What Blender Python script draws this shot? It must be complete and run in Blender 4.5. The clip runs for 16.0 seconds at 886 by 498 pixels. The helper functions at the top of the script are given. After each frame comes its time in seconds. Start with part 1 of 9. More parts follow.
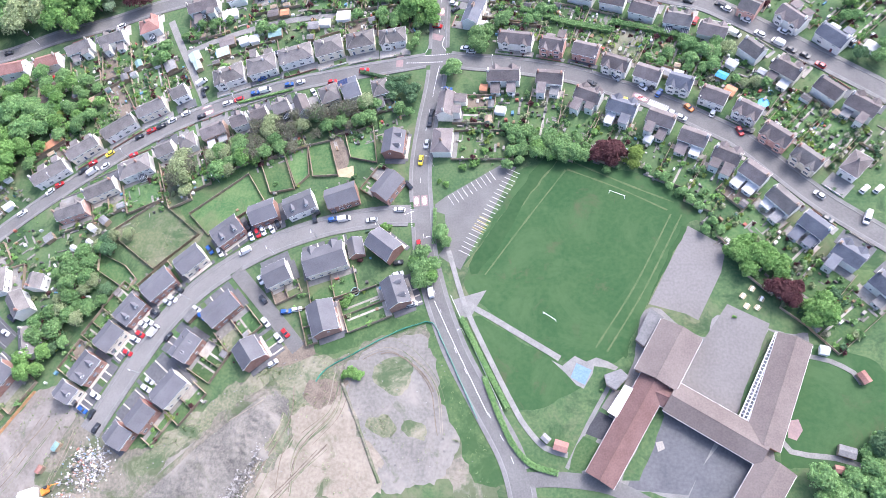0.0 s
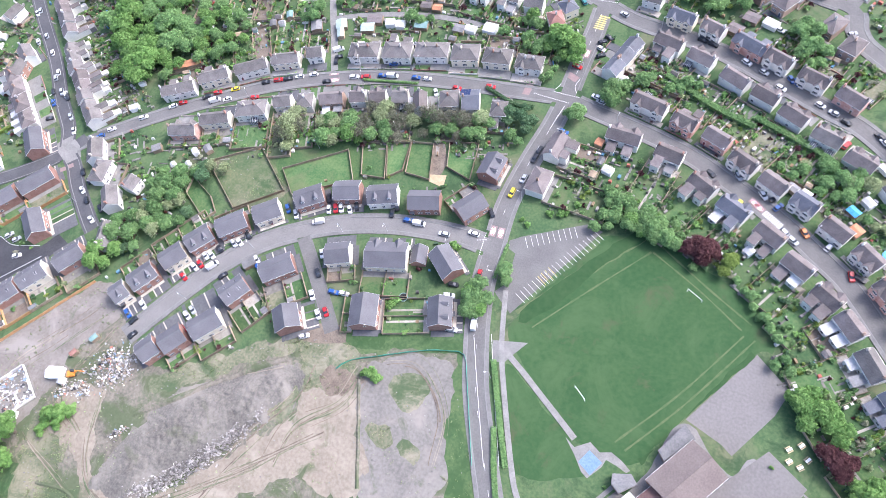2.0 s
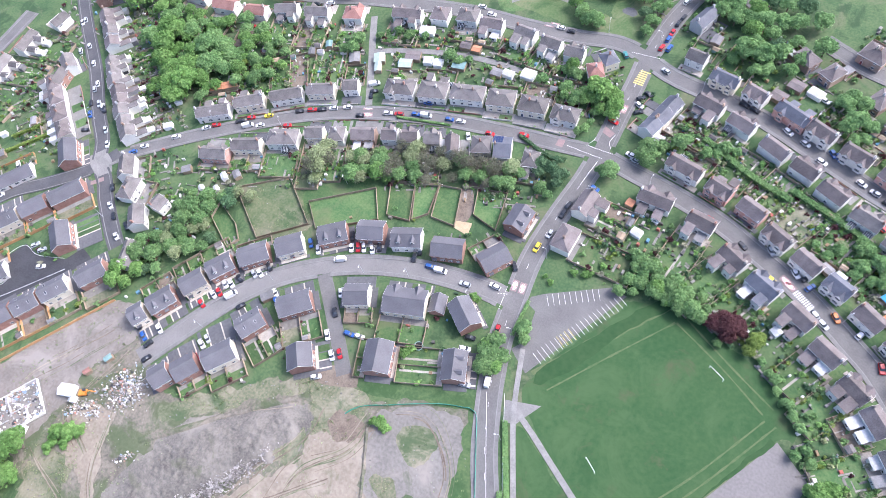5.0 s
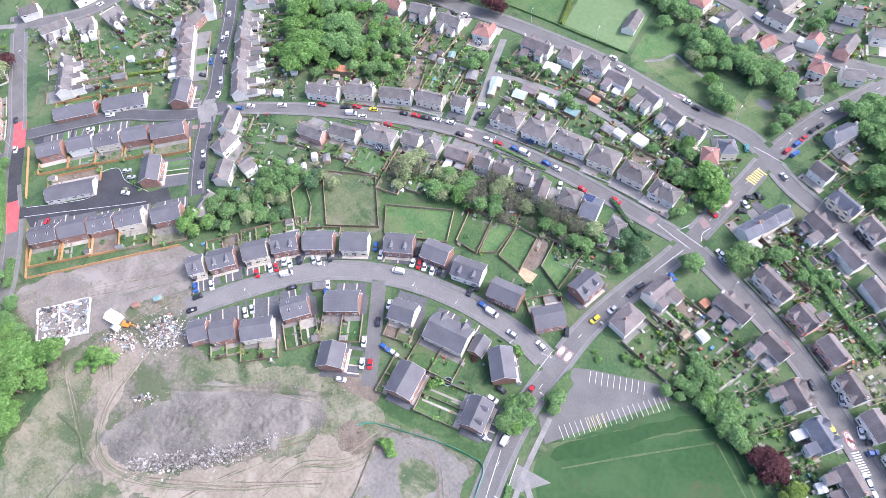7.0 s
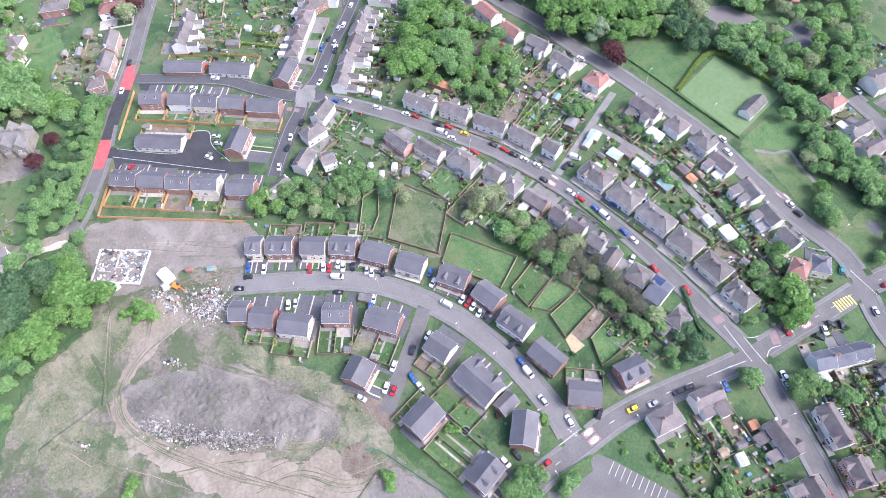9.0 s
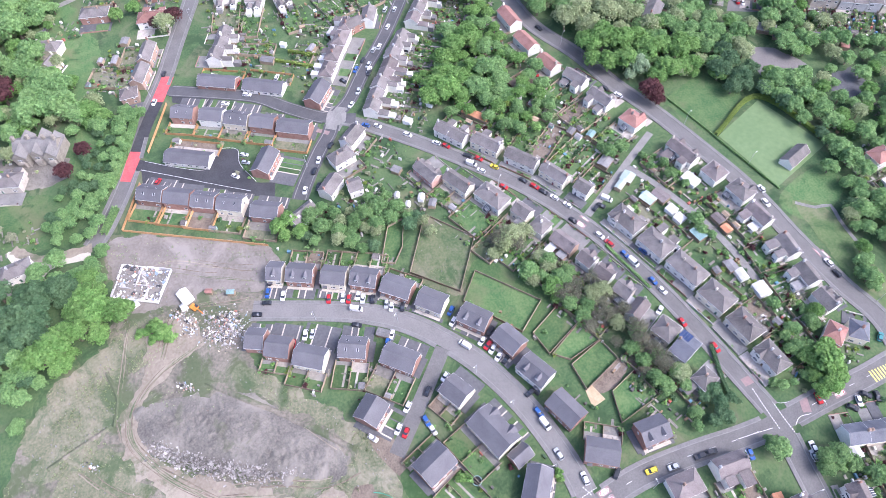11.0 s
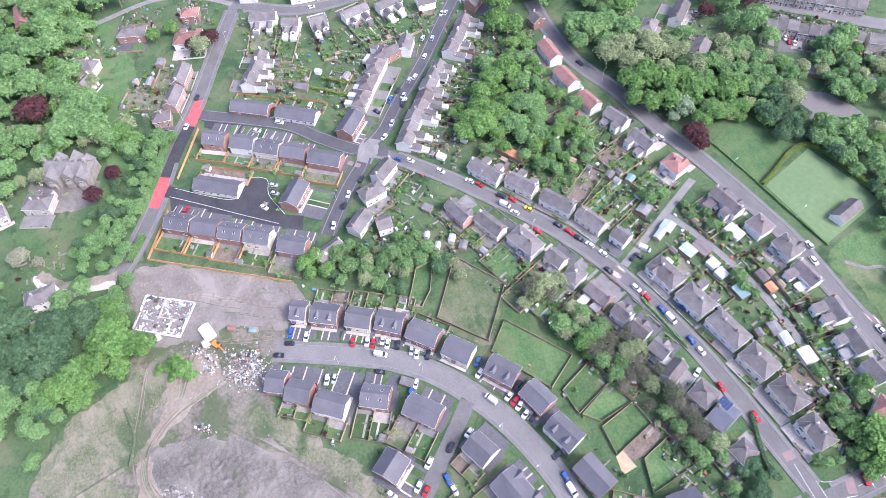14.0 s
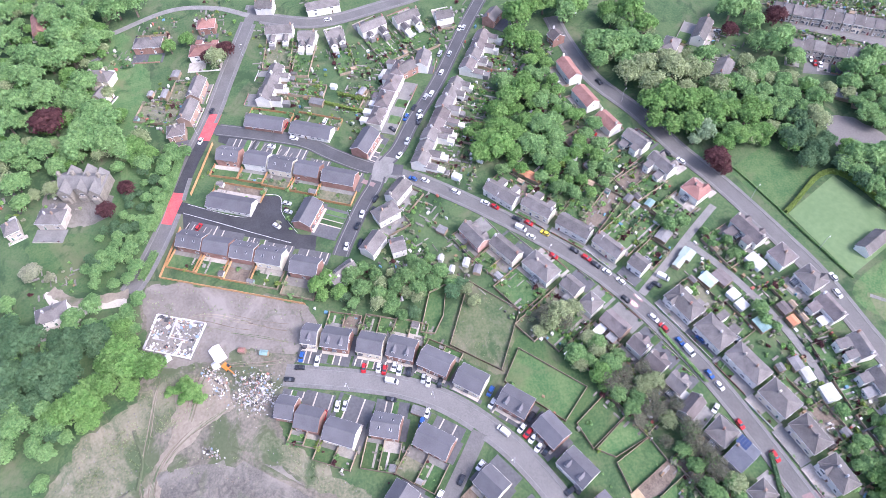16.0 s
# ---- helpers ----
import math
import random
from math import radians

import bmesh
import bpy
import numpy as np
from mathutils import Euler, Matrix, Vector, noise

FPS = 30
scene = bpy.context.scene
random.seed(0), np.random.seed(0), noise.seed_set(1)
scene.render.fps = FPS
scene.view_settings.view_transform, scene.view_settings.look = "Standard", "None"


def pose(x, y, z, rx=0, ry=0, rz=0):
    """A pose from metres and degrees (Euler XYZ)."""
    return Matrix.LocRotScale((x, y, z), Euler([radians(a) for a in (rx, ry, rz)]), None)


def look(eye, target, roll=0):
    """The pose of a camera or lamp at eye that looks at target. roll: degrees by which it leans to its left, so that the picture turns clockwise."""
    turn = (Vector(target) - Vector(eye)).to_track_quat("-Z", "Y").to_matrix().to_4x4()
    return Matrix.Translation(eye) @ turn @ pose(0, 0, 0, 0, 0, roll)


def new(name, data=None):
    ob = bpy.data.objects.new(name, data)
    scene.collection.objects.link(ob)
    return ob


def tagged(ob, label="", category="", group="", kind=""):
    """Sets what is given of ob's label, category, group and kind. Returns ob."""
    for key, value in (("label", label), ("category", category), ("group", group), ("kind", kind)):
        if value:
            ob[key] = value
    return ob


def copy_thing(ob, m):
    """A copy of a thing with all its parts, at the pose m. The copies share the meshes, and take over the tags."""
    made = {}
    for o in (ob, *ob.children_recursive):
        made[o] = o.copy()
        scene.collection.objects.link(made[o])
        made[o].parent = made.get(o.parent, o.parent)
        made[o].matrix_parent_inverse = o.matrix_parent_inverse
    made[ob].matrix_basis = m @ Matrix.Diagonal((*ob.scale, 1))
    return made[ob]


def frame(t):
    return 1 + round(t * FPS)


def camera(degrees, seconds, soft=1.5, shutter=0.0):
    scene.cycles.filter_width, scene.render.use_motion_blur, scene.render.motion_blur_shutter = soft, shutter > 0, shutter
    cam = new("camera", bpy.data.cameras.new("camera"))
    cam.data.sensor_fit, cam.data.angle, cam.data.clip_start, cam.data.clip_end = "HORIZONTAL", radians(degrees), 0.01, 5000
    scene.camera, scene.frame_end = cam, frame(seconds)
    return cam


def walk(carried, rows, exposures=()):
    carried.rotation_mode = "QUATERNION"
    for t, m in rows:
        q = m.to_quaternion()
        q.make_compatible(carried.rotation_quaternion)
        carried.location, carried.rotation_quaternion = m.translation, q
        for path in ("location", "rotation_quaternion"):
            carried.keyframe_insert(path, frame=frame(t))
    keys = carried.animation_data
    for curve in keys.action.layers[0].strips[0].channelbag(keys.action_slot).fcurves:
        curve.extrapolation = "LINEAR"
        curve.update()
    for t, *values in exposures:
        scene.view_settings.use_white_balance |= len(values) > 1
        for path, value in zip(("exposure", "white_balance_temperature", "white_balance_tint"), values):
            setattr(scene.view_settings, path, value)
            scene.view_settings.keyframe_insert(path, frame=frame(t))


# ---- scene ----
cam = camera(68.1, 16.0, soft=0.75)
PATH = [
    (0, (-1.039, -1.94, 217.415), (-1.414, -1.17, 215.608), -24.0),
    (0.5, (2.158, 1.826, 217.69), (1.655, 2.566, 215.901), -20.8),
    (1, (4.73, 5.386, 217.073), (4.135, 6.096, 215.301), -19.0),
    (1.5, (5.651, 7.789, 216.551), (5.029, 8.495, 214.786), -18.7),
    (2, (5.864, 10.283, 216.335), (5.227, 10.988, 214.575), -18.8),
    (2.5, (5.615, 12.669, 216.205), (4.967, 13.377, 214.45), -18.8),
    (3, (5.14, 15.124, 216.124), (4.483, 15.833, 214.373), -19.1),
    (3.5, (4.261, 17.52, 216.33), (3.6, 18.232, 214.582), -19.3),
    (6, (-4.849, 28.372, 223.181), (-5.613, 29.024, 221.451), -13.3),
    (6.5, (-6.237, 31.417, 222.739), (-7.05, 32.032, 221.018), -11.6),
    (7, (-7.301, 34.836, 222.558), (-8.163, 35.407, 220.846), -10.0),
    (7.5, (-8.964, 38.166, 222.366), (-9.871, 38.687, 220.662), -8.3),
    (8, (-11.445, 41.015, 222.428), (-12.39, 41.486, 220.729), -6.2),
    (8.5, (-13.894, 43.399, 222.948), (-14.862, 43.837, 221.254), -5.2),
    (9, (-17.356, 45.303, 223.977), (-18.336, 45.717, 222.284), -4.6),
    (11.5, (-33.373, 52.0, 226.913), (-34.397, 52.344, 225.229), -4.2),
    (12, (-36.365, 52.916, 227.124), (-37.396, 53.247, 225.442), -4.3),
    (12.5, (-39.299, 53.778, 227.366), (-40.335, 54.099, 225.686), -4.4),
    (13, (-42.122, 54.365, 227.512), (-43.165, 54.676, 225.834), -4.6),
    (13.5, (-45.037, 54.976, 227.904), (-46.085, 55.277, 226.227), -4.7),
    (14, (-47.852, 55.702, 228.336), (-48.905, 55.992, 226.661), -4.9),
    (14.5, (-50.879, 56.515, 229.16), (-51.933, 56.794, 227.484), -5.0),
    (15, (-53.555, 56.812, 229.605), (-54.613, 57.085, 227.93), -5.1),
    (15.5, (-56.321, 57.58, 230.179), (-57.378, 57.843, 228.502), -5.3),
    (16, (-58.664, 58.368, 230.624), (-59.724, 58.623, 228.947), -5.4),
]
walk(cam, [(t, look(eye, target, roll)) for t, eye, target, roll in PATH], exposures=[(0.0, 1.71, 5800, 15), (0.6, 1.61, 5820, 15), (1.5, 1.58, 5840, 15), (3.0, 1.56, 5820, 15), (9.0, 1.46, 5730, 18), (16.0, 1.45, 5660, 22)])

from mathutils import geometry

# ---- light ----
world = bpy.data.worlds.new("sky")
scene.world = world
world.use_nodes = True
wn = world.node_tree.nodes
sky = wn.new("ShaderNodeTexSky")
sky.sky_type, sky.sun_disc = "NISHITA", False
sky.sun_elevation, sky.sun_rotation = radians(48), radians(45)
sky.air_density, sky.dust_density, sky.ozone_density = 0.8, 4.6, 1.0
world.node_tree.links.new(sky.outputs[0], wn["Background"].inputs[0])
wn["Background"].inputs[1].default_value = 0.15
sun = new("sun", bpy.data.lights.new("sun", "SUN"))
sun.data.energy, sun.data.angle, sun.data.color = 0.85, radians(18), (1.0, 0.97, 0.93)
sun.matrix_world = look((60, 60, 95), (0, 0, 0))

# ---- materials ----
def mat(name, c1, c2, s1=0.15, s2=3.0, rough=0.9, bump=0.15, rnd=0.0, island=0.0, metal=0.0, mid=None, spec=0.3):
    """A surface with two scales of variation, in world metres, and a tint of its own for each object or island."""
    m = bpy.data.materials.new(name)
    m.use_nodes = True
    nt = m.node_tree
    n, link = nt.nodes, nt.links.new
    bsdf = n["Principled BSDF"]
    geo = n.new("ShaderNodeNewGeometry")
    big, small = n.new("ShaderNodeTexNoise"), n.new("ShaderNodeTexNoise")
    for tex, sc, det in ((big, s1, 5.0), (small, s2, 4.0)):
        tex.inputs["Scale"].default_value, tex.inputs["Detail"].default_value = sc, det
        link(geo.outputs["Position"], tex.inputs["Vector"])
    both = n.new("ShaderNodeMath")
    both.operation = "MULTIPLY_ADD"
    link(small.outputs[0], both.inputs[0])
    both.inputs[1].default_value = 0.5
    half = n.new("ShaderNodeMath")
    half.operation = "MULTIPLY"
    half.inputs[1].default_value = 0.5
    link(big.outputs[0], half.inputs[0])
    link(half.outputs[0], both.inputs[2])
    ramp = n.new("ShaderNodeValToRGB")
    ramp.color_ramp.elements[0].position, ramp.color_ramp.elements[1].position = 0.36, 0.64
    ramp.color_ramp.elements[0].color, ramp.color_ramp.elements[1].color = (*c1, 1), (*c2, 1)
    if mid:
        ramp.color_ramp.elements.new(0.5).color = (*mid, 1)
    link(both.outputs[0], ramp.inputs[0])
    out = ramp.outputs[0]
    for amount, source in ((rnd, "object"), (island, "island")):
        if amount:
            hsv = n.new("ShaderNodeHueSaturation")
            span = n.new("ShaderNodeMapRange")
            span.inputs[3].default_value, span.inputs[4].default_value = 1 - amount, 1 + amount
            link(n.new("ShaderNodeObjectInfo").outputs["Random"] if source == "object" else geo.outputs["Random Per Island"], span.inputs[0])
            link(span.outputs[0], hsv.inputs["Value"])
            link(out, hsv.inputs["Color"])
            out = hsv.outputs[0]
    link(out, bsdf.inputs["Base Color"])
    bsdf.inputs["Roughness"].default_value, bsdf.inputs["Metallic"].default_value = rough, metal
    bsdf.inputs["Specular IOR Level"].default_value = spec
    if bump:
        b = n.new("ShaderNodeBump")
        b.inputs["Strength"].default_value, b.inputs["Distance"].default_value = bump, 0.1
        link(small.outputs[0], b.inputs["Height"])
        link(b.outputs[0], bsdf.inputs["Normal"])
    return m


def soil(name, c1, c2, s1, s2, weed, cover, pale, bare, rnd=0.0):
    """Loose ground: two earths, paler drifts and ragged weeds over them. cover and bare: the higher, the less of each."""
    m = mat(name, c1, c2, s1, s2, 0.95, 0.6, rnd=rnd)
    n, link = m.node_tree.nodes, m.node_tree.links.new
    bsdf, geo = n["Principled BSDF"], n.new("ShaderNodeNewGeometry")
    out = bsdf.inputs["Base Color"].links[0].from_socket
    for col, level, scale, soft in ((pale, bare, 0.045, 0.07), (weed, cover, 0.075, 0.05)):
        tex, edge, mix = n.new("ShaderNodeTexNoise"), n.new("ShaderNodeMapRange"), n.new("ShaderNodeMix")
        tex.inputs["Scale"].default_value, tex.inputs["Detail"].default_value = scale, 9.0
        tex.inputs["Roughness"].default_value, tex.inputs["Distortion"].default_value = 0.68, 0.6
        link(geo.outputs["Position"], tex.inputs["Vector"])
        edge.inputs[1].default_value, edge.inputs[2].default_value = level - soft, level + soft
        edge.inputs[4].default_value = 0.8
        link(tex.outputs[0], edge.inputs[0])
        mix.data_type = "RGBA"
        link(edge.outputs[0], mix.inputs[0])
        link(out, mix.inputs[6])
        mix.inputs[7].default_value = (*col, 1)
        out = mix.outputs[2]
    link(out, bsdf.inputs["Base Color"])
    return m


GRASS = soil("grass", (0.046, 0.098, 0.040), (0.105, 0.150, 0.066), 0.08, 1.0, (0.030, 0.066, 0.028), 0.56, (0.150, 0.150, 0.092), 0.58)
MOWN = soil("mown_grass", (0.028, 0.075, 0.026), (0.048, 0.097, 0.035), 0.05, 0.6, (0.076, 0.086, 0.043), 0.62, (0.060, 0.110, 0.043), 0.54)
MOWN_DARK = mat("dark_mown_grass", (0.024, 0.066, 0.022), (0.040, 0.082, 0.030), 0.06, 0.5, 0.95, 0.1)
WORN = mat("worn_grass", (0.064, 0.108, 0.042), (0.112, 0.135, 0.066), 0.15, 0.9, 0.95, 0.2)
LAWN = soil("lawn", (0.046, 0.108, 0.039), (0.108, 0.160, 0.064), 0.15, 1.2, (0.034, 0.082, 0.028), 0.60, (0.140, 0.150, 0.078), 0.60, rnd=0.3)
BOWL = mat("bowling_turf", (0.125, 0.192, 0.088), (0.160, 0.228, 0.108), 0.05, 0.4, 0.95, 0.05)
ROUGH = soil("rough_grass", (0.085, 0.110, 0.058), (0.225, 0.210, 0.145), 0.12, 1.1, (0.060, 0.098, 0.044), 0.56, (0.29, 0.262, 0.200), 0.56)
DIRT = soil("site_dirt", (0.101, 0.095, 0.075), (0.238, 0.211, 0.172), 0.05, 0.8, (0.075, 0.104, 0.048), 0.50, (0.290, 0.255, 0.207), 0.60)
PALEDIRT = soil("pale_dirt", (0.152, 0.135, 0.118), (0.235, 0.210, 0.184), 0.1, 0.9, (0.101, 0.115, 0.069), 0.66, (0.285, 0.262, 0.235), 0.58)
SAND = soil("sandy_soil", (0.198, 0.169, 0.132), (0.295, 0.257, 0.204), 0.1, 0.9, (0.106, 0.119, 0.066), 0.60, (0.352, 0.312, 0.255), 0.58)
EARTH = mat("brown_earth", (0.12, 0.095, 0.075), (0.225, 0.185, 0.145), 0.3, 1.8, 0.95, 0.5)
GRAVEL = soil("grey_rubble_soil", (0.101, 0.095, 0.084), (0.198, 0.183, 0.160), 0.12, 1.4, (0.110, 0.119, 0.075), 0.64, (0.273, 0.251, 0.216), 0.56)
OVERGROWN = soil("overgrown_plot", (0.062, 0.105, 0.045), (0.150, 0.160, 0.088), 0.12, 1.0, (0.040, 0.085, 0.032), 0.55, (0.225, 0.195, 0.145), 0.54)
PARK = soil("park_turf", (0.072, 0.128, 0.048), (0.138, 0.172, 0.078), 0.1, 1.0, (0.048, 0.098, 0.036), 0.58, (0.205, 0.200, 0.120), 0.56)
VERGE = soil("weedy_verge", (0.045, 0.095, 0.036), (0.100, 0.145, 0.060), 0.15, 1.0, (0.036, 0.080, 0.028), 0.52, (0.19, 0.18, 0.115), 0.68)
SLAB = soil("cracked_concrete", (0.145, 0.136, 0.123), (0.233, 0.218, 0.198), 0.08, 0.9, (0.088, 0.101, 0.057), 0.62, (0.273, 0.251, 0.220), 0.6)
ASPHALT = mat("old_asphalt", (0.118, 0.114, 0.111), (0.172, 0.166, 0.160), 0.12, 2.0, 0.85, 0.1)
ASPHALT_LIGHT = mat("worn_asphalt", (0.150, 0.145, 0.140), (0.212, 0.204, 0.196), 0.1, 2.0, 0.85, 0.1)
ASPHALT_NEW = mat("young_asphalt", (0.070, 0.070, 0.075), (0.108, 0.107, 0.112), 0.15, 2.0, 0.8, 0.1)
ASPHALT_DARK = mat("new_asphalt", (0.036, 0.037, 0.042), (0.066, 0.066, 0.072), 0.15, 2.0, 0.8, 0.1)
YARD = mat("yard_tarmac", (0.0855, 0.0874, 0.095), (0.133, 0.133, 0.141), 0.1, 1.0, 0.85, 0.1)
COURT = mat("court_tarmac", (0.150, 0.140, 0.134), (0.202, 0.190, 0.182), 0.06, 1.2, 0.9, 0.1)
CONCRETE = mat("concrete", (0.166, 0.162, 0.154), (0.257, 0.248, 0.236), 0.25, 2.2, 0.9, 0.1, rnd=0.1)
PAVING = mat("pale_paving", (0.28, 0.255, 0.225), (0.43, 0.395, 0.35), 0.5, 2.5, 0.9, 0.1, rnd=0.25)
CREAM_PAVING = mat("cream_paving", (0.40, 0.36, 0.30), (0.54, 0.49, 0.42), 0.5, 2.5, 0.9, 0.1, rnd=0.12)
PAVEMENT = mat("pavement_slabs", (0.138, 0.134, 0.130), (0.198, 0.193, 0.187), 0.2, 1.6, 0.9, 0.1, rnd=0.08)
KERB = mat("kerbstone", (0.185, 0.181, 0.177), (0.25, 0.245, 0.24), 0.4, 3.0, 0.85, 0.1)
WHITE_PAINT = mat("road_paint", (0.62, 0.62, 0.60), (0.82, 0.82, 0.80), 1.0, 4.0, 0.7, 0.0)
YELLOW_PAINT = mat("yellow_paint", (0.62, 0.52, 0.12), (0.75, 0.66, 0.22), 1.0, 4.0, 0.7, 0.0)
RED_SURFACE = mat("red_surfacing", (0.46, 0.075, 0.085), (0.56, 0.13, 0.13), 0.3, 2.0, 0.9, 0.1)
PINK_SURFACE = mat("worn_red_surfacing", (0.22, 0.165, 0.16), (0.30, 0.21, 0.20), 0.4, 2.0, 0.9, 0.1)
BLUEPAINT = mat("blue_court_paint", (0.12, 0.195, 0.345), (0.188, 0.277, 0.435), 0.4, 2.0, 0.8, 0.0)
TIMBER = mat("pale_timber", (0.42, 0.33, 0.20), (0.56, 0.46, 0.30), 0.6, 4.0, 0.85, 0.2, rnd=0.2)
FENCE = mat("fence_timber", (0.20, 0.155, 0.11), (0.34, 0.28, 0.21), 0.6, 4.0, 0.9, 0.2, rnd=0.3)
FENCE_NEW = mat("new_fence_timber", (0.40, 0.22, 0.10), (0.55, 0.33, 0.17), 0.6, 4.0, 0.85, 0.2, rnd=0.2)
BRICK = mat("red_brick", (0.25, 0.138, 0.106), (0.38, 0.232, 0.19), 0.5, 5.0, 0.9, 0.2, rnd=0.15)
RENDER = {
    "white": mat("white_render", (0.64, 0.62, 0.58), (0.79, 0.77, 0.72), 0.3, 2.0, 0.85, 0.05, rnd=0.06),
    "cream": mat("cream_render", (0.62, 0.56, 0.45), (0.76, 0.70, 0.58), 0.3, 2.0, 0.85, 0.05, rnd=0.08),
    "grey": mat("grey_render", (0.40, 0.39, 0.39), (0.52, 0.51, 0.51), 0.3, 2.0, 0.85, 0.05, rnd=0.1),
    "brown": mat("brown_brick", (0.29, 0.20, 0.155), (0.42, 0.31, 0.25), 0.5, 5.0, 0.9, 0.2, rnd=0.15),
    "stone": mat("grey_stone", (0.34, 0.31, 0.27), (0.50, 0.46, 0.40), 0.5, 2.5, 0.9, 0.3, rnd=0.1),
    "redw": mat("red_and_white_render", (0.46, 0.22, 0.18), (0.62, 0.44, 0.38), 0.4, 2.0, 0.85, 0.1, rnd=0.15),
    "brick": BRICK,
}
ROOFS = {
    "slate": mat("grey_roof_tiles", (0.104, 0.095, 0.092), (0.202, 0.186, 0.178), 0.3, 3.0, 0.75, 0.3, rnd=0.22),
    "new": mat("dark_grey_tiles", (0.100, 0.098, 0.110), (0.146, 0.143, 0.156), 0.2, 3.0, 0.7, 0.25, rnd=0.1),
    "brown": mat("brown_roof_tiles", (0.112, 0.096, 0.094), (0.205, 0.178, 0.172), 0.3, 3.0, 0.85, 0.3, rnd=0.22),
    "red": mat("red_roof_tiles", (0.21, 0.105, 0.088), (0.33, 0.185, 0.155), 0.3, 3.0, 0.85, 0.3, rnd=0.15),
    "blue": mat("blue_grey_slates", (0.088, 0.094, 0.114), (0.155, 0.160, 0.184), 0.3, 3.0, 0.65, 0.3, rnd=0.15),
    "school": mat("weathered_school_tiles", (0.138, 0.112, 0.104), (0.196, 0.164, 0.150), 0.12, 2.0, 0.9, 0.2, rnd=0.05),
    "plum": mat("plum_roof_tiles", (0.128, 0.074, 0.068), (0.182, 0.112, 0.102), 0.2, 2.0, 0.9, 0.2),
    "felt": mat("grey_roof_felt", (0.15, 0.15, 0.15), (0.255, 0.247, 0.247), 0.3, 2.0, 0.9, 0.1, rnd=0.3),
}
PALE_SHEET = mat("pale_sheet_roof", (0.42, 0.42, 0.42), (0.56, 0.56, 0.55), 0.4, 2.0, 0.7, 0.0, rnd=0.15)
RIDGE = mat("ridge_tiles", (0.16, 0.145, 0.14), (0.25, 0.228, 0.215), 0.5, 3.0, 0.85, 0.2, rnd=0.2)
UPVC = mat("white_upvc", (0.78, 0.78, 0.77), (0.86, 0.86, 0.85), 0.5, 2.0, 0.5, 0.0)
GLASS = mat("window_glass", (0.03, 0.035, 0.045), (0.06, 0.07, 0.085), 0.3, 1.0, 0.08, 0.0, spec=0.6)
SOLAR = mat("solar_cell", (0.02, 0.035, 0.09), (0.035, 0.055, 0.14), 0.5, 2.0, 0.15, 0.0, spec=0.5)
STEEL = mat("galvanised_steel", (0.40, 0.41, 0.42), (0.55, 0.56, 0.57), 0.5, 3.0, 0.5, 0.0, metal=0.6)
RUBBER = mat("rubber", (0.02, 0.02, 0.02), (0.035, 0.035, 0.035), 1.0, 5.0, 0.9, 0.0)
NETTING = mat("green_netting", (0.08, 0.33, 0.23), (0.13, 0.42, 0.31), 0.8, 4.0, 0.8, 0.0)
ORANGE = mat("orange_machine_paint", (0.62, 0.20, 0.03), (0.75, 0.30, 0.06), 0.5, 2.0, 0.5, 0.0)
BLUE_PLASTIC = mat("blue_plastic", (0.05, 0.25, 0.52), (0.10, 0.38, 0.66), 0.5, 2.0, 0.4, 0.0)
TEAL = mat("teal_paint", (0.16, 0.26, 0.25), (0.26, 0.38, 0.36), 0.5, 2.0, 0.6, 0.0, rnd=0.3)
BARK = mat("bark", (0.10, 0.08, 0.06), (0.20, 0.165, 0.13), 1.0, 6.0, 0.95, 0.4)
STONES = mat("rubble", (0.14, 0.133, 0.126), (0.294, 0.28, 0.269), 0.4, 3.0, 0.95, 0.3, island=0.35)
DEBRIS = mat("mixed_debris", (0.146, 0.138, 0.129), (0.43, 0.408, 0.387), 0.4, 1.2, 0.9, 0.1, island=0.5)
LITTER = mat("building_litter", (0.5, 0.5, 0.5), (0.7, 0.7, 0.7), 0.5, 3.0, 0.8, 0.0)


def many_colours(m, cols):
    """Each loose piece takes one of the colours."""
    n, link = m.node_tree.nodes, m.node_tree.links.new
    ramp = n.new("ShaderNodeValToRGB")
    ramp.color_ramp.interpolation = "CONSTANT"
    for i, (at, col) in enumerate(cols):
        e = ramp.color_ramp.elements[i] if i < 2 else ramp.color_ramp.elements.new(at)
        e.position, e.color = at, (*col, 1)
    link(n.new("ShaderNodeNewGeometry").outputs["Random Per Island"], ramp.inputs[0])
    link(ramp.outputs[0], n["Principled BSDF"].inputs["Base Color"])


many_colours(LITTER, ((0.0, (0.22, 0.21, 0.20)), (0.22, (0.42, 0.41, 0.40)), (0.45, (0.66, 0.66, 0.65)), (0.68, (0.30, 0.24, 0.18)), (0.78, (0.06, 0.06, 0.065)), (0.86, (0.25, 0.33, 0.42)), (0.92, (0.42, 0.20, 0.15)), (0.97, (0.62, 0.55, 0.40))))
SHEDS = [mat("shed_timber", (0.24, 0.18, 0.12), (0.38, 0.30, 0.22), 0.5, 4.0, 0.9, 0.2, rnd=0.3), RENDER["white"], RENDER["grey"], TEAL]


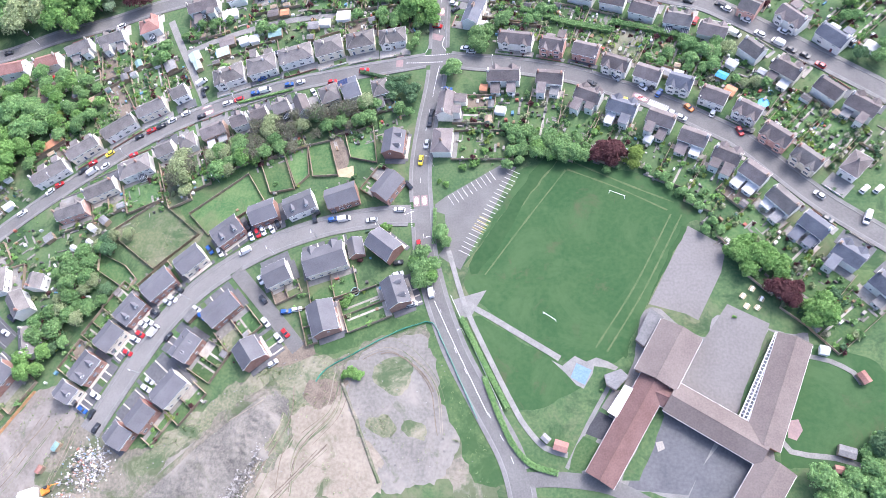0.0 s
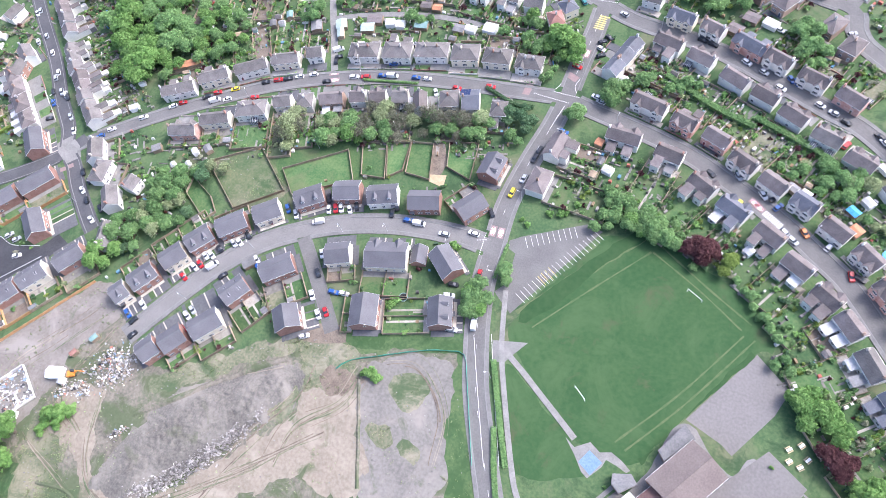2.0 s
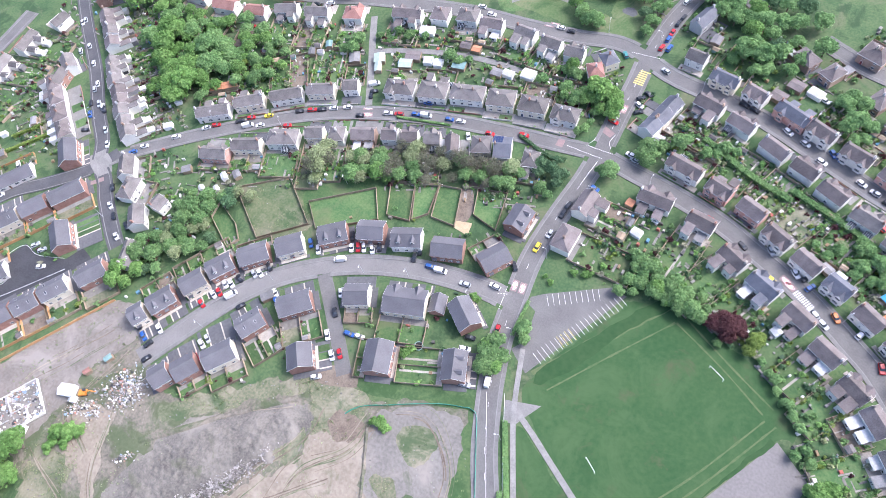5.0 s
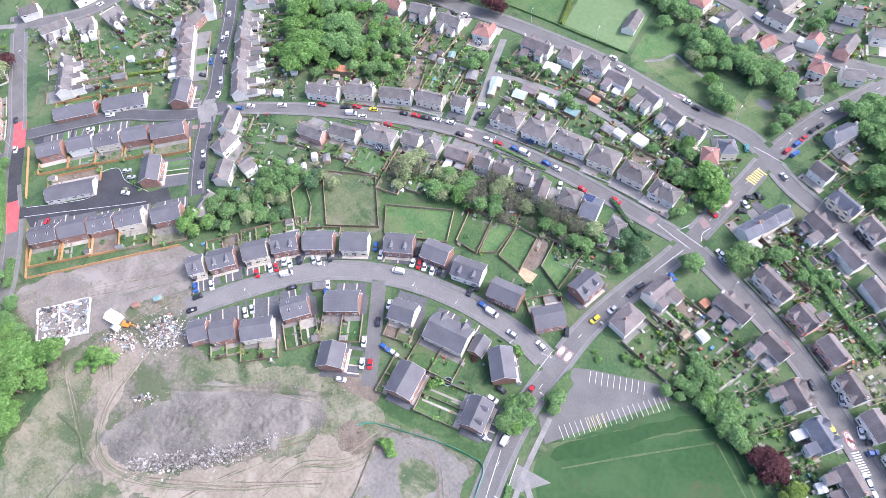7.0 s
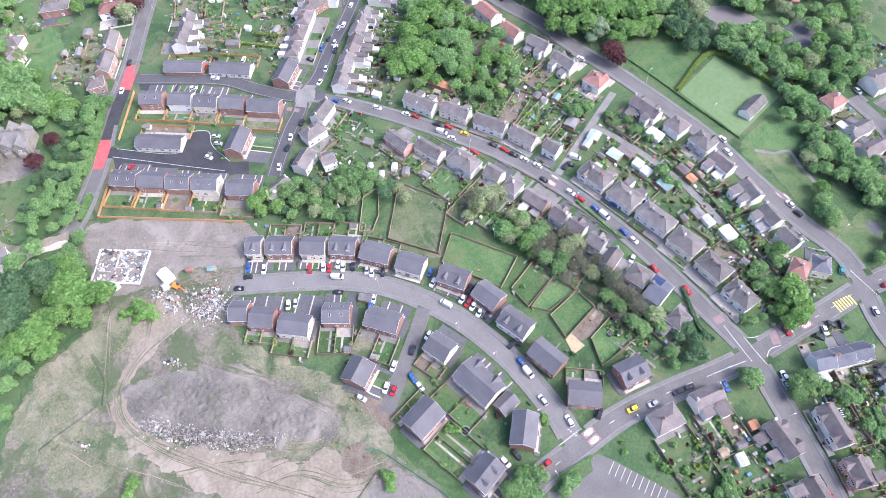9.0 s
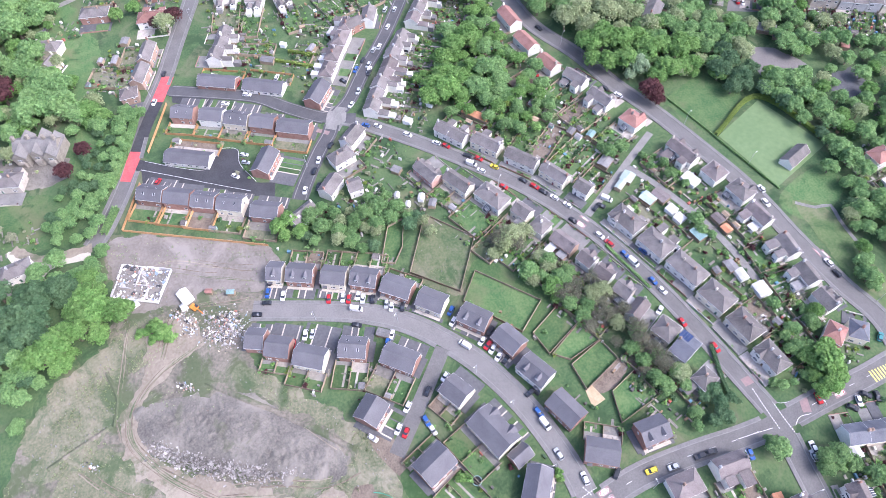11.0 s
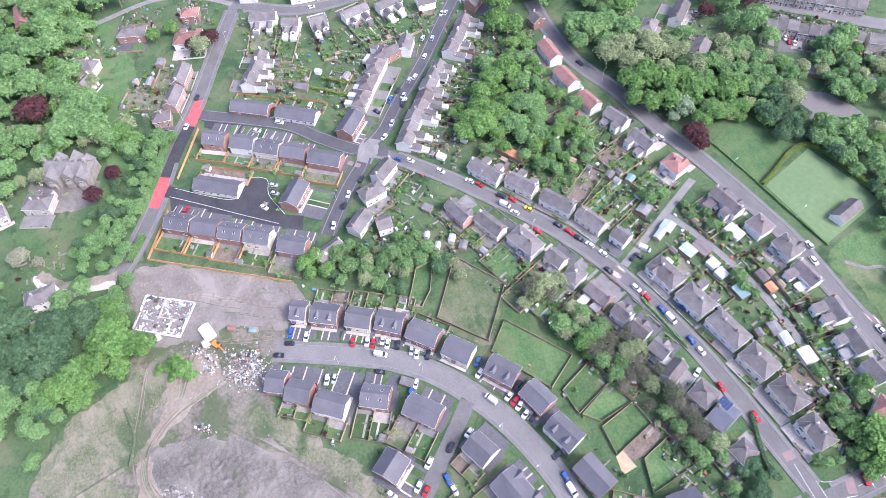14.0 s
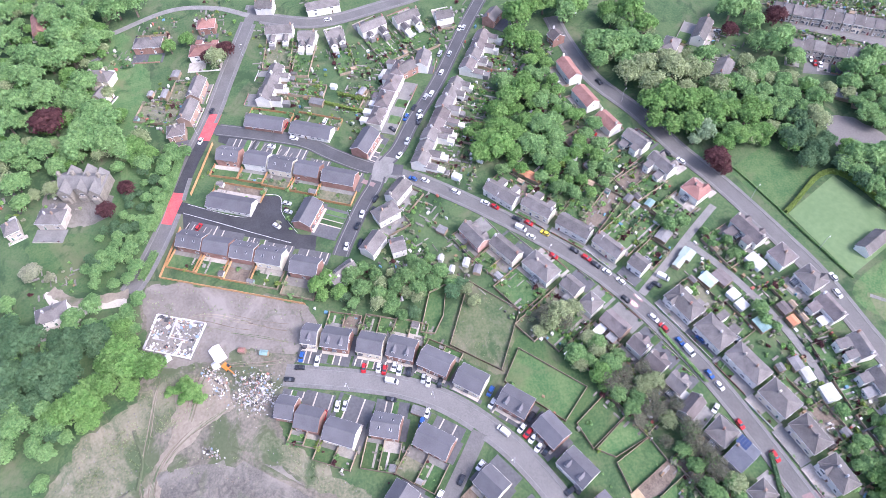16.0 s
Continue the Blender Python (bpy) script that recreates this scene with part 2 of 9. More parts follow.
def leaf(name, c1, c2, vary=0.3):
    m = mat(name, c1, c2, 0.12, 1.2, 0.8, 0.0, rnd=0.14, island=vary, spec=0.2)
    nt = m.node_tree
    bsdf, out = nt.nodes["Principled BSDF"], nt.nodes["Material Output"]
    thin, mix = nt.nodes.new("ShaderNodeBsdfTranslucent"), nt.nodes.new("ShaderNodeMixShader")
    mix.inputs[0].default_value = 0.38
    nt.links.new(bsdf.inputs["Base Color"].links[0].from_socket, thin.inputs[0])
    nt.links.new(bsdf.outputs[0], mix.inputs[1])
    nt.links.new(thin.outputs[0], mix.inputs[2])
    nt.links.new(mix.outputs[0], out.inputs[0])
    return m


LEAVES = {
    "bright": leaf("fresh_leaves", (0.122, 0.250, 0.066), (0.228, 0.372, 0.120)),
    "green": leaf("green_leaves", (0.122, 0.232, 0.088), (0.235, 0.368, 0.145)),
    "dark": leaf("evergreen_leaves", (0.075, 0.150, 0.075), (0.145, 0.235, 0.115)),
    "lime": leaf("lime_leaves", (0.15, 0.225, 0.05), (0.235, 0.31, 0.085)),
    "olive": leaf("budding_leaves", (0.225, 0.285, 0.140), (0.36, 0.41, 0.225)),
    "bare": leaf("thin_budding_twigs", (0.125, 0.140, 0.090), (0.225, 0.225, 0.160)),
    "copper": leaf("copper_leaves", (0.075, 0.03, 0.035), (0.13, 0.06, 0.06)),
    "silver": leaf("silver_leaves", (0.17, 0.25, 0.14), (0.27, 0.35, 0.22)),
    "pale": leaf("blossoming_twigs", (0.26, 0.28, 0.18), (0.38, 0.38, 0.28)),
}
LEAVES["bush"] = LEAVES["bright"]

# ---- mesh tools ----
class Form:
    """Gathers faces, with a material slot each, for one mesh."""

    def __init__(self):
        self.v, self.f, self.s = [], [], []

    def face(self, pts, slot=0):
        n = len(self.v)
        self.v += [tuple(p) for p in pts]
        self.f.append(tuple(range(n, n + len(pts))))
        self.s.append(slot)

    def prism(self, low, high, slot=0):
        """A closed body between two rings of equal count, low anticlockwise from above."""
        n, k = len(self.v), len(low)
        self.v += [tuple(p) for p in low] + [tuple(p) for p in high]
        self.f += [tuple(range(n + k - 1, n - 1, -1)), tuple(range(n + k, n + 2 * k))]
        self.f += [(n + i, n + (i + 1) % k, n + k + (i + 1) % k, n + k + i) for i in range(k)]
        self.s += [slot] * (k + 2)

    def stack(self, *rings, slot=0):
        """One closed skin over several rings of equal count."""
        n, k, m = len(self.v), len(rings[0]), len(rings)
        for ring in rings:
            self.v += [tuple(p) for p in ring]
        self.f += [tuple(range(n + k - 1, n - 1, -1)), tuple(range(n + k * (m - 1), n + k * m))]
        self.f += [(n + j * k + i, n + j * k + (i + 1) % k, n + (j + 1) * k + (i + 1) % k, n + (j + 1) * k + i) for j in range(m - 1) for i in range(k)]
        self.s += [slot] * (2 + k * (m - 1))

    def gabled(self, x0, x1, y0, y1, z0, eave, ridge, along="x"):
        """A block with a gable at either end, in one skin."""
        m = (y0 + y1) / 2
        prof = [(y0, z0), (y1, z0), (y1, eave), (m, ridge), (y0, eave)]
        if along == "x":
            self.prism([(x0, p, q) for p, q in prof][::-1], [(x1, p, q) for p, q in prof][::-1])
        else:
            self.prism([(p, x0, q) for p, q in prof], [(p, x1, q) for p, q in prof])

    def tube(self, path, w, h):
        """A square bar along a closed path, in one skin."""
        P = [Vector(p) for p in path]
        n, k = len(self.v), len(P)
        c = sum(P, Vector()) / k
        for p in P:
            d = Vector((p.x - c.x, p.y - c.y, 0)).normalized() * w
            self.v += [tuple(p + o) for o in (Vector((0, 0, -h)), d + Vector((0, 0, -h)), d + Vector((0, 0, h)), Vector((0, 0, h)))]
        for i in range(k):
            a, b = n + 4 * i, n + 4 * ((i + 1) % k)
            self.f += [(a + j, a + (j + 1) % 4, b + (j + 1) % 4, b + j) for j in range(4)]
        self.s += [0] * (4 * k)

    def box(self, x0, y0, z0, x1, y1, z1, slot=0, top=0.0):
        a = [(x0, y0), (x1, y0), (x1, y1), (x0, y1)]
        b = [(x0 + top, y0 + top), (x1 - top, y0 + top), (x1 - top, y1 - top), (x0 + top, y1 - top)]
        self.prism([(*p, z0) for p in a], [(*p, z1) for p in b], slot)

    def bar(self, p, q, r0, r1=None, n=6, slot=0):
        """A tapered round bar from p to q."""
        p, q = Vector(p), Vector(q)
        r1 = r0 if r1 is None else r1
        turn = (q - p).to_track_quat("Z", "Y")
        ring = [Vector((math.cos(2 * math.pi * i / n), math.sin(2 * math.pi * i / n), 0)) for i in range(n)]
        self.prism([p + turn @ (r0 * c) for c in ring], [q + turn @ (r1 * c) for c in ring], slot)

    def mesh(self, name, *materials):
        me = bpy.data.meshes.new(name)
        me.from_pydata(self.v, [], self.f)
        for m in materials:
            me.materials.append(m)
        if len(materials) > 1:
            me.polygons.foreach_set("material_index", self.s)
        me.update()
        return me


def part(name, form, material, parent, label=""):
    """One mesh object under a thing or a part."""
    me = form if isinstance(form, bpy.types.Mesh) else form.mesh(name, *(material if isinstance(material, (tuple, list)) else (material,)))
    ob = new(name, me)
    ob.parent = parent
    return tagged(ob, label) if label else ob


def thing(name, label, category, m=None, group="", kind="", data=None):
    ob = tagged(new(name, data), label, category, group, kind)
    if m is not None:
        ob.matrix_basis = m
    return ob


ROADS, TAKEN = [], []


def smooth(points, step=2.5, closed=False):
    """A Catmull-Rom line through the points, at about even steps."""
    P = [np.array(p, float) for p in points]
    P = [P[-1], *P, P[0], P[1]] if closed else [2 * P[0] - P[1], *P, 2 * P[-1] - P[-2]]
    line = []
    for a, b, c, d in zip(P, P[1:], P[2:], P[3:]):
        n = max(1, int(np.linalg.norm(c - b) / step))
        for i in range(n):
            u = i / n
            line.append(0.5 * (2 * b + (c - a) * u + (2 * a - 5 * b + 4 * c - d) * u * u + (3 * b - a - 3 * c + d) * u**3))
    return np.array(line if closed else [*line, P[-2]])


def sides(line):
    d = np.gradient(line, axis=0)
    d /= np.maximum(np.linalg.norm(d, axis=1)[:, None], 1e-6)
    return d, np.stack([-d[:, 1], d[:, 0]], 1)


CACHE = {}


def off_road(x, y, margin=0.0, skip=None):
    if CACHE.get("roads") != len(ROADS):
        CACHE["roads"] = len(ROADS)
        CACHE["points"] = np.concatenate([r[0] for r in ROADS])
        CACHE["half"] = np.concatenate([np.full(len(r[0]), r[1]) for r in ROADS])
        CACHE["name"] = np.concatenate([np.full(len(r[0]), i) for i, r in enumerate(ROADS)])
    P = CACHE["points"]
    near = (P[:, 0] - x) ** 2 + (P[:, 1] - y) ** 2 < np.maximum(CACHE["half"] + margin, 0) ** 2
    if skip:
        near &= CACHE["name"] != [r[2] for r in ROADS].index(skip)
    return not near.any()


def nearest_road(x, y):
    best = min(ROADS, key=lambda r: np.min(np.hypot(r[0][:, 0] - x, r[0][:, 1] - y)) - r[1])
    line = best[0]
    i = int(np.argmin(np.hypot(line[:, 0] - x, line[:, 1] - y)))
    d = sides(line)[0][i]
    return math.degrees(math.atan2(d[1], d[0]))


layer = {"z": 0.02}


def lift(step=0.002):
    layer["z"] += step
    return layer["z"]


def strip(line, half, z0, z1, name, material, label, category, parent=None):
    """A flat band of given half width along a line, with thickness."""
    f = strip_form(line, half, z0, z1, 0.9 if material == SAND else 0.0)
    if parent:
        return part(name, f, material, parent, label)
    return thing(name, label, category, kind="structure", data=f.mesh(name, material))


def road(name, points, width, material, pave=1.7, marks=False):
    line = smooth(points)
    ROADS.append((line, width / 2 + (pave if pave else 0), name))
    DEFER.append((name, line, width, material, pave, marks))


DEFER = []


def build_roads():
    """Carriageways, then kerbs and pavements wherever no other road crosses."""
    for name, line, width, material, pave, marks in DEFER:
        z = lift()
        kind_name = "path" if width < 2.5 else "road"
        surface = {"concrete": "pale concrete", "sandy_soil": "sandy earth", "new_asphalt": "fresh black asphalt"}.get(material.name, "grey asphalt")
        ob = strip(line, width / 2, -0.1, z, name, material, f"{surface} {kind_name} between houses and gardens", kind_name)
        if not pave:
            continue
        d, n = sides(line)
        for side in (1, -1):
            run = []
            for p, q in zip(line, n):
                c = p + q * side * (width / 2 + pave / 2)
                if off_road(c[0], c[1], -0.4, name):
                    run.append(c)
                    continue
                if len(run) > 2:
                    pavement(np.array(run), pave, side, material)
                run = []
            if len(run) > 2:
                pavement(np.array(run), pave, side, material)
        if width > 5.5:
            f = Form()
            gap = 4 if not marks else 3
            for i in range(3, len(line) - 4, gap):
                if off_road(*line[i], 1.5, name):
                    a, b = line[i], line[i] + (line[i + 1] - line[i]) * 0.8
                    w = n[i] * 0.06
                    f.face([(*(a - w), z + 0.012), (*(b - w), z + 0.012), (*(b + w), z + 0.012), (*(a + w), z + 0.012)])
            if f.f and marks:
                part("centre_line", f, WHITE_PAINT, ob, "worn white dashes of road paint")


def pavement(line, pave, side, material):
    n = sides(line)[1]
    ob = strip(line, pave / 2, 0.0, 0.30, "pavement", PAVEMENT if material not in (ASPHALT_DARK, ASPHALT_NEW) else ASPHALT_NEW, "grey pavement beside the carriageway", "pavement")
    part("kerb", strip_form(line - n * side * (pave / 2 - 0.02), 0.13, 0.0, 0.312), KERB, ob, "pale kerbstones along the pavement")


def strip_form(line, half, z0, z1, wander=0.0):
    if wander:
        line = smooth([tuple(p) for p in line], 0.7)
    n = sides(line)[1]
    f = Form()
    if wander:
        half = half + wander * np.array([[noise.noise(Vector((x * 0.3, y * 0.3, 1.0))) + 0.5 * noise.noise(Vector((x, y, 5.0)))] for x, y in line])
    left, right = line + n * half, line - n * half
    k = len(line)
    f.v = [(*p, z1) for p in left] + [(*p, z1) for p in right] + [(*p, z0) for p in left] + [(*p, z0) for p in right]
    for i in range(k - 1):
        f.f += [(i, k + i, k + i + 1, i + 1), (i, i + 1, 2 * k + i + 1, 2 * k + i), (k + i, 3 * k + i, 3 * k + i + 1, k + i + 1)]
    f.s = [0] * len(f.f)
    return f


KEEP = []
BOXES = {}


def inside(P, x, y):
    box = BOXES.get(id(P))
    if box is None:
        box = BOXES[id(P)] = (*P.min(0), *P.max(0), np.roll(P, -1, 0), P)
    if not (box[0] < x < box[2] and box[1] < y < box[3]):
        return False
    a, b = P, box[4]
    hit = ((a[:, 1] > y) != (b[:, 1] > y)) & (x < (b[:, 0] - a[:, 0]) * (y - a[:, 1]) / (b[:, 1] - a[:, 1] + 1e-9) + a[:, 0])
    return bool(hit.sum() % 2)


PATCH_WORDS = {
    "playing_field": ("mown green playing field with worn marks", "field"),
    "car_park": ("grey asphalt car park with painted bays", "car park"), "building_site": ("bare sandy building site with weeds", "ground"),
}


def patch(name, points, material, edge=0.0):
    """A flat piece of ground; edge: how many metres its outline wanders."""
    P = np.array(points, float)
    if edge:
        P = smooth(points, 1.5 if edge > 0.3 else 3.0, True)
        out = []
        for x, y in P:
            w = noise.noise_vector(Vector((x * 0.16, y * 0.16, 3.0))) * edge * 2.2 + noise.noise_vector(Vector((x * 0.6, y * 0.6, 8.0))) * edge * 0.9
            out.append((x + w.x, y + w.y))
        P = np.array(out)
    z = lift()
    area = sum(a[0] * b[1] - a[1] * b[0] for a, b in zip(P, np.roll(P, -1, 0)))
    P = P if area > 0 else P[::-1]
    cut = geometry.delaunay_2d_cdt([Vector(p) for p in P], [], [list(range(len(P)))], 1, 1e-3)
    me = bpy.data.meshes.new(name)
    me.from_pydata([(v.x, v.y, z) for v in cut[0]], [], [tuple(q) for q in cut[2]])
    me.update()
    KEEP.append((name, P))
    me.materials.append(material)
    words = name.replace("_", " ")
    label, cat = PATCH_WORDS.get(name, (f"{words} of {material.name.replace('_', ' ')}", words.split()[-1]))
    return thing(name, label, cat, kind="structure", data=me)


def turf_line(points, width):
    """A worn, uneven line in mown turf."""
    line = smooth(points, 0.8)
    f = strip_form(line, width / 2, 0.0, lift(), width * 0.35)
    thing("worn_line", "worn pale line across mown grass", "grass", kind="structure", data=f.mesh("worn_line", WORN))


# ---- houses ----
def window_mesh(w, h, name, bars=1):
    """A frame with panes set back in it, one skin; outward is -y, the foot is the origin."""
    f = Form()
    t = 0.08
    xs = [-w / 2]
    for i in range(bars + 1):
        a = -w / 2 + t + (w - t) * i / (bars + 1)
        xs += [a, a + (w - t) / (bars + 1) - t]
    xs.append(w / 2)
    zs = [0, t, h - t, h]
    ids = {}
    for i, x in enumerate(xs):
        for j, z in enumerate(zs):
            ids[i, j] = len(f.v)
            f.v.append((x, -0.06, z))
    for i in range(len(xs) - 1):
        for j in range(3):
            q = [ids[i, j], ids[i + 1, j], ids[i + 1, j + 1], ids[i, j + 1]]
            if j == 1 and i % 2 == 1:
                n = len(f.v)
                f.v += [(f.v[k][0], -0.015, f.v[k][2]) for k in q]
                f.f += [(q[k], q[(k + 1) % 4], n + (k + 1) % 4, n + k) for k in range(4)] + [(n, n + 1, n + 2, n + 3)]
                f.s += [0] * 4 + [1]
            else:
                f.f.append(tuple(q))
                f.s.append(0)
    last = len(xs) - 1
    rim = [ids[0, 0], ids[last, 0], ids[last, 3], ids[0, 3]]
    n = len(f.v)
    f.v += [(f.v[k][0], 0.03, f.v[k][2]) for k in rim]
    f.f += [(rim[(k + 1) % 4], rim[k], n + k, n + (k + 1) % 4) for k in range(4)]
    f.s += [0] * 4
    return f.mesh(name, UPVC, GLASS)


WIN_WIDE, WIN_MID, WIN_SMALL, WIN_SLIM = window_mesh(1.9, 1.25, "wide_window", 2), window_mesh(1.25, 1.2, "window", 1), window_mesh(0.8, 1.0, "small_window", 0), window_mesh(1.1, 1.0, "dormer_window", 1)


def door_mesh(col):
    f = Form()
    f.box(-0.55, -0.06, 0, 0.55, 0.02, 2.15, 0)
    f.box(-0.43, -0.085, 0.02, 0.43, -0.06, 2.0, 1)
    f.box(-0.26, -0.1, 1.2, 0.26, -0.085, 1.8, 2)
    m = mat("door_paint", [c * 0.85 for c in col], col, 1, 4, 0.5, 0.0)
    return f.mesh("door", UPVC, m, GLASS)


DOORS = [door_mesh(c) for c in ((0.7, 0.7, 0.68), (0.05, 0.07, 0.12), (0.25, 0.05, 0.05), (0.08, 0.16, 0.10), (0.22, 0.13, 0.07))]


def put_part(name, me, parent, x, y, z, rz=0.0, label=""):
    ob = part(name, me, None, parent, label)
    ob.matrix_basis = pose(x, y, z, 0, 0, rz)
    return ob


def gable_roof(f, L, D, e, r, over=0.35, verge=0.2, t=0.16):
    """A folded slab over a block, in one skin."""
    k = (r - e) / (D / 2)
    yo, zo, X = D / 2 + over, e - over * k, L / 2 + verge
    prof = [(-yo, zo), (0, r), (yo, zo), (yo, zo + t), (0, r + t), (-yo, zo + t)]
    f.prism([(-X, p, q) for p, q in prof], [(X, p, q) for p, q in prof])


def hip_roof(f, L, D, e, r, over=0.35, t=0.14):
    k = (r - e) / (D / 2)
    X, Y, zo = L / 2 + over, D / 2 + over, e - over * k
    h = max(0.3, L / 2 - D / 2 * 0.85)
    c = [(-X, -Y, zo), (X, -Y, zo), (X, Y, zo), (-X, Y, zo)]
    up = [(x, y, z + t) for x, y, z in c]
    a, b = (-h, 0, r + t), (h, 0, r + t)
    n = len(f.v)
    f.v += c + up + [a, b]
    f.f += [(n + 3, n + 2, n + 1, n)] + [(n + i, n + (i + 1) % 4, n + 4 + (i + 1) % 4, n + 4 + i) for i in range(4)]
    f.f += [(n + 4, n + 5, n + 9, n + 8), (n + 6, n + 7, n + 8, n + 9), (n + 5, n + 6, n + 9), (n + 7, n + 4, n + 8)]
    f.s += [0] * 9
    return h


DEPTH = {"hip": 0.8, "semi": 0.77, "old": 0.85, "stone": 0.85}


def house(kind, x, y, turn, L, D, wall="white", roof="", dormer=0, sky=0, gablet=0, wing=0, solar=0, front=4, rear=8, n=1, plot=True, ends=True, rise=0.0):
    """One house. Its ridge runs along its own x; the street front looks to -y."""
    rng = random.Random(int(x * 13 + y * 7))
    eave, ridge = {"new": (4.6, 7.1), "bung": (2.6, 5.0), "hip": (4.6, 6.6), "stone": (5.2, 8.0)}.get(kind, (4.6, 6.9))
    eave, ridge = eave + rise, ridge + rise
    slim = D * (1 - DEPTH.get(kind, 1.0)) / 2
    away = (x + 30) * -math.sin(radians(turn)) + (y - 35) * math.cos(radians(turn)) > 0
    back = (slim + (1.5 if kind in ("semi", "hip") and plot else 0.0)) * (1 if away else -1)
    x, y = x - math.sin(radians(turn)) * back, y + math.cos(radians(turn)) * back
    D -= 2 * slim
    roof = roof or ("new" if kind in ("new", "bung") else "slate")
    colours = {"white": "white-rendered", "cream": "cream-rendered", "grey": "grey-rendered", "brown": "brown brick", "stone": "grey stone", "redw": "red and white", "brick": "red brick"}
    tiles = {"new": "grey tiled", "slate": "grey slate", "brown": "brown tiled", "red": "red tiled", "blue": "blue-grey slate"}[roof]
    style = {"new": "modern house", "bung": "low bungalow", "hip": "house", "stone": "stone terrace house", "semi": "semi-detached house", "old": "older house"}[kind]
    extra = " and dormer windows" if dormer else " with solar panels" if solar else " with skylights" if sky else " hipped roof" if kind == "hip" else ""
    joint = "" if extra == " hipped roof" else " roof"
    root = thing("house", f"{colours[wall]} {style} with {tiles}{joint}{extra}", "house", pose(x, y, 0, 0, 0, turn), "houses along the streets")
    W = RENDER[wall]
    f = Form()
    g = kind != "hip"
    if g:
        f.gabled(-L / 2, L / 2, -D / 2, D / 2, -0.2, eave, ridge)
    else:
        f.box(-L / 2, -D / 2, -0.2, L / 2, D / 2, eave)
    part("wall", f, W, root)
    f = Form()
    h = L / 2
    if g:
        gable_roof(f, L, D, eave, ridge)
    else:
        h = hip_roof(f, L, D, eave, ridge)
    k = (ridge - eave) / (D / 2)
    R = ROOFS[roof]
    chev = []
    for i in range(gablet):
        gx = 0 if gablet == 1 else (-0.27 + 0.54 * i) * L
        if gablet == 1 and L > 9:
            gx = -0.25 * L
        chev.append(gx)
    roof_ob = part("roof", f, R, root)
    for gx in chev:
        f = Form()
        prof = [(gx - 1.7, eave - 0.25), (gx, eave + 1.62), (gx + 1.7, eave - 0.25), (gx + 1.7, eave - 0.1), (gx, eave + 1.78), (gx - 1.7, eave - 0.1)]
        f.prism([(p, -D / 2 - 0.95, q) for p, q in prof], [(p, -D / 2 + 1.7 / k, q) for p, q in prof])
        part("bay_roof", f, R, roof_ob)
    f = Form()
    f.bar((-h - 0.2, 0, ridge + 0.13), (h + 0.2, 0, ridge + 0.13), 0.11, n=5)
    near = math.hypot(x + 110, y - 75) < 130
    if not g:
        for p in (-1, 1):
            for q in (-1, 1):
                f.bar((p * h, 0, ridge + 0.13), (p * (L / 2 + 0.33), q * (D / 2 + 0.33), eave - 0.33 * k + 0.13), 0.1, n=4)
    if near or not g:
        part("ridge", f, RIDGE if roof in ("slate", "brown", "blue") and rng.random() < 0.6 else R, roof_ob)
    f = Form()
    Y, X, zo = D / 2 + 0.33, L / 2 + (0.17 if g else 0.33), eave - 0.35 * k + 0.04
    if g:
        f.tube([(-X, -Y, zo), (X, -Y, zo), (X, 0, ridge + 0.04), (X, Y, zo), (-X, Y, zo), (-X, 0, ridge + 0.04)], 0.08, 0.1)
    else:
        f.tube([(-X, -Y, zo), (X, -Y, zo), (X, Y, zo), (-X, Y, zo)], 0.08, 0.1)
    part("fascia", f, UPVC if rng.random() < 0.7 else W, root)
    for i in range(gablet):
        gx = 0 if gablet == 1 else (-0.27 + 0.54 * i) * L
        if gablet == 1 and L > 9:
            gx = -0.25 * L
        f = Form()
        f.gabled(-D / 2 - 0.7, -D / 2 + 0.02, gx - 1.4, gx + 1.4, -0.1, eave, eave + 1.5, "y")
        bay = part("bay", f, W, root)
        put_part("bay_window", WIN_WIDE, bay, gx, -D / 2 - 0.71, 1.0)
        put_part("bay_window", WIN_WIDE, bay, gx, -D / 2 - 0.71, 3.4)
    # windows and doors, front and back
    floors = (0.95, 3.35) if kind != "bung" else (0.95,)
    cols = max(2, round(L / 3.4)) if math.hypot(x + 110, y - 75) < 190 else 2
    dcol = rng.randrange(cols)
    for lvl, z in enumerate(floors):
        for i in range(cols):
            xx = -L / 2 + L * (i + 0.5) / cols
            if not any(abs(xx - (0 if gablet == 1 and L <= 9 else gx0)) < 2.0 for gx0 in ([-0.25 * L] if gablet == 1 else [-0.27 * L, 0.27 * L] if gablet == 2 else [])):
                if lvl == 0 and i == dcol:
                    put_part("door", rng.choice(DOORS), root, xx, -D / 2, 0.05)
                    if kind == "new":
                        p = Form()
                        gable = [(xx - 0.9, -D / 2 - 1.0, 2.3), (xx + 0.9, -D / 2 - 1.0, 2.3), (xx + 0.9, -D / 2 + 0.02, 2.5), (xx - 0.9, -D / 2 + 0.02, 2.5)]
                        p.prism(gable, [(a, b, c + 0.14) for a, b, c in gable])
                        part("porch_canopy", p, R, root)
                elif away or math.hypot(x + 110, y - 75) < 70:
                    put_part("window", rng.choice((WIN_WIDE, WIN_MID)), root, xx, -D / 2, z)
            if rng.random() < (0.1 if away else 0.9 if near else 0.5):
                put_part("window", rng.choice((WIN_MID, WIN_MID, WIN_SMALL, WIN_WIDE)), root, xx, D / 2, z, 180)
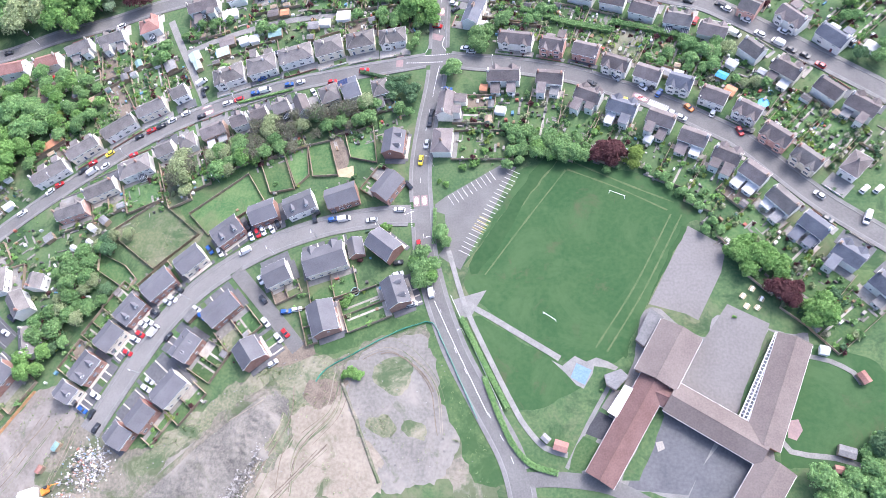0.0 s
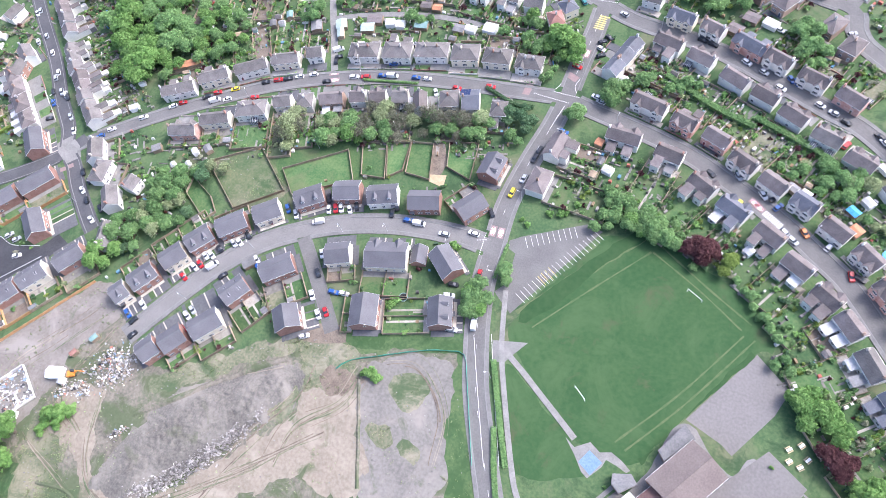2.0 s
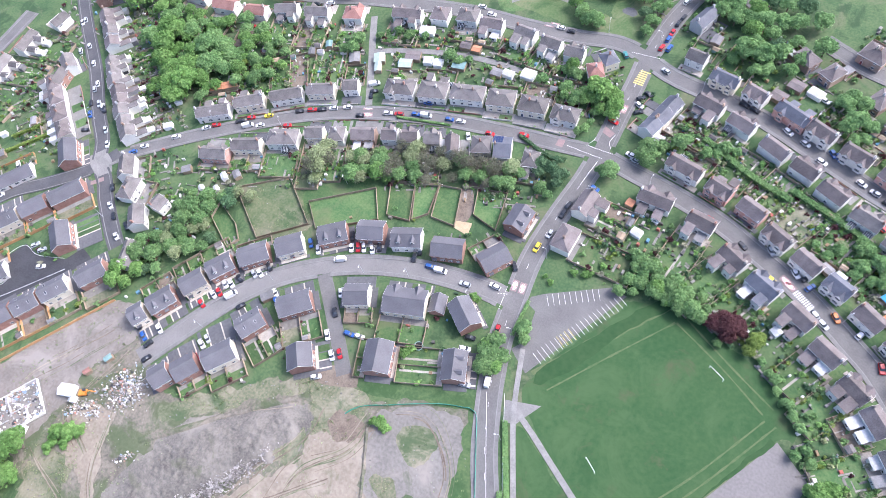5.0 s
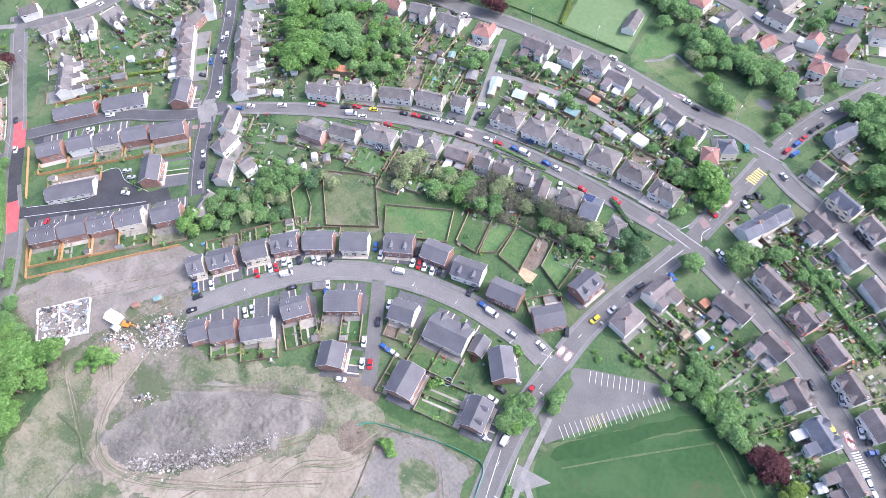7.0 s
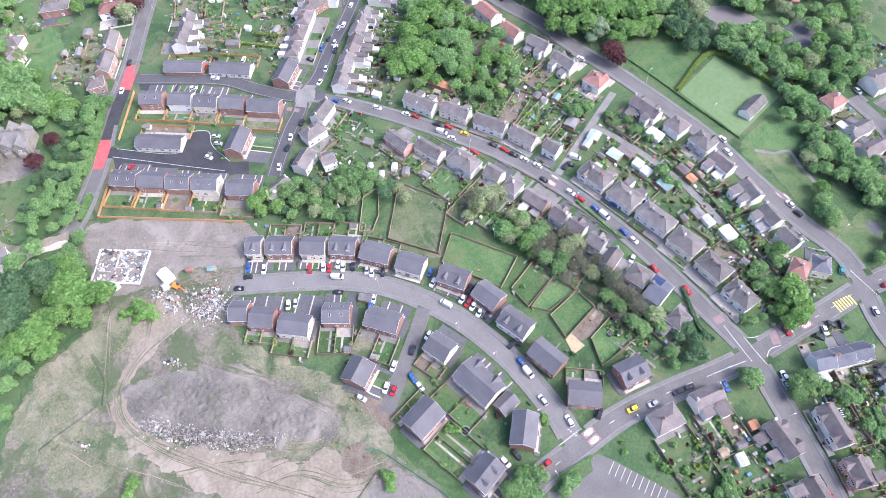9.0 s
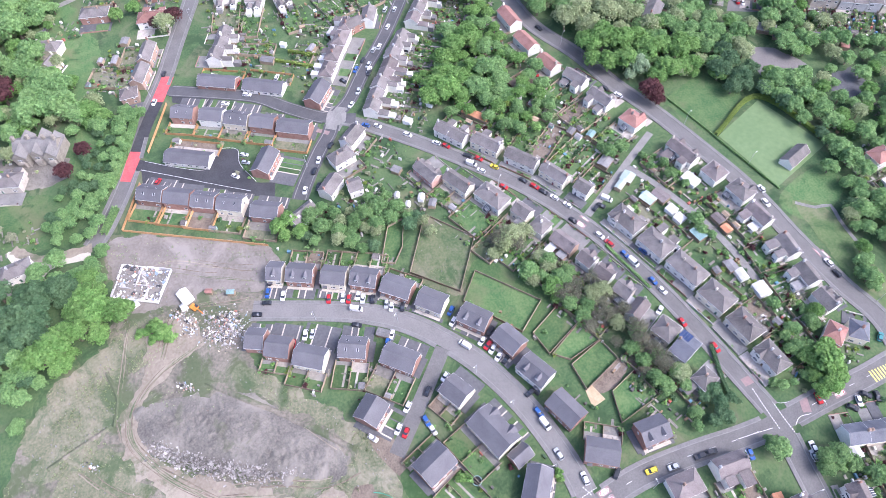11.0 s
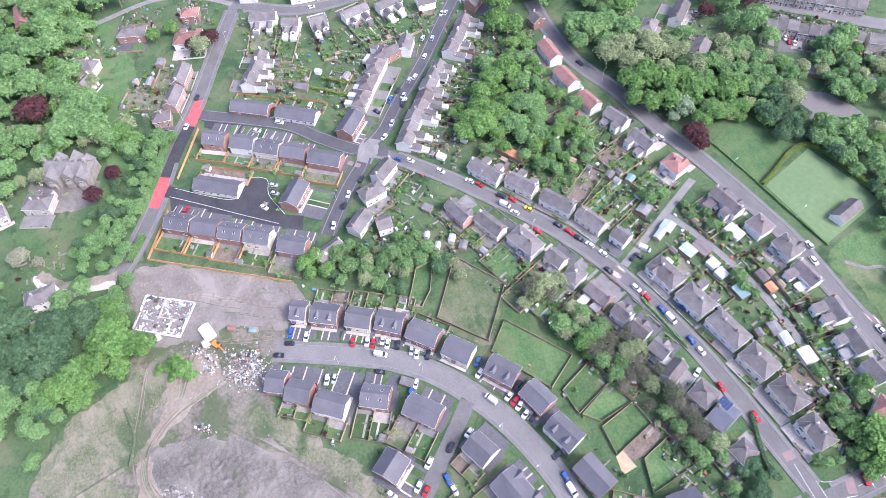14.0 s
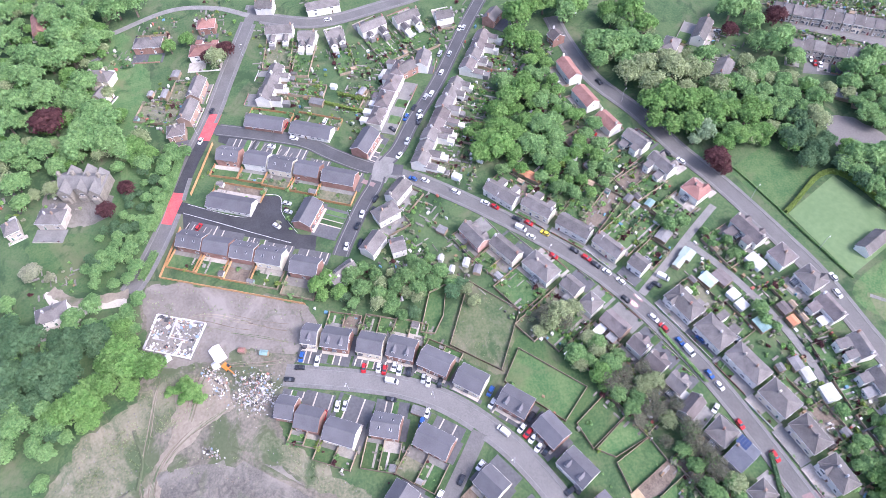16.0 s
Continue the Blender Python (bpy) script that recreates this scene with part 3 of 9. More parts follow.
    for s in (-1, 1):
        if ends and rng.random() < 0.3 and kind != "bung":
            put_part("window", WIN_SMALL, root, s * L / 2, rng.uniform(-1, 1), 3.4, 90 * s)
    # dormers, skylights, panels
    for i in range(dormer):
        dx = 0 if dormer == 1 else (-0.24 + 0.48 * i) * L
        y0 = -D / 2 + 0.9
        z0 = eave + 0.9 * k
        y1, zt = y0 + 1.75 / k, z0 + 1.25
        f = Form()
        f.gabled(y0, y1, dx - 0.7, dx + 0.7, z0 - 0.2, zt, zt + 0.6, "y")
        d_ob = part("dormer", f, UPVC, root, "white-fronted dormer in the roof slope")
        f = Form()
        prof = [(dx - 0.95, zt - 0.12), (dx, zt + 0.66), (dx + 0.95, zt - 0.12), (dx + 0.95, zt - 0.02), (dx, zt + 0.76), (dx - 0.95, zt - 0.02)]
        f.prism([(p, y0 - 0.2, q) for p, q in prof], [(p, y1 + 0.4, q) for p, q in prof])
        part("dormer_roof", f, R, d_ob)
        put_part("dormer_window", WIN_SLIM, d_ob, dx, y0 - 0.01, z0 + 0.1)
    for i in range(2 * sky):
        dx, s = (-0.22 + 0.44 * i) * L, -1 if turn % 180 > 90 else 1
        f = Form()
        for s in (-1, 1):
            y0, y1 = s * D * 0.16, s * D * 0.28
            zz = lambda q: ridge - abs(q) * k + 0.17
            a = [(dx - 0.4, y0, zz(y0)), (dx + 0.4, y0, zz(y0)), (dx + 0.4, y1, zz(y1)), (dx - 0.4, y1, zz(y1))]
            a = a if s > 0 else a[::-1]
            f.prism(a, [(p, q, z + 0.06) for p, q, z in a])
            b = [(p * 1.0 + (0.08 if p < dx else -0.08), q, z + 0.065) for p, q, z in a]
            f.face(b, 1)
        part("skylight", f, (UPVC, GLASS), roof_ob, "roof window in a pale frame")
    if solar:
        for i in range(4):
            for j in range(3):
                for s in (-1,):
                    x0, y0 = 0.2 + i * 1.05, s * (0.9 + j * 1.6)
                    y1 = y0 + s * 1.5
                    zz = lambda q: ridge - abs(q) * k + 0.2
                    f = Form()
                    a = [(x0, y0, zz(y0)), (x0 + 0.98, y0, zz(y0)), (x0 + 0.98, y1, zz(y1)), (x0, y1, zz(y1))][::-1]
                    f.prism(a, [(p, q, z + 0.05) for p, q, z in a])
                    part("solar_panel", f, SOLAR, roof_ob, "dark blue solar panel")
    # chimneys
    if kind not in ("new", "bung"):
        for s in ((-1, 1) if L > 8 and rng.random() < 0.55 else (rng.choice((-1, 1)),)):
            cx = s * (h - 0.45 if g else h * 0.7)
            f = Form()
            ring = lambda e, z: [(cx - 0.3 - e, -0.42 - e, z), (cx + 0.3 + e, -0.42 - e, z), (cx + 0.3 + e, 0.42 + e, z), (cx - 0.3 - e, 0.42 + e, z)]
            f.stack(ring(0, ridge - 0.7), ring(0, ridge + 1.1), ring(0.08, ridge + 1.12), ring(0.08, ridge + 1.28), ring(-0.1, ridge + 1.3), ring(-0.14, ridge + 1.65))
            part("chimney", f, rng.choice((BRICK, RENDER["brown"], RENDER["stone"], RIDGE, RENDER["grey"], W)), roof_ob, "square chimney stack with clay pots")
    # rear wing
    if wing or (kind in ("semi", "hip") and rng.random() < 0.35):
        for s in ((-1, 1) if L > 9 else (rng.choice((-1, 1)),)):
            ww, wd, wh = rng.uniform(2.6, 3.6), rng.uniform(2.5, 5.0), rng.choice((2.6, 2.8, 4.6))
            cx = s * (L / 4)
            f = Form()
            if kind == "old":
                ww, wd, wh = min(ww, L * 0.55), rng.uniform(3.5, 6.0), eave - rng.choice((0.2, 0.5, 1.2))
                top = wh + ww * 0.36
                f.gabled(D / 2 - 0.05, D / 2 + wd, cx - ww / 2, cx + ww / 2, -0.2, wh, top, "y")
                ob = part("rear_wing", f, W, root)
                f = Form()
                prof = [(cx - ww / 2 - 0.2, wh - 0.14), (cx, top), (cx + ww / 2 + 0.2, wh - 0.14), (cx + ww / 2 + 0.2, wh), (cx, top + 0.14), (cx - ww / 2 - 0.2, wh)]
                f.prism([(p, D / 2 - 1.0, q) for p, q in prof], [(p, D / 2 + wd + 0.15, q) for p, q in prof])
                part("wing_roof", f, R, ob)
                put_part("window", WIN_MID, ob, cx, D / 2 + wd, 2.9, 180)
                f = Form()
                ext, low = rng.uniform(1.5, 3.5), rng.uniform(2.3, 2.7)
                ring = [(cx - ww / 2 + 0.1, D / 2 + wd), (cx + ww / 2 - 0.1, D / 2 + wd), (cx + ww / 2 - 0.1, D / 2 + wd + ext), (cx - ww / 2 + 0.1, D / 2 + wd + ext)]
                f.prism([(*p, -0.1) for p in ring], [(*p, low) for p in ring])
                part("rear_lean_to", f, rng.choice((RENDER["white"], ROOFS["felt"], PALE_SHEET)), root, "flat-roofed rear addition")
                continue
            f.box(cx - ww / 2, D / 2 - 0.05, -0.2, cx + ww / 2, D / 2 + wd, wh)
            ob = part("rear_wing", f, W, root)
            f = Form()
            y0, y1 = D / 2 + 0.02, D / 2 + wd + 0.25
            top = wh + (0.5 if wh > 4 else rng.choice((0.15, 0.9)))
            a = [(cx - ww / 2 - 0.2, y0, top), (cx + ww / 2 + 0.2, y0, top), (cx + ww / 2 + 0.2, y1, wh), (cx - ww / 2 - 0.2, y1, wh)]
            f.prism(a, [(p, q, z + 0.12) for p, q, z in a])
            part("wing_roof", f, rng.choice((ROOFS["felt"], PALE_SHEET, PALE_SHEET)) if top - wh < 0.3 else R, ob)
            put_part("window", WIN_MID, ob, cx, D / 2 + wd, 0.95, 180)
    TAKEN.append((x, y, radians(turn), L / 2 + 0.5, D / 2 + 0.5))
    if plot:
        PLOTS.append((kind, x, y, turn, L, D, front, rear, max(n, 1), wall))
    return root


PLOTS = []


def terrace(kind, x, y, turn, L, D, n, **kw):
    """A row of n houses that share their party walls."""
    w = L / n
    c, s = math.cos(radians(turn)), math.sin(radians(turn))
    walls = kw.pop("wall", "white")
    rng = random.Random(int(x + y))
    for i in range(n):
        u = -L / 2 + w * (i + 0.5)
        v = rng.uniform(-0.5, 0.5)
        wall = walls if rng.random() < 0.75 else rng.choice(("cream", "grey", walls))
        more = dict(kw)
        if kind == "old":
            more.setdefault("roof", rng.choice(("slate", "brown", "slate")))
        house(kind, x + u * c - v * s, y + u * s + v * c, turn, w - 0.42, D + rng.uniform(-0.4, 0.6), wall=wall, ends=False, rise=0.35 * (i % 3) - 0.3, **more)


def free(x, y, margin=0.0):
    """True where no house stands and no road runs."""
    if CACHE.get("taken") != len(TAKEN):
        CACHE["taken"], CACHE["boxes"] = len(TAKEN), np.array(TAKEN)
    hx, hy, a, l, d = CACHE["boxes"].T
    dx, dy, c, s = x - hx, y - hy, np.cos(a), np.sin(a)
    if ((abs(dx * c + dy * s) < l + margin) & (abs(dy * c - dx * s) < d + margin)).any():
        return False
    return off_road(x, y, margin)


OLD_STONE = mat("weathered_stone", (0.20, 0.18, 0.15), (0.34, 0.31, 0.27), 0.5, 2.5, 0.9, 0.3)
STONE_TILES = mat("pale_stone_tiles", (0.135, 0.13, 0.125), (0.225, 0.215, 0.205), 0.4, 2.5, 0.9, 0.4)


def villa(x, y, turn):
    """A large old stone house: a long block crossed by three gabled wings, with bays and tall stacks."""
    root = thing("villa", "large grey stone villa with several gables and tiled roofs", "house", pose(x, y, 0, 0, 0, turn))
    W = OLD_STONE

    def block(x0, x1, y0, y1, eave, ridge, along):
        f = Form()
        f.gabled(x0, x1, y0, y1, -0.2, eave, ridge, along)
        wall = part("wall", f, W, root)
        c, k = (y0 + y1) / 2, (ridge - eave) / ((y1 - y0) / 2)
        prof = [(y0 - 0.4, eave - 0.4 * k), (c, ridge), (y1 + 0.4, eave - 0.4 * k), (y1 + 0.4, eave - 0.4 * k + 0.2), (c, ridge + 0.2), (y0 - 0.4, eave - 0.4 * k + 0.2)]
        f = Form()
        if along == "x":
            f.prism([(x0 - 0.3, p, q) for p, q in prof], [(x1 + 0.3, p, q) for p, q in prof])
        else:
            f.prism([(p, x0 - 0.3, q) for p, q in prof], [(p, x1 + 0.3, q) for p, q in prof])
        part("roof", f, STONE_TILES, root)
        return wall

    block(-10, 10, -4.5, 4.5, 6.2, 9.8, "x")
    for cx, w, y0, y1 in ((-6.5, 6.0, -8.0, 6.5), (1.0, 5.0, -6.5, 7.5), (7.5, 5.5, -7.5, 5.5)):
        wall = block(y0, y1, cx - w / 2, cx + w / 2, 6.2, 9.2, "y")
        for z in (1.0, 3.8):
            put_part("window", WIN_WIDE, wall, cx, y0, z)
            put_part("window", WIN_WIDE, wall, cx, y1, z, 180)
        f = Form()
        f.stack([(cx - 1.6, y0 - 1.0, -0.1), (cx + 1.6, y0 - 1.0, -0.1), (cx + 1.9, y0 + 0.02, -0.1), (cx - 1.9, y0 + 0.02, -0.1)], [(cx - 1.6, y0 - 1.0, 3.2), (cx + 1.6, y0 - 1.0, 3.2), (cx + 1.9, y0 + 0.02, 3.2), (cx - 1.9, y0 + 0.02, 3.2)], [(cx - 1.0, y0 - 0.5, 3.7), (cx + 1.0, y0 - 0.5, 3.7), (cx + 1.3, y0 + 0.02, 3.9), (cx - 1.3, y0 + 0.02, 3.9)])
        part("bay", f, W, root)
    for s in (-1, 1):
        for q, z in ((-2, 1.0), (1.5, 1.0), (-2, 3.8), (1.5, 3.8)):
            put_part("window", WIN_MID, root, s * 10, q, z, 90 * s)
    for cx, cy in ((-9.3, 0.0), (-2.8, 0.6), (4.4, 0.4), (9.3, 0.0)):
        f = Form()
        ring = lambda e, z: [(cx - 0.5 - e, cy - 0.8 - e, z), (cx + 0.5 + e, cy - 0.8 - e, z), (cx + 0.5 + e, cy + 0.8 + e, z), (cx - 0.5 - e, cy + 0.8 + e, z)]
        f.stack(ring(0, 8.4), ring(0, 11.3), ring(0.1, 11.32), ring(0.1, 11.6), ring(-0.15, 11.62), ring(-0.2, 12.1))
        part("chimney", f, W, root)
    TAKEN.append((x, y, radians(turn), 11.0, 8.5))


def shed(x, y, turn, w, d, h, wall, roof):
    root = thing("garden_shed", "small garden shed with a shallow pitched roof", "shed", pose(x, y, 0, 0, 0, turn), "garden sheds")
    f = Form()
    f.gabled(-w / 2, w / 2, -d / 2, d / 2, 0, h, h + 0.5)
    part("shed_wall", f, wall, root)
    f = Form()
    gable_roof(f, w, d, h, h + 0.5, 0.15, 0.12, 0.06)
    part("shed_roof", f, roof, root)
    return root


def fence_run(a, b, high, material, label="timber garden fence of upright boards", posts=True):
    """A fence from a to b: boards with capping, and posts a little higher."""
    a, b = np.array(a, float), np.array(b, float)
    n = np.linalg.norm(b - a)
    if n < 1.5:
        return None
    f = Form()
    f.box(0, -0.03, 0.02, n, 0.03, high)
    f.box(0, -0.06, high, n, 0.06, high + 0.05)
    if posts:
        k = max(1, int(n / 1.9))
        for i in range(k + 1):
            x = n * i / k
            f.box(x - 0.06, -0.07, 0, x + 0.06, 0.07, high + 0.14)
    d = (b - a) / n
    return thing("garden_fence" if posts else "garden_wall", label, "fence" if posts else "wall", pose(*a, 0, 0, 0, math.degrees(math.atan2(d[1], d[0]))), "garden fences", data=f.mesh("garden_fence", material))



# ---- gardens ----
SHRUBS = []


FENCES = []


def fence_later(a, b, high, material):
    FENCES.append((a, b, high, material))


def fences():
    """Fences nearest the middle of the place singly, the rest as one piece of stuff for each timber."""
    FENCES.sort(key=lambda q: math.hypot(q[0][0] + 110, q[0][1] - 75))
    rest = {}
    for i, (a, b, high, material) in enumerate(FENCES):
        if i < 280:
            fence_run(a, b, high, material)
        else:
            f = rest.setdefault(material.name, (Form(), material))[0]
            if math.dist(a, b) > 1.5:
                wall_between(f, np.array(a), np.array(b), high, 0.08)
    for f, material in rest.values():
        thing("garden_fences", "rows of timber garden fences between back gardens", "fences", kind="stuff", data=f.mesh("garden_fences", material))


def rect(name, x, y, turn, x0, y0, x1, y1, material, label, category, z):
    f = Form()
    f.box(x0, y0, -0.05, x1, y1, z + (x * 0.731 + y * 0.377) % 1 * 0.022)
    return thing(name, label, category, pose(x, y, 0, 0, 0, turn), kind="structure", data=f.mesh(name, material))


LAID = []
CLEAR = ("playing_f", "car_park", "bowling_g", "school_co", "school_gr", "upper_yar", "playgroun", "building_", "concrete_", "long_plot", "green_plo", "cleared_s")


def reach_split(x, y):
    """The pairs of the crescent estate have a garden for each half."""
    return -185 < x < -55 and 15 < y < 140


def garden(kind, x, y, turn, L, D, front, rear, n, wall):
    rng = random.Random(int(x * 31 + y * 17))
    c, s = math.cos(radians(turn)), math.sin(radians(turn))
    at = lambda u, v: (x + u * c - v * s, y + u * s + v * c)
    fresh = x < -225 and kind in ("new", "bung")
    timber = FENCE_NEW if fresh else FENCE
    if (kind == "semi" and L > 10) or (kind == "new" and L > 9 and reach_split(x, y)):
        n = 2
    side = 1.3 if kind != "old" else 0.1
    reach = 0.0
    if kind in ("semi", "hip", "old") and rear >= 8:
        rear = max(rear, 24)
    while reach < rear:
        v = D / 2 + reach + 1.2
        if not all(free(*at(u, v), 0.4) for u in (-L / 2, -L / 4, 0, L / 4, L / 2)) or any(inside(P, *at(u, v)) for P in LAID for u in (-L / 3, 0, L / 3)):
            break
        if any(n[:9] in CLEAR and inside(P, *at(0, v)) for n, P in KEEP):
            break
        reach += 1.0
    X0, X1 = -L / 2 - side, L / 2 + side
    while X1 > L / 2 and not all(free(*at(X1 + 0.2, v), 0.1) for v in (D / 2 + 1, D / 2 + reach * 0.5, D / 2 + reach)):
        X1 -= 0.65
    while X0 < -L / 2 and not all(free(*at(X0 - 0.2, v), 0.1) for v in (D / 2 + 1, D / 2 + reach * 0.5, D / 2 + reach)):
        X0 += 0.65
    for i in range(n):
        a, b = X0 + (X1 - X0) * i / n, X0 + (X1 - X0) * (i + 1) / n
        if reach > 3:
            y0, y1 = D / 2 + 0.05, D / 2 + reach
            p = y0 + min(reach * 0.5, rng.uniform(1.5, 4.0))
            z = 0.26 + rng.random() * 0.02
            rect("patio", x, y, turn, a, y0, b, p, rng.choice((PAVING, PAVING, CONCRETE, SLAB)), "paved patio behind a house", "patio", z)
            what = rng.random()
            if what < 0.72:
                rect("lawn", x, y, turn, a, p, b, y1, LAWN, "green lawn in a fenced back garden", "lawn", z)
                if rng.random() < 0.5:
                    q = a + rng.uniform(0.2, 0.7) * (b - a)
                    rect("garden_path", x, y, turn, q, p, q + 0.8, y1 - 1, PAVING, "narrow paved garden path", "path", z + 0.02)
            elif what < 0.86:
                rect("garden_plot", x, y, turn, a, p, b, y1, ROUGH, "overgrown back garden", "garden", z)
            else:
                rect("vegetable_bed", x, y, turn, a, p, b, y1, rng.choice((EARTH, ROUGH, CONCRETE)), "bare bed in a back garden", "garden", z)
            if i == 0:
                fence_later(at(a, D / 2), at(a, y1), 1.6, timber)
            fence_later(at(b, D / 2), at(b, y1), 1.6, timber)
            fence_later(at(a, y1), at(b, y1), 1.6, timber)
            if reach > 6 and rng.random() < (0.25 if kind == "new" else 0.6):
                w, d = rng.uniform(1.8, 3.4), rng.uniform(1.5, 2.6)
                shed(*at(rng.choice((a + w / 2 + 0.3, b - w / 2 - 0.3)), y1 - d / 2 - 0.4), turn, w, d, rng.uniform(1.9, 2.2), rng.choice(SHEDS), rng.choice((ROOFS["felt"], ROOFS["slate"], SHEDS[0])))
            if kind in ("semi", "hip", "old") and rng.random() < 0.3 and reach > 5:
                w, d = rng.uniform(2.2, 3.0), rng.uniform(2.0, 3.0)
                q = rng.uniform(a + w / 2, b - w / 2) if b - a > w else (a + b) / 2
                lean_to(*at(q, D / 2 + d / 2 + 0.05), turn, w, d)
            for _ in range(int(reach * (0.4 if kind == "new" else 1.5))):
                u, v = rng.choice((a + 0.5, b - 0.5, a + 0.6, b - 0.6, rng.uniform(a, b))), rng.uniform(p, y1)
                SHRUBS.append((*at(u, v), 0.4 + 1.3 * rng.random() ** 2, rng.choice(("green", "green", "green", "bright", "bright", "dark", "olive", "lime", "copper", "pale"))))
    if reach > 3:
        LAID.append(np.array([at(X0, D / 2), at(X1, D / 2), at(X1, D / 2 + reach), at(X0, D / 2 + reach)]))
    # the front
    reach = 0.0
    front = max(front, 13 if kind == "new" else 7) if front > 2 else front
    while reach < front and all(free(*at(u, -D / 2 - reach - 0.9), 0.0) for u in (-L / 2, 0, L / 2)):
        reach += 0.4
    if reach > 1.5:
        y0, y1 = -D / 2 - reach, -D / 2 - 0.05
        rect("forecourt", x, y, turn, -L / 2 - side * 0.9, y0, L / 2 + side * 0.9, y1, YARD if kind == "new" else rng.choice((PAVING, CONCRETE, YARD)), "paved forecourt before a house", "driveway", 0.235)
        if kind == "new":
            k = max(3, round(L / 2.7))
            for i in range(k):
                q = -L / 2 + L * i / k
                if rng.random() < 0.36:
                    rect("front_lawn", x, y, turn, q + 0.25, y0 + 0.2, q + L / k - 0.25, y1 - 1.5, LAWN, "small green front lawn", "lawn", 0.27)
                if rng.random() < 0.6:
                    rect("paved_strip", x, y, turn, q - 0.3, y0 + 0.1, q + 0.22, y1 - 1.4, CREAM_PAVING, "narrow pale paved strip between parking spaces", "path", 0.262)
            for q in (-1, 1):
                if rng.random() < 0.75 and free(*at(q * (L / 2 + 1.9), 0), -0.4):
                    rect("side_drive", x, y, turn, min(q * (L / 2 + 0.1), q * (L / 2 + 2.4)), y1 - 0.5, max(q * (L / 2 + 0.1), q * (L / 2 + 2.4)), D / 2 - 0.5, YARD, "dark tarmac side drive beside a house", "driveway", 0.23)
            rect("front_path", x, y, turn, -L / 2, y1 - 1.3, L / 2, y1 - 0.1, CREAM_PAVING, "pale paved path along a house front", "path", 0.255)
        else:
            if rng.random() < 0.65:
                q = rng.choice((-1, 1))
                e = (0.3, L / 2) if q > 0 else (-L / 2, -0.3)
                rect("front_lawn", x, y, turn, e[0], y0 + 0.2, e[1], y1 - 1.0, LAWN, "small green front lawn", "lawn", 0.27)
            fence_run(at(-L / 2, y0), at(L / 2, y0), 0.8, rng.choice((RENDER["white"], BRICK, RENDER["stone"])), "low masonry wall before a front garden", False)
            for _ in range(3):
                SHRUBS.append((*at(rng.uniform(-L / 2, L / 2), y0 + rng.uniform(0.3, 1.2)), rng.uniform(0.35, 0.8), rng.choice(("green", "bright", "dark", "copper"))))


def clutter():
    """Shrubs, slabs and odds and ends between the gardens, where nothing else stands."""
    rng = random.Random(77)
    slabs, odds = Form(), Form()
    for kind, x, y, turn, L, D, front, rear, n, wall in PLOTS:
        c, s = math.cos(radians(turn)), math.sin(radians(turn))
        tries = 46 if kind not in ("new", "bung") else 5
        for _ in range(tries):
            u, v = rng.uniform(-L / 2 - 4, L / 2 + 4), D / 2 + rng.uniform(0.8, 22 if tries > 5 else 9)
            px, py = x + u * c - v * s, y + u * s + v * c
            if not free(px, py, 0.5) or any(n[:9] in CLEAR and inside(P, px, py) for n, P in KEEP):
                continue
            what = rng.random()
            if what < 0.45:
                SHRUBS.append((px, py, rng.uniform(0.4, 1.5), rng.choice(("green", "green", "green", "bright", "dark", "olive", "lime", "copper", "pale"))))
            else:
                f, w, d = (slabs, rng.uniform(0.7, 2.4), rng.uniform(0.18, 0.5)) if what < 0.7 else (odds, rng.uniform(0.2, 0.9), rng.uniform(0.2, 0.6))
                h = 0.3 + rng.random() * 0.06 if what < 0.7 else rng.uniform(0.5, 1.5)
                a = radians(turn) + rng.choice((0, 1.57, 1.57))
                ca, sa = math.cos(a), math.sin(a)
                ring = [(px + p * ca - q * sa, py + p * sa + q * ca) for p, q in ((-w, -d), (w, -d), (w, d), (-w, d))]
                f.prism([(*p, 0.0) for p in ring], [(px + (p - px) * 0.94, py + (q - py) * 0.94, h) for p, q in ring])
    thing("paving_slabs", "scattered pale slabs and small paved corners in gardens", "paving", kind="stuff", data=slabs.mesh("paving_slabs", SLABS))
    thing("garden_oddments", "bins, boxes, benches and planters about the gardens", "clutter", kind="stuff", data=odds.mesh("garden_oddments", ODDS))


SLABS = mat("mixed_paving", (0.15, 0.14, 0.125), (0.28, 0.26, 0.235), 0.5, 2.0, 0.9, 0.1, island=0.3)
ODDS = mat("mixed_oddments", (0.1, 0.095, 0.095), (0.6, 0.585, 0.57), 0.25, 0.6, 0.8, 0.0, island=0.5)
many_colours(ODDS, ((0.0, (0.10, 0.095, 0.09)), (0.2, (0.28, 0.26, 0.24)), (0.45, (0.62, 0.61, 0.59)), (0.66, (0.26, 0.18, 0.11)), (0.82, (0.05, 0.09, 0.05)), (0.9, (0.12, 0.24, 0.33)), (0.95, (0.36, 0.12, 0.09))))


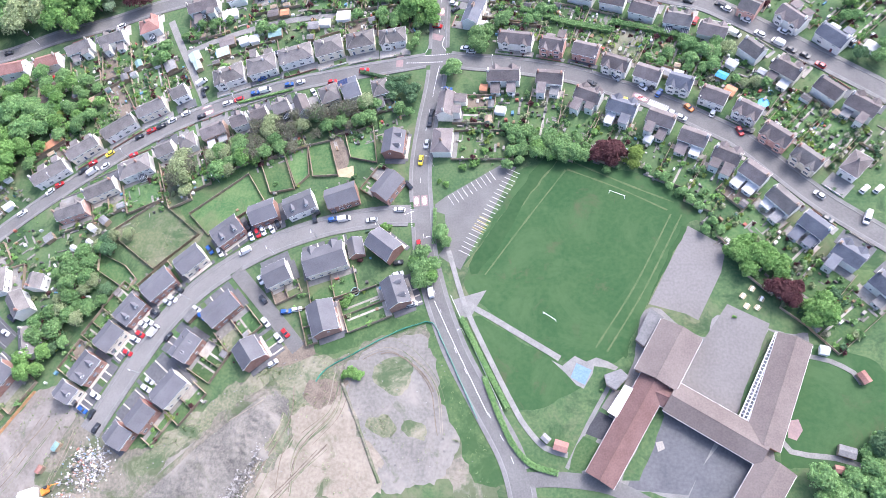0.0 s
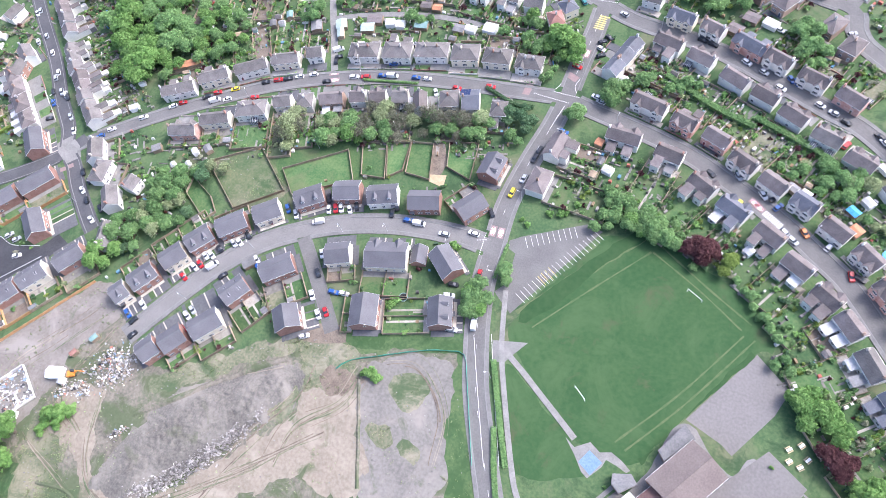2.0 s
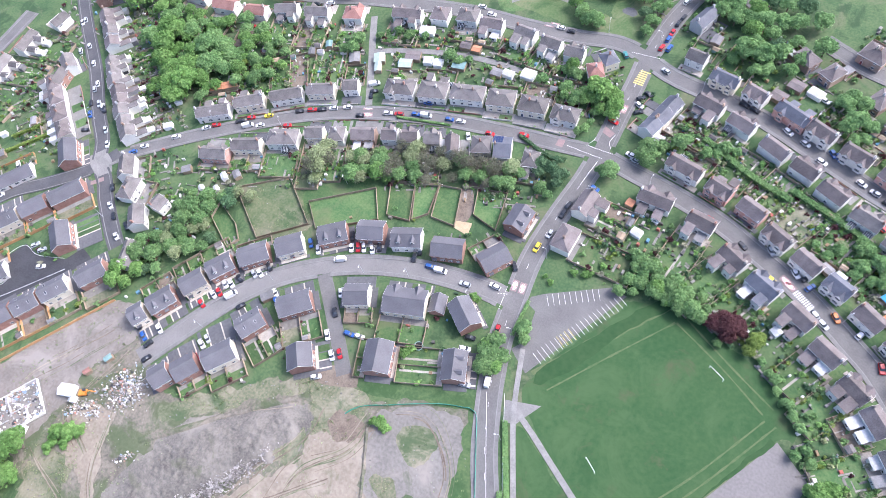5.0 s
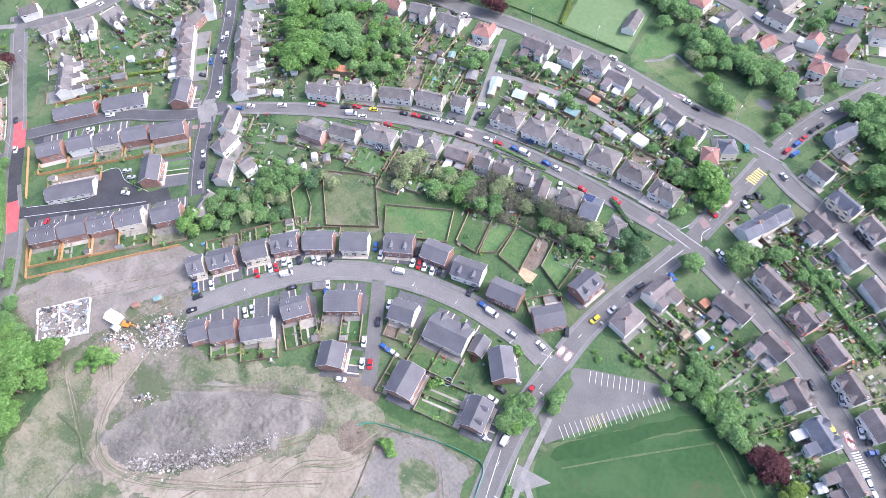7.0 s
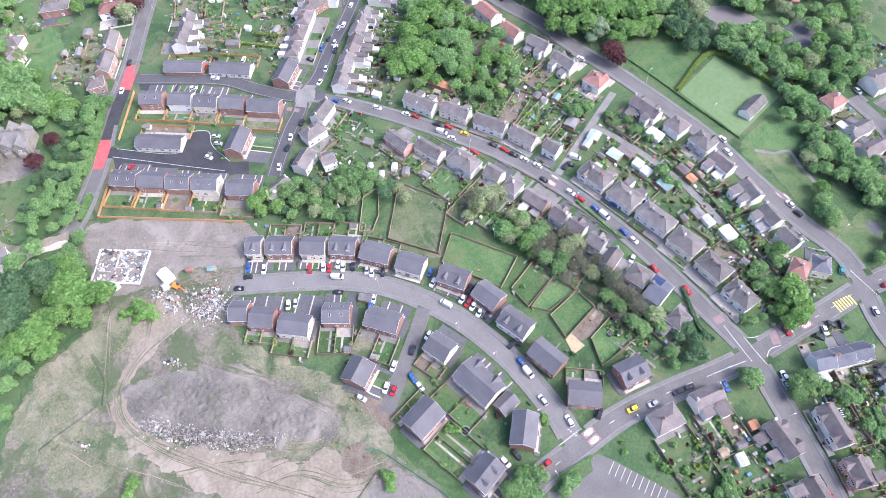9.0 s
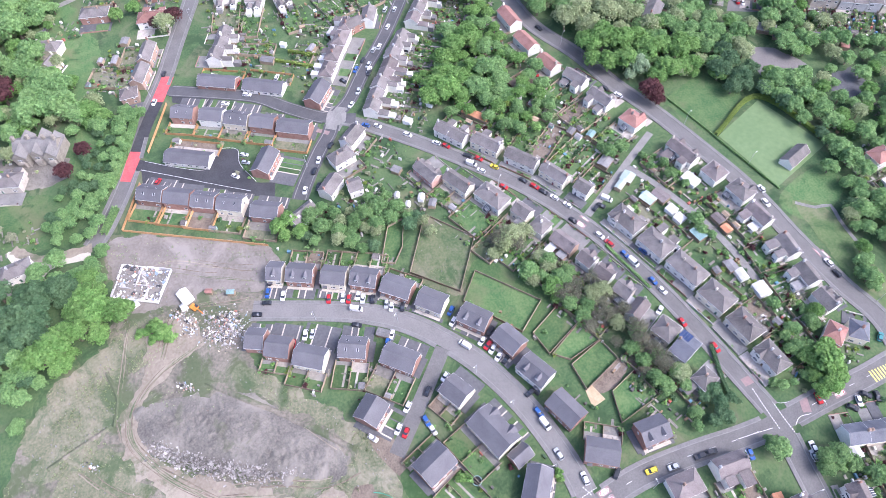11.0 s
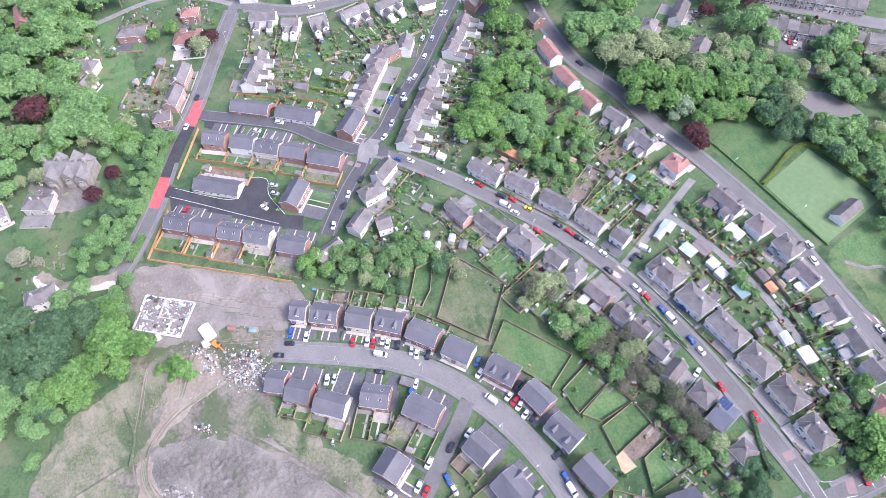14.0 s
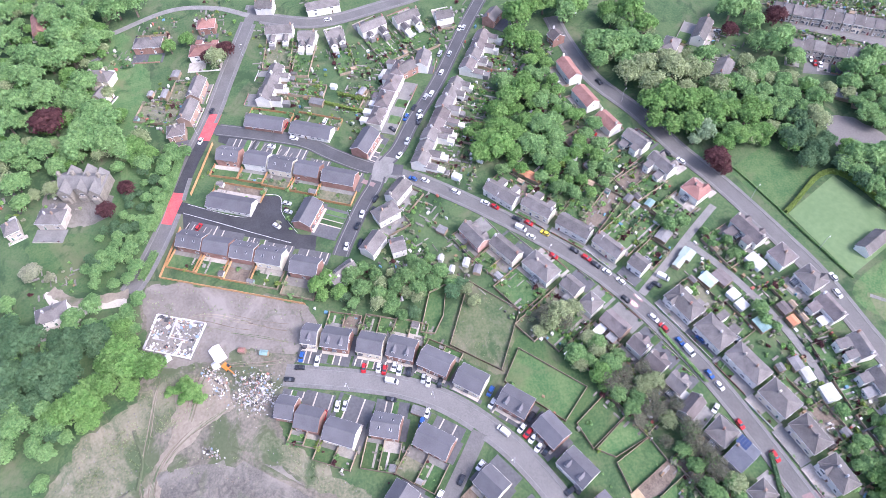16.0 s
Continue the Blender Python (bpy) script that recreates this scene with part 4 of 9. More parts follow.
def lean_to(x, y, turn, w, d):
    """A small glazed conservatory."""
    root = thing("conservatory", "white-framed glazed conservatory behind a house", "conservatory", pose(x, y, 0, 0, 0, turn), "conservatories")
    f = Form()
    f.box(-w / 2, -d / 2, 0, w / 2, d / 2, 0.7)
    part("base_wall", f, RENDER["white"], root)
    f = Form()
    f.box(-w / 2 + 0.05, -d / 2, 0.7, w / 2 - 0.05, d / 2 - 0.05, 2.2)
    a = [(-w / 2, -d / 2, 2.9), (-w / 2, d / 2, 2.25), (w / 2, d / 2, 2.25), (w / 2, -d / 2, 2.9)]
    f.prism(a, [(p, q, z + 0.05) for p, q, z in a])
    part("glazing", f, GLASS, root)
    f = Form()
    for i in range(5):
        q = -w / 2 + (w - 0.08) * i / 4
        f.box(q, d / 2 - 0.06, 0.7, q + 0.08, d / 2 + 0.02, 2.25)
        b = [(q, -d / 2, 2.97), (q + 0.08, -d / 2, 2.97), (q + 0.08, d / 2, 2.32), (q, d / 2, 2.32)]
        f.prism(b, [(p, r, z + 0.05) for p, r, z in b])
    part("frame", f, UPVC, root)


# ---- plants ----
def crown(name, seed, leaves, size, lobes, flat=0.9, spread=0.62):
    """A crown of radius about 1 round the origin: leaf sprays on the skins of many lobes."""
    rng = random.Random(seed)
    f = Form()
    balls = []
    for i in range(lobes):
        a, u = 2.39996 * i + rng.uniform(-0.5, 0.5), (i + rng.random()) / lobes
        r = spread * math.sqrt(u) * rng.uniform(0.85, 1.1)
        h = math.sqrt(max(0.0, 1 - u)) * spread * flat - 0.15
        balls.append((Vector((r * math.cos(a), r * math.sin(a), h + rng.uniform(-0.16, 0.12))), rng.uniform(0.24, 0.42)))
    for _ in range(leaves):
        c, r = rng.choice(balls)
        d = Vector((rng.gauss(0, 1), rng.gauss(0, 1), rng.gauss(0.7, 0.8))).normalized()
        p = c + d * r * rng.uniform(0.72, 1.08)
        n = (d + Vector((rng.gauss(0, 0.5), rng.gauss(0, 0.5), rng.gauss(0.3, 0.5)))).normalized()
        q = n.to_track_quat("Z", "Y")
        w, a = size * rng.uniform(0.6, 1.4), rng.uniform(0, 6.283)
        ring = [q @ Vector((w * k * math.cos(a + t), w * k * math.sin(a + t), 0)) for t, k in ((0, 1.25), (2.0, 1.0), (4.2, 1.1))]
        f.face([p + v for v in ring])
    return f


def trunk(name, seed, limbs=7, thin=1.0):
    rng = random.Random(seed)
    f = Form()
    f.bar((0, 0, -0.1), (0.03, 0.02, 0.55), 0.10 * thin, 0.07 * thin, 8)
    f.bar((0.03, 0.02, 0.55), (0.0, 0.05, 1.5), 0.07 * thin, 0.025 * thin, 6)
    for i in range(limbs):
        a = 6.283 * i / limbs + rng.uniform(-0.4, 0.4)
        z, r = rng.uniform(0.5, 1.1), rng.uniform(0.45, 0.85)
        tip = Vector((r * math.cos(a), r * math.sin(a), z + rng.uniform(0.3, 0.7)))
        f.bar((0.02, 0.02, z), tip, 0.035 * thin, 0.01 * thin, 5)
        for j in range(2):
            b = a + rng.uniform(-0.9, 0.9)
            f.bar(tip * 0.7, tip + Vector((0.25 * math.cos(b), 0.25 * math.sin(b), rng.uniform(0.1, 0.35))), 0.014 * thin, 0.004, 4)
    return f.mesh(name, BARK)


TREE_WORDS = {
    "bright": "broadleaved tree in fresh bright green leaf", "green": "rounded broadleaved tree in mid-green leaf", "dark": "dense dark green evergreen tree",
    "lime": "dense yellow-green leafy garden tree", "olive": "thinly leaved tree in olive bud", "bare": "tall nearly bare tree with thin twigs",
    "copper": "copper beech with dark purple leaves", "silver": "tree with pale silvery leaves", "pale": "pale blossoming tree with thin twigs", "bush": "low rounded green bush",
}
PROTO = {}


def prototype(kind, small):
    key = (kind, small)
    if key not in PROTO:
        out = []
        for i in range(2 if small else 3):
            seed = hash_word(kind) + 17 * i
            if small:
                out.append((crown("foliage", seed, 420, 0.17, 7, 0.8).mesh("foliage", LEAVES[kind]), None))
            elif kind == "bare":
                out.append((crown("crown", seed, 1100, 0.045, 24, 0.9, 0.7).mesh("crown", LEAVES[kind]), trunk("trunk", seed, 14, 1.0)))
            elif kind == "olive":
                out.append((crown("crown", seed, 1500, 0.065, 24, 0.9, 0.68).mesh("crown", LEAVES[kind]), trunk("trunk", seed, 9)))
            else:
                out.append((crown("crown", seed, 1900, 0.085, 26, 0.9, 0.68).mesh("crown", LEAVES[kind]), trunk("trunk", seed)))
        PROTO[key] = out
    return PROTO[key]


def hash_word(word):
    return sum(ord(c) * (i + 3) for i, c in enumerate(word))


PLANTS = []


def plant(kind, x, y, r):
    PLANTS.append((kind, x, y, max(r, 0.7)))


def copse(points, spacing, kinds, r0, r1):
    """Fills a piece of ground with trees, clear of houses and roads."""
    P = np.array(points)
    rng = random.Random(len(PLANTS))
    (x0, y0), (x1, y1) = P.min(0), P.max(0)
    for _ in range(int((x1 - x0) * (y1 - y0) / spacing**2 * 1.6)):
        x, y = rng.uniform(x0, x1), rng.uniform(y0, y1)
        r = rng.uniform(r0, r1)
        if inside(P, x, y) and free(x, y, r * 0.45) and all(math.hypot(x - q, y - w) > min(spacing, (r + z) * 0.62) for _, q, w, z in PLANTS):
            plant(rng.choice(kinds), x, y, r)


def grow():
    """The trees nearest the middle of the place stand singly; those beyond are one wood for each kind of leaf."""
    PLANTS.sort(key=lambda p: math.hypot(p[1] + 110, p[2] - 75))
    far = {}
    singles = 0
    for kind, x, y, r in PLANTS:
        rng = random.Random(int(x * 19 + y * 23 + 5000))
        small = r < 1.7 or kind == "bush"
        shapes = prototype(kind, small)
        foliage, stem = shapes[rng.randrange(len(shapes))]
        wide = Matrix.Diagonal((r * rng.uniform(1.0, 1.15), r * rng.uniform(1.0, 1.15), r * rng.uniform(0.8, 1.0), 1))
        spin = pose(0, 0, 0, 0, 0, rng.uniform(0, 360))
        if small:
            thing("bush", "low leafy green garden bush" if kind != "copper" else "low purple-leaved garden bush", "bush", Matrix.Translation((x, y, 0.55 * r)) @ spin @ wide, "bushes", data=foliage)
            continue
        m = Matrix.Translation((x, y, 0)) @ spin @ wide
        singles += 1
        if singles > 250:
            far.setdefault(kind, []).append((m, foliage, stem))
            continue
        root = thing("tree", TREE_WORDS[kind], "tree", m, "trees")
        part("trunk", stem, None, root)
        top = part("crown", foliage, None, root)
        top.matrix_basis = pose(0, 0, 1.15)
    for kind, group in far.items():
        V, S = [], []
        for m, foliage, stem in group:
            v = np.empty(len(foliage.vertices) * 3, np.float32)
            foliage.vertices.foreach_get("co", v)
            post = [(0.1 * math.cos(a), 0.1 * math.sin(a), -0.1) for a in (0, 2.1, 4.2)]
            trunk_tris = [p for k in range(3) for p in (post[k], post[(k + 1) % 3], (0.03, 0.02, 1.4))]
            v = np.concatenate([v.reshape(-1, 3) + (0, 0, 1.15), np.array(trunk_tris)])
            w = np.array(m)
            V.append(v @ w[:3, :3].T + w[:3, 3])
            S.append(np.r_[np.zeros(len(v) // 3 - 3, np.int32), np.ones(3, np.int32)])
        V, S = np.concatenate(V), np.concatenate(S)
        me = bpy.data.meshes.new("woodland")
        me.vertices.add(len(V))
        me.vertices.foreach_set("co", V.astype(np.float32).ravel())
        me.loops.add(len(V))
        me.loops.foreach_set("vertex_index", np.arange(len(V), dtype=np.int32))
        me.polygons.add(len(V) // 3)
        me.polygons.foreach_set("loop_start", np.arange(0, len(V), 3, dtype=np.int32))
        me.materials.append(LEAVES[kind])
        me.materials.append(BARK)
        me.polygons.foreach_set("material_index", S.astype(np.int32))
        me.update(calc_edges=True)
        me.validate()
        thing("woodland", f"far wood: {TREE_WORDS[kind]}", "trees", kind="stuff", data=me)


def hedge(points, width, high, kind="green"):
    """A clipped hedge: a solid core under a skin of leaves."""
    line = smooth(points, 1.0)
    d, n = sides(line)
    rng = random.Random(int(line[0][0]))
    f = Form()
    for _ in range(int(len(line) * (width + 2 * high) * 12)):
        i = rng.randrange(len(line))
        u = rng.uniform(-1, 1)
        top = rng.random() < width / (width + high)
        off = u * width / 2 if top else math.copysign(width / 2, u)
        z = high * rng.uniform(0.9, 1.1) if top else high * rng.random()
        p = Vector((*(line[i] + n[i] * off + d[i] * rng.uniform(-0.6, 0.6)), z))
        q = Vector((rng.gauss(0, 0.5), rng.gauss(0, 0.5), 1.0)).to_track_quat("Z", "Y")
        a, w = rng.uniform(0, 6.28), rng.uniform(0.18, 0.38)
        f.face([p + q @ Vector((w * math.cos(a + t), w * math.sin(a + t), 0)) for t in (0, 2.1, 4.2)])
    core = strip_form(line, width / 2 - 0.1, 0.0, high * 0.92)
    k = len(f.v)
    f.v += core.v
    f.f += [tuple(k + i for i in q) for q in core.f]
    f.s = [0] * len(f.f)
    thing("hedge", "clipped green hedge along a boundary", "hedge", group="hedges", data=f.mesh("hedge", LEAVES[kind]))


def shrubs():
    """All the small garden shrubs, one mesh for each colour of leaf."""
    groups = {}
    for x, y, r, kind in SHRUBS:
        groups.setdefault(kind, []).append((x, y, r))
    for kind, places in groups.items():
        rng = random.Random(hash_word(kind))
        f = Form()
        forms = [crown("shrub", hash_word(kind) + i, 54, 0.34, 5, 0.8) for i in range(4)]
        for x, y, r in places:
            g = rng.choice(forms)
            n, a = len(f.v), rng.uniform(0, 6.283)
            ca, sa = math.cos(a) * r, math.sin(a) * r
            f.v += [(x + ca * p - sa * q, y + sa * p + ca * q, 0.6 * r + z * r) for p, q, z in g.v]
            f.f += [tuple(n + i for i in face) for face in g.f]
        f.s = [0] * len(f.f)
        thing("garden_shrubs", "scattered low shrubs in gardens and borders", "shrubs", kind="stuff", data=f.mesh("garden_shrubs", LEAVES[kind]))


# ---- vehicles ----
CAR_COLOURS = {
    "white": (0.72, 0.72, 0.72), "silver": (0.42, 0.44, 0.46), "dark": (0.025, 0.027, 0.033), "red": (0.42, 0.02, 0.025), "blue": (0.03, 0.10, 0.32),
    "yellow": (0.70, 0.55, 0.04), "orange": (0.60, 0.19, 0.04), "teal": (0.05, 0.24, 0.24),
}
CAR_PAINT = {k: mat(k + "_car_paint", [0.92 * v for v in c], c, 0.5, 2.0, 0.3, 0.0, rnd=0.08, spec=0.5) for k, c in CAR_COLOURS.items()}
TYRE = Form()
TYRE.bar((0, -0.1, 0), (0, 0.1, 0), 0.31, n=14)
TYRE = TYRE.mesh("wheel", RUBBER)
CARS = {}


def vehicle(col, van, long):
    """Body by cross rings with rounded corners; nose at +x."""
    paint = CAR_PAINT[col]
    root = thing("van" if van else "car", (f"{col} panel van parked on the asphalt" if van else f"{col if col != 'dark' else 'black'} {'estate' if long else 'hatchback'} car parked on the asphalt"), "van" if van else "car", group="vehicles")
    l, w = (2.55, 0.97) if van else (2.2, 0.89) if long else (2.0, 0.87)

    def ring(x0, x1, y, z, c=0.22):
        return [(x0 + c, -y, z), (x1 - c, -y, z), (x1, -y + c * 1.3, z), (x1, y - c * 1.3, z), (x1 - c, y, z), (x0 + c, y, z), (x0, y - c, z), (x0, -y + c, z)]

    f = Form()
    top = 2.1 if van else 1.43
    back, nose = (-l + 0.08, l - 1.15) if van else (-l + 0.12, l - 1.05)
    lower = [ring(-l, l, w, 0.22), ring(-l, l, w, 0.62), ring(-l + 0.06, l - 0.12, w - 0.05, 0.86 if not van else 1.05)]
    if van:
        lower += [ring(-l + 0.06, nose, w - 0.05, 1.07), ring(-l + 0.1, nose - 0.35, w - 0.12, top)]
    f.stack(*lower)
    part("body", f, paint, root)
    if not van:
        f = Form()
        f.prism(ring(back + 0.4, nose - 0.7, w - 0.19, top - 0.06), ring(back + 0.5, nose - 0.82, w - 0.27, top))
        part("roof_panel", f, paint, root)
    f = Form()
    if van:
        f.prism([(nose - 0.36, -w + 0.14, top - 0.12), (nose + 0.02, -w + 0.1, 1.04), (nose + 0.02, w - 0.1, 1.04), (nose - 0.36, w - 0.14, top - 0.12)][::-1], [(nose - 0.33, -w + 0.14, top - 0.1), (nose + 0.4, -w + 0.1, 1.05), (nose + 0.4, w - 0.1, 1.05), (nose - 0.33, w - 0.14, top - 0.1)][::-1])
    else:
        f.prism(ring(back, nose, w - 0.09, 0.84), ring(back + 0.42, nose - 0.72, w - 0.19, top - 0.05))
    part("cabin_glass" if not van else "windscreen", f, GLASS, root)
    for x in (-l + 0.72, l - 0.78):
        for y in (-w + 0.08, w - 0.08):
            put_part("wheel", TYRE, root, x, y, 0.31)
    return root


def park(col, x, y, heading=None, across=False):
    rng = random.Random(int(x * 11 + y * 29))
    van = col.startswith("van")
    col = col[3:] if van else col
    long = not van and rng.random() < 0.35
    if heading is None:
        heading = nearest_road(x, y) + (90 if across else 0)
        heading += 180 * (rng.random() < 0.5)
    if any(math.hypot(x - px, y - py) < 2.2 for px, py in PARKED):
        return
    PARKED.append((x, y))
    m = pose(x, y, 0.22, 0, 0, heading + rng.uniform(-3, 3))
    key = (col, van, long)
    if key in CARS:
        copy_thing(CARS[key], m)
    else:
        CARS[key] = vehicle(col, van, long)
        CARS[key].matrix_basis = m


PARKED = []

# ---- single things ----
def goal(points):
    (x0, y0), (x1, y1) = points
    d = math.hypot(x1 - x0, y1 - y0)
    root = thing("goal", "white-painted steel football goal on the grass", "goal", pose(x0, y0, 0, 0, 0, math.degrees(math.atan2(y1 - y0, x1 - x0))), "football goals")
    for x in (0, d):
        f = Form()
        f.bar((x, 0, 0), (x, 0, 2.2), 0.09)
        part("goalpost", f, UPVC, root)
    f = Form()
    f.bar((0, 0, 2.2), (d, 0, 2.2), 0.09)
    part("crossbar", f, UPVC, root)


def disc(f, rx, ry, z, slot, n=28, hole=0.0):
    for i in range(n):
        a, b = 2 * math.pi * i / n, 2 * math.pi * (i + 1) / n
        p = [(rx * math.cos(a), ry * math.sin(a), z), (rx * math.cos(b), ry * math.sin(b), z)]
        q = [(hole * rx * math.cos(b), hole * ry * math.sin(b), z), (hole * rx * math.cos(a), hole * ry * math.sin(a), z)]
        f.face(p + q if hole else p + q[:1], slot)


ROUNDEL_RED = mat("roundel_red", (0.45, 0.06, 0.07), (0.56, 0.12, 0.12), 1, 4, 0.8, 0.0)


def roundels(points, *more):
    """Oval speed-limit signs painted on a red patch of road."""
    points = points if isinstance(points, list) else [(points, more[0])]
    for x, y in points:
        a = nearest_road(x, y)
        root = thing("speed_roundel", "white oval speed marking painted on red road surface", "road marking", pose(x, y, 0.262, 0, 0, a), "speed roundels")
        f = Form()
        f.box(-2.3, -1.25, -0.05, 2.3, 1.25, 0.0)
        part("red_patch", f, PINK_SURFACE, root)
        f = Form()
        disc(f, 1.9, 0.95, 0.012, 0)
        part("white_oval", f, WHITE_PAINT, root)
        f = Form()
        disc(f, 1.7, 0.82, 0.024, 0, hole=0.8)
        part("red_ring", f, ROUNDEL_RED, root)
        cu = bpy.data.curves.new("numerals", "FONT")
        cu.body, cu.size, cu.align_x, cu.align_y = "20", 1.0, "CENTER", "CENTER"
        cu.materials.append(RUBBER)
        t = new("numerals", cu)
        t.parent = root
        t.matrix_basis = pose(0, 0, 0.036, 0, 0, 90) @ Matrix.Diagonal((0.75, 1.7, 1, 1))


def stripes(points, count, width, material, label):
    (x0, y0), (x1, y1) = points
    a = math.atan2(y1 - y0, x1 - x0)
    d = math.hypot(x1 - x0, y1 - y0)
    root = thing("crossing", label, "crossing", pose(x0, y0, 0.25, 0, 0, math.degrees(a)))
    for i in range(count):
        f = Form()
        x = d * i / count
        f.box(x, -width / 2, 0, x + d / count * 0.5, width / 2, 0.012)
        part("stripe", f, material, root)


def zebra(points):
    stripes(points, 10, 2.6, WHITE_PAINT, "white zebra crossing stripes painted across the road")


def yellow_zebra(points):
    stripes(points, 7, 4.5, YELLOW_PAINT, "yellow box of stripes painted on the road")


def bays(points, depth, side, n, paint=None, wide=0.06):
    """Painted parking bays: one white line between each two."""
    (x0, y0), (x1, y1) = points
    a = math.atan2(y1 - y0, x1 - x0)
    d = math.hypot(x1 - x0, y1 - y0)
    root = thing("parking_bays", "row of painted white parking bay lines", "road marking", pose(x0, y0, 0.24, 0, 0, math.degrees(a)), "parking bays")
    e = depth * side
    for i in range(n + 1):
        f = Form()
        x = d * i / n
        f.box(x - wide, min(0, e), 0, x + wide, max(0, e), 0.012)
        part("bay_line", f, paint or (WHITE_PAINT if wide < 0.1 else PAVING), root)


def red_patch(points, width):
    line = smooth(points, 3.0)
    strip(line, width / 2, 0.0, 0.25, "red_surfacing", RED_SURFACE if width > 4 else PINK_SURFACE, "red anti-skid surfacing laid across the road", "road marking")


def new_shell(points):
    """A house shell going up: white block walls of uneven height with gaps, on a slab strewn with materials."""
    P = [np.array(p) for p in points]
    c = sum(P) / 4
    root = thing("building_shell", "roofless white block shell of a house being built", "building", pose(*c, 0))
    Q = [p - c for p in P]
    f = Form()
    f.prism([(*(q * 1.08), 0.0) for q in Q[::-1]], [(*(q * 1.08), 0.3) for q in Q[::-1]])
    part("floor_slab", f, SLAB, root)
    rng = random.Random(5)
    at = lambda u, v: (Q[0] * (1 - u) + Q[1] * u) * (1 - v) + (Q[3] * (1 - u) + Q[2] * u) * v
    for i in range(4):
        a, b = Q[i], Q[(i + 1) % 4]
        cuts = [0.0, rng.uniform(0.2, 0.3), rng.uniform(0.45, 0.55), rng.uniform(0.7, 0.8), 1.0]
        for k, (u, v) in enumerate(zip(cuts, cuts[1:])):
            f = Form()
            wall_between(f, a + (b - a) * u, a + (b - a) * (v - rng.choice((0.0, 0.04, 0.07))), rng.choice((0.7, 1.0, 1.4, 1.8)), 0.4)
            part("outer_wall", f, RENDER[rng.choice(("white", "white", "grey"))], root)
    for p, q, h in ((at(0.42, 0.03), at(0.42, 0.55), 1.3), (at(0.42, 0.55), at(0.78, 0.55), 0.9), (at(0.7, 0.97), at(0.7, 0.62), 1.5), (at(0.1, 0.68), at(0.33, 0.68), 0.8)):
        f = Form()
        wall_between(f, p, q, h, 0.3)
        part("inner_wall", f, RENDER["grey"], root)
    f = Form()
    for _ in range(420):
        u, v = min(0.95, max(0.05, rng.choice((0.12, 0.5, 0.85)) + rng.gauss(0, 0.12))), min(0.95, max(0.05, rng.choice((0.1, 0.5, 0.9)) + rng.gauss(0, 0.13)))
        p, s, a = at(u, v), rng.choice((0.12, 0.18, 0.25, 0.4, 0.75)) * rng.uniform(0.8, 1.2), rng.choice((0.5, 2.1, rng.uniform(0, 3)))
        b, ca, sa = s * rng.uniform(0.25, 0.9), math.cos(a), math.sin(a)
        ring = [(p[0] + x * ca - y * sa, p[1] + x * sa + y * ca) for x, y in ((-s, -b), (s, -b), (s, b), (-s, b))]
        f.prism([(*r, 0.3) for r in ring], [(*r, 0.35 + rng.uniform(0.05, 0.6)) for r in ring])
    tagged(part("loose_blockwork", f, LITTER, root, "stacks of blocks, boards and bags"), kind="stuff")


def wall_between(f, a, b, h, t):
    d = (b - a) / np.linalg.norm(b - a)
    n = np.array([-d[1], d[0]]) * t / 2
    ring = [a - n - d * t / 2, b - n + d * t / 2, b + n + d * t / 2, a + n - d * t / 2]
    f.prism([(*p, 0.02) for p in ring], [(*p, h) for p in ring])


def rubble(points, width, n, material=None):
    """A long heap of broken lumps."""
    line = smooth(points, 1.0)
    rng = random.Random(n)
    f = Form()
    for _ in range(n):
        p = line[rng.randrange(len(line))]
        x, y = p[0] + rng.gauss(0, width / 3.5), p[1] + rng.gauss(0, width / 3.5)
        rise = max(0.0, 0.9 - math.hypot(x - p[0], y - p[1]) / width * 1.6) if width < 9 else 0.0
        s = rng.choice((0.1, 0.15, 0.2, 0.28, 0.38, 0.6)) * rng.uniform(0.7, 1.2)
        h = s * rng.uniform(0.4, 0.9)
        a = rng.uniform(0, 6.28)
        k = rng.choice((4, 5, 6))
        ca, sa, b = math.cos(a), math.sin(a), rng.uniform(0.35, 0.9)
        rim = [(s * rng.uniform(0.75, 1.1) * math.cos(6.283 * i / k), s * b * math.sin(6.283 * i / k)) for i in range(k)]
        low = [(x + p * ca - q * sa, y + p * sa + q * ca, rise * 0.5) for p, q in rim]
        top = [(x + (q - x) * 0.65 + rng.uniform(-0.1, 0.1), y + (r - y) * 0.65, rise + h * rng.uniform(0.7, 1.2) + 0.15) for q, r, _ in low]
        f.prism(low, top)
    thing("rubble_heap", "heap of broken concrete, bricks and boards on bare ground", "rubble", kind="stuff", data=f.mesh("rubble_heap", material or DEBRIS))


def skip_cabin(x, y):
    root = thing("site_tent", "white sheeted store tent on the building site", "tent", pose(x, y, 0, 0, 0, 20))
    f = Form()
    f.box(-3, -2.2, 0, 3, 2.2, 2.3)
    part("tent_wall", f, UPVC, root)
    f = Form()
    gable_roof(f, 6, 4.4, 2.3, 3.2, 0.1, 0.1, 0.05)
    part("tent_roof", f, UPVC, root)


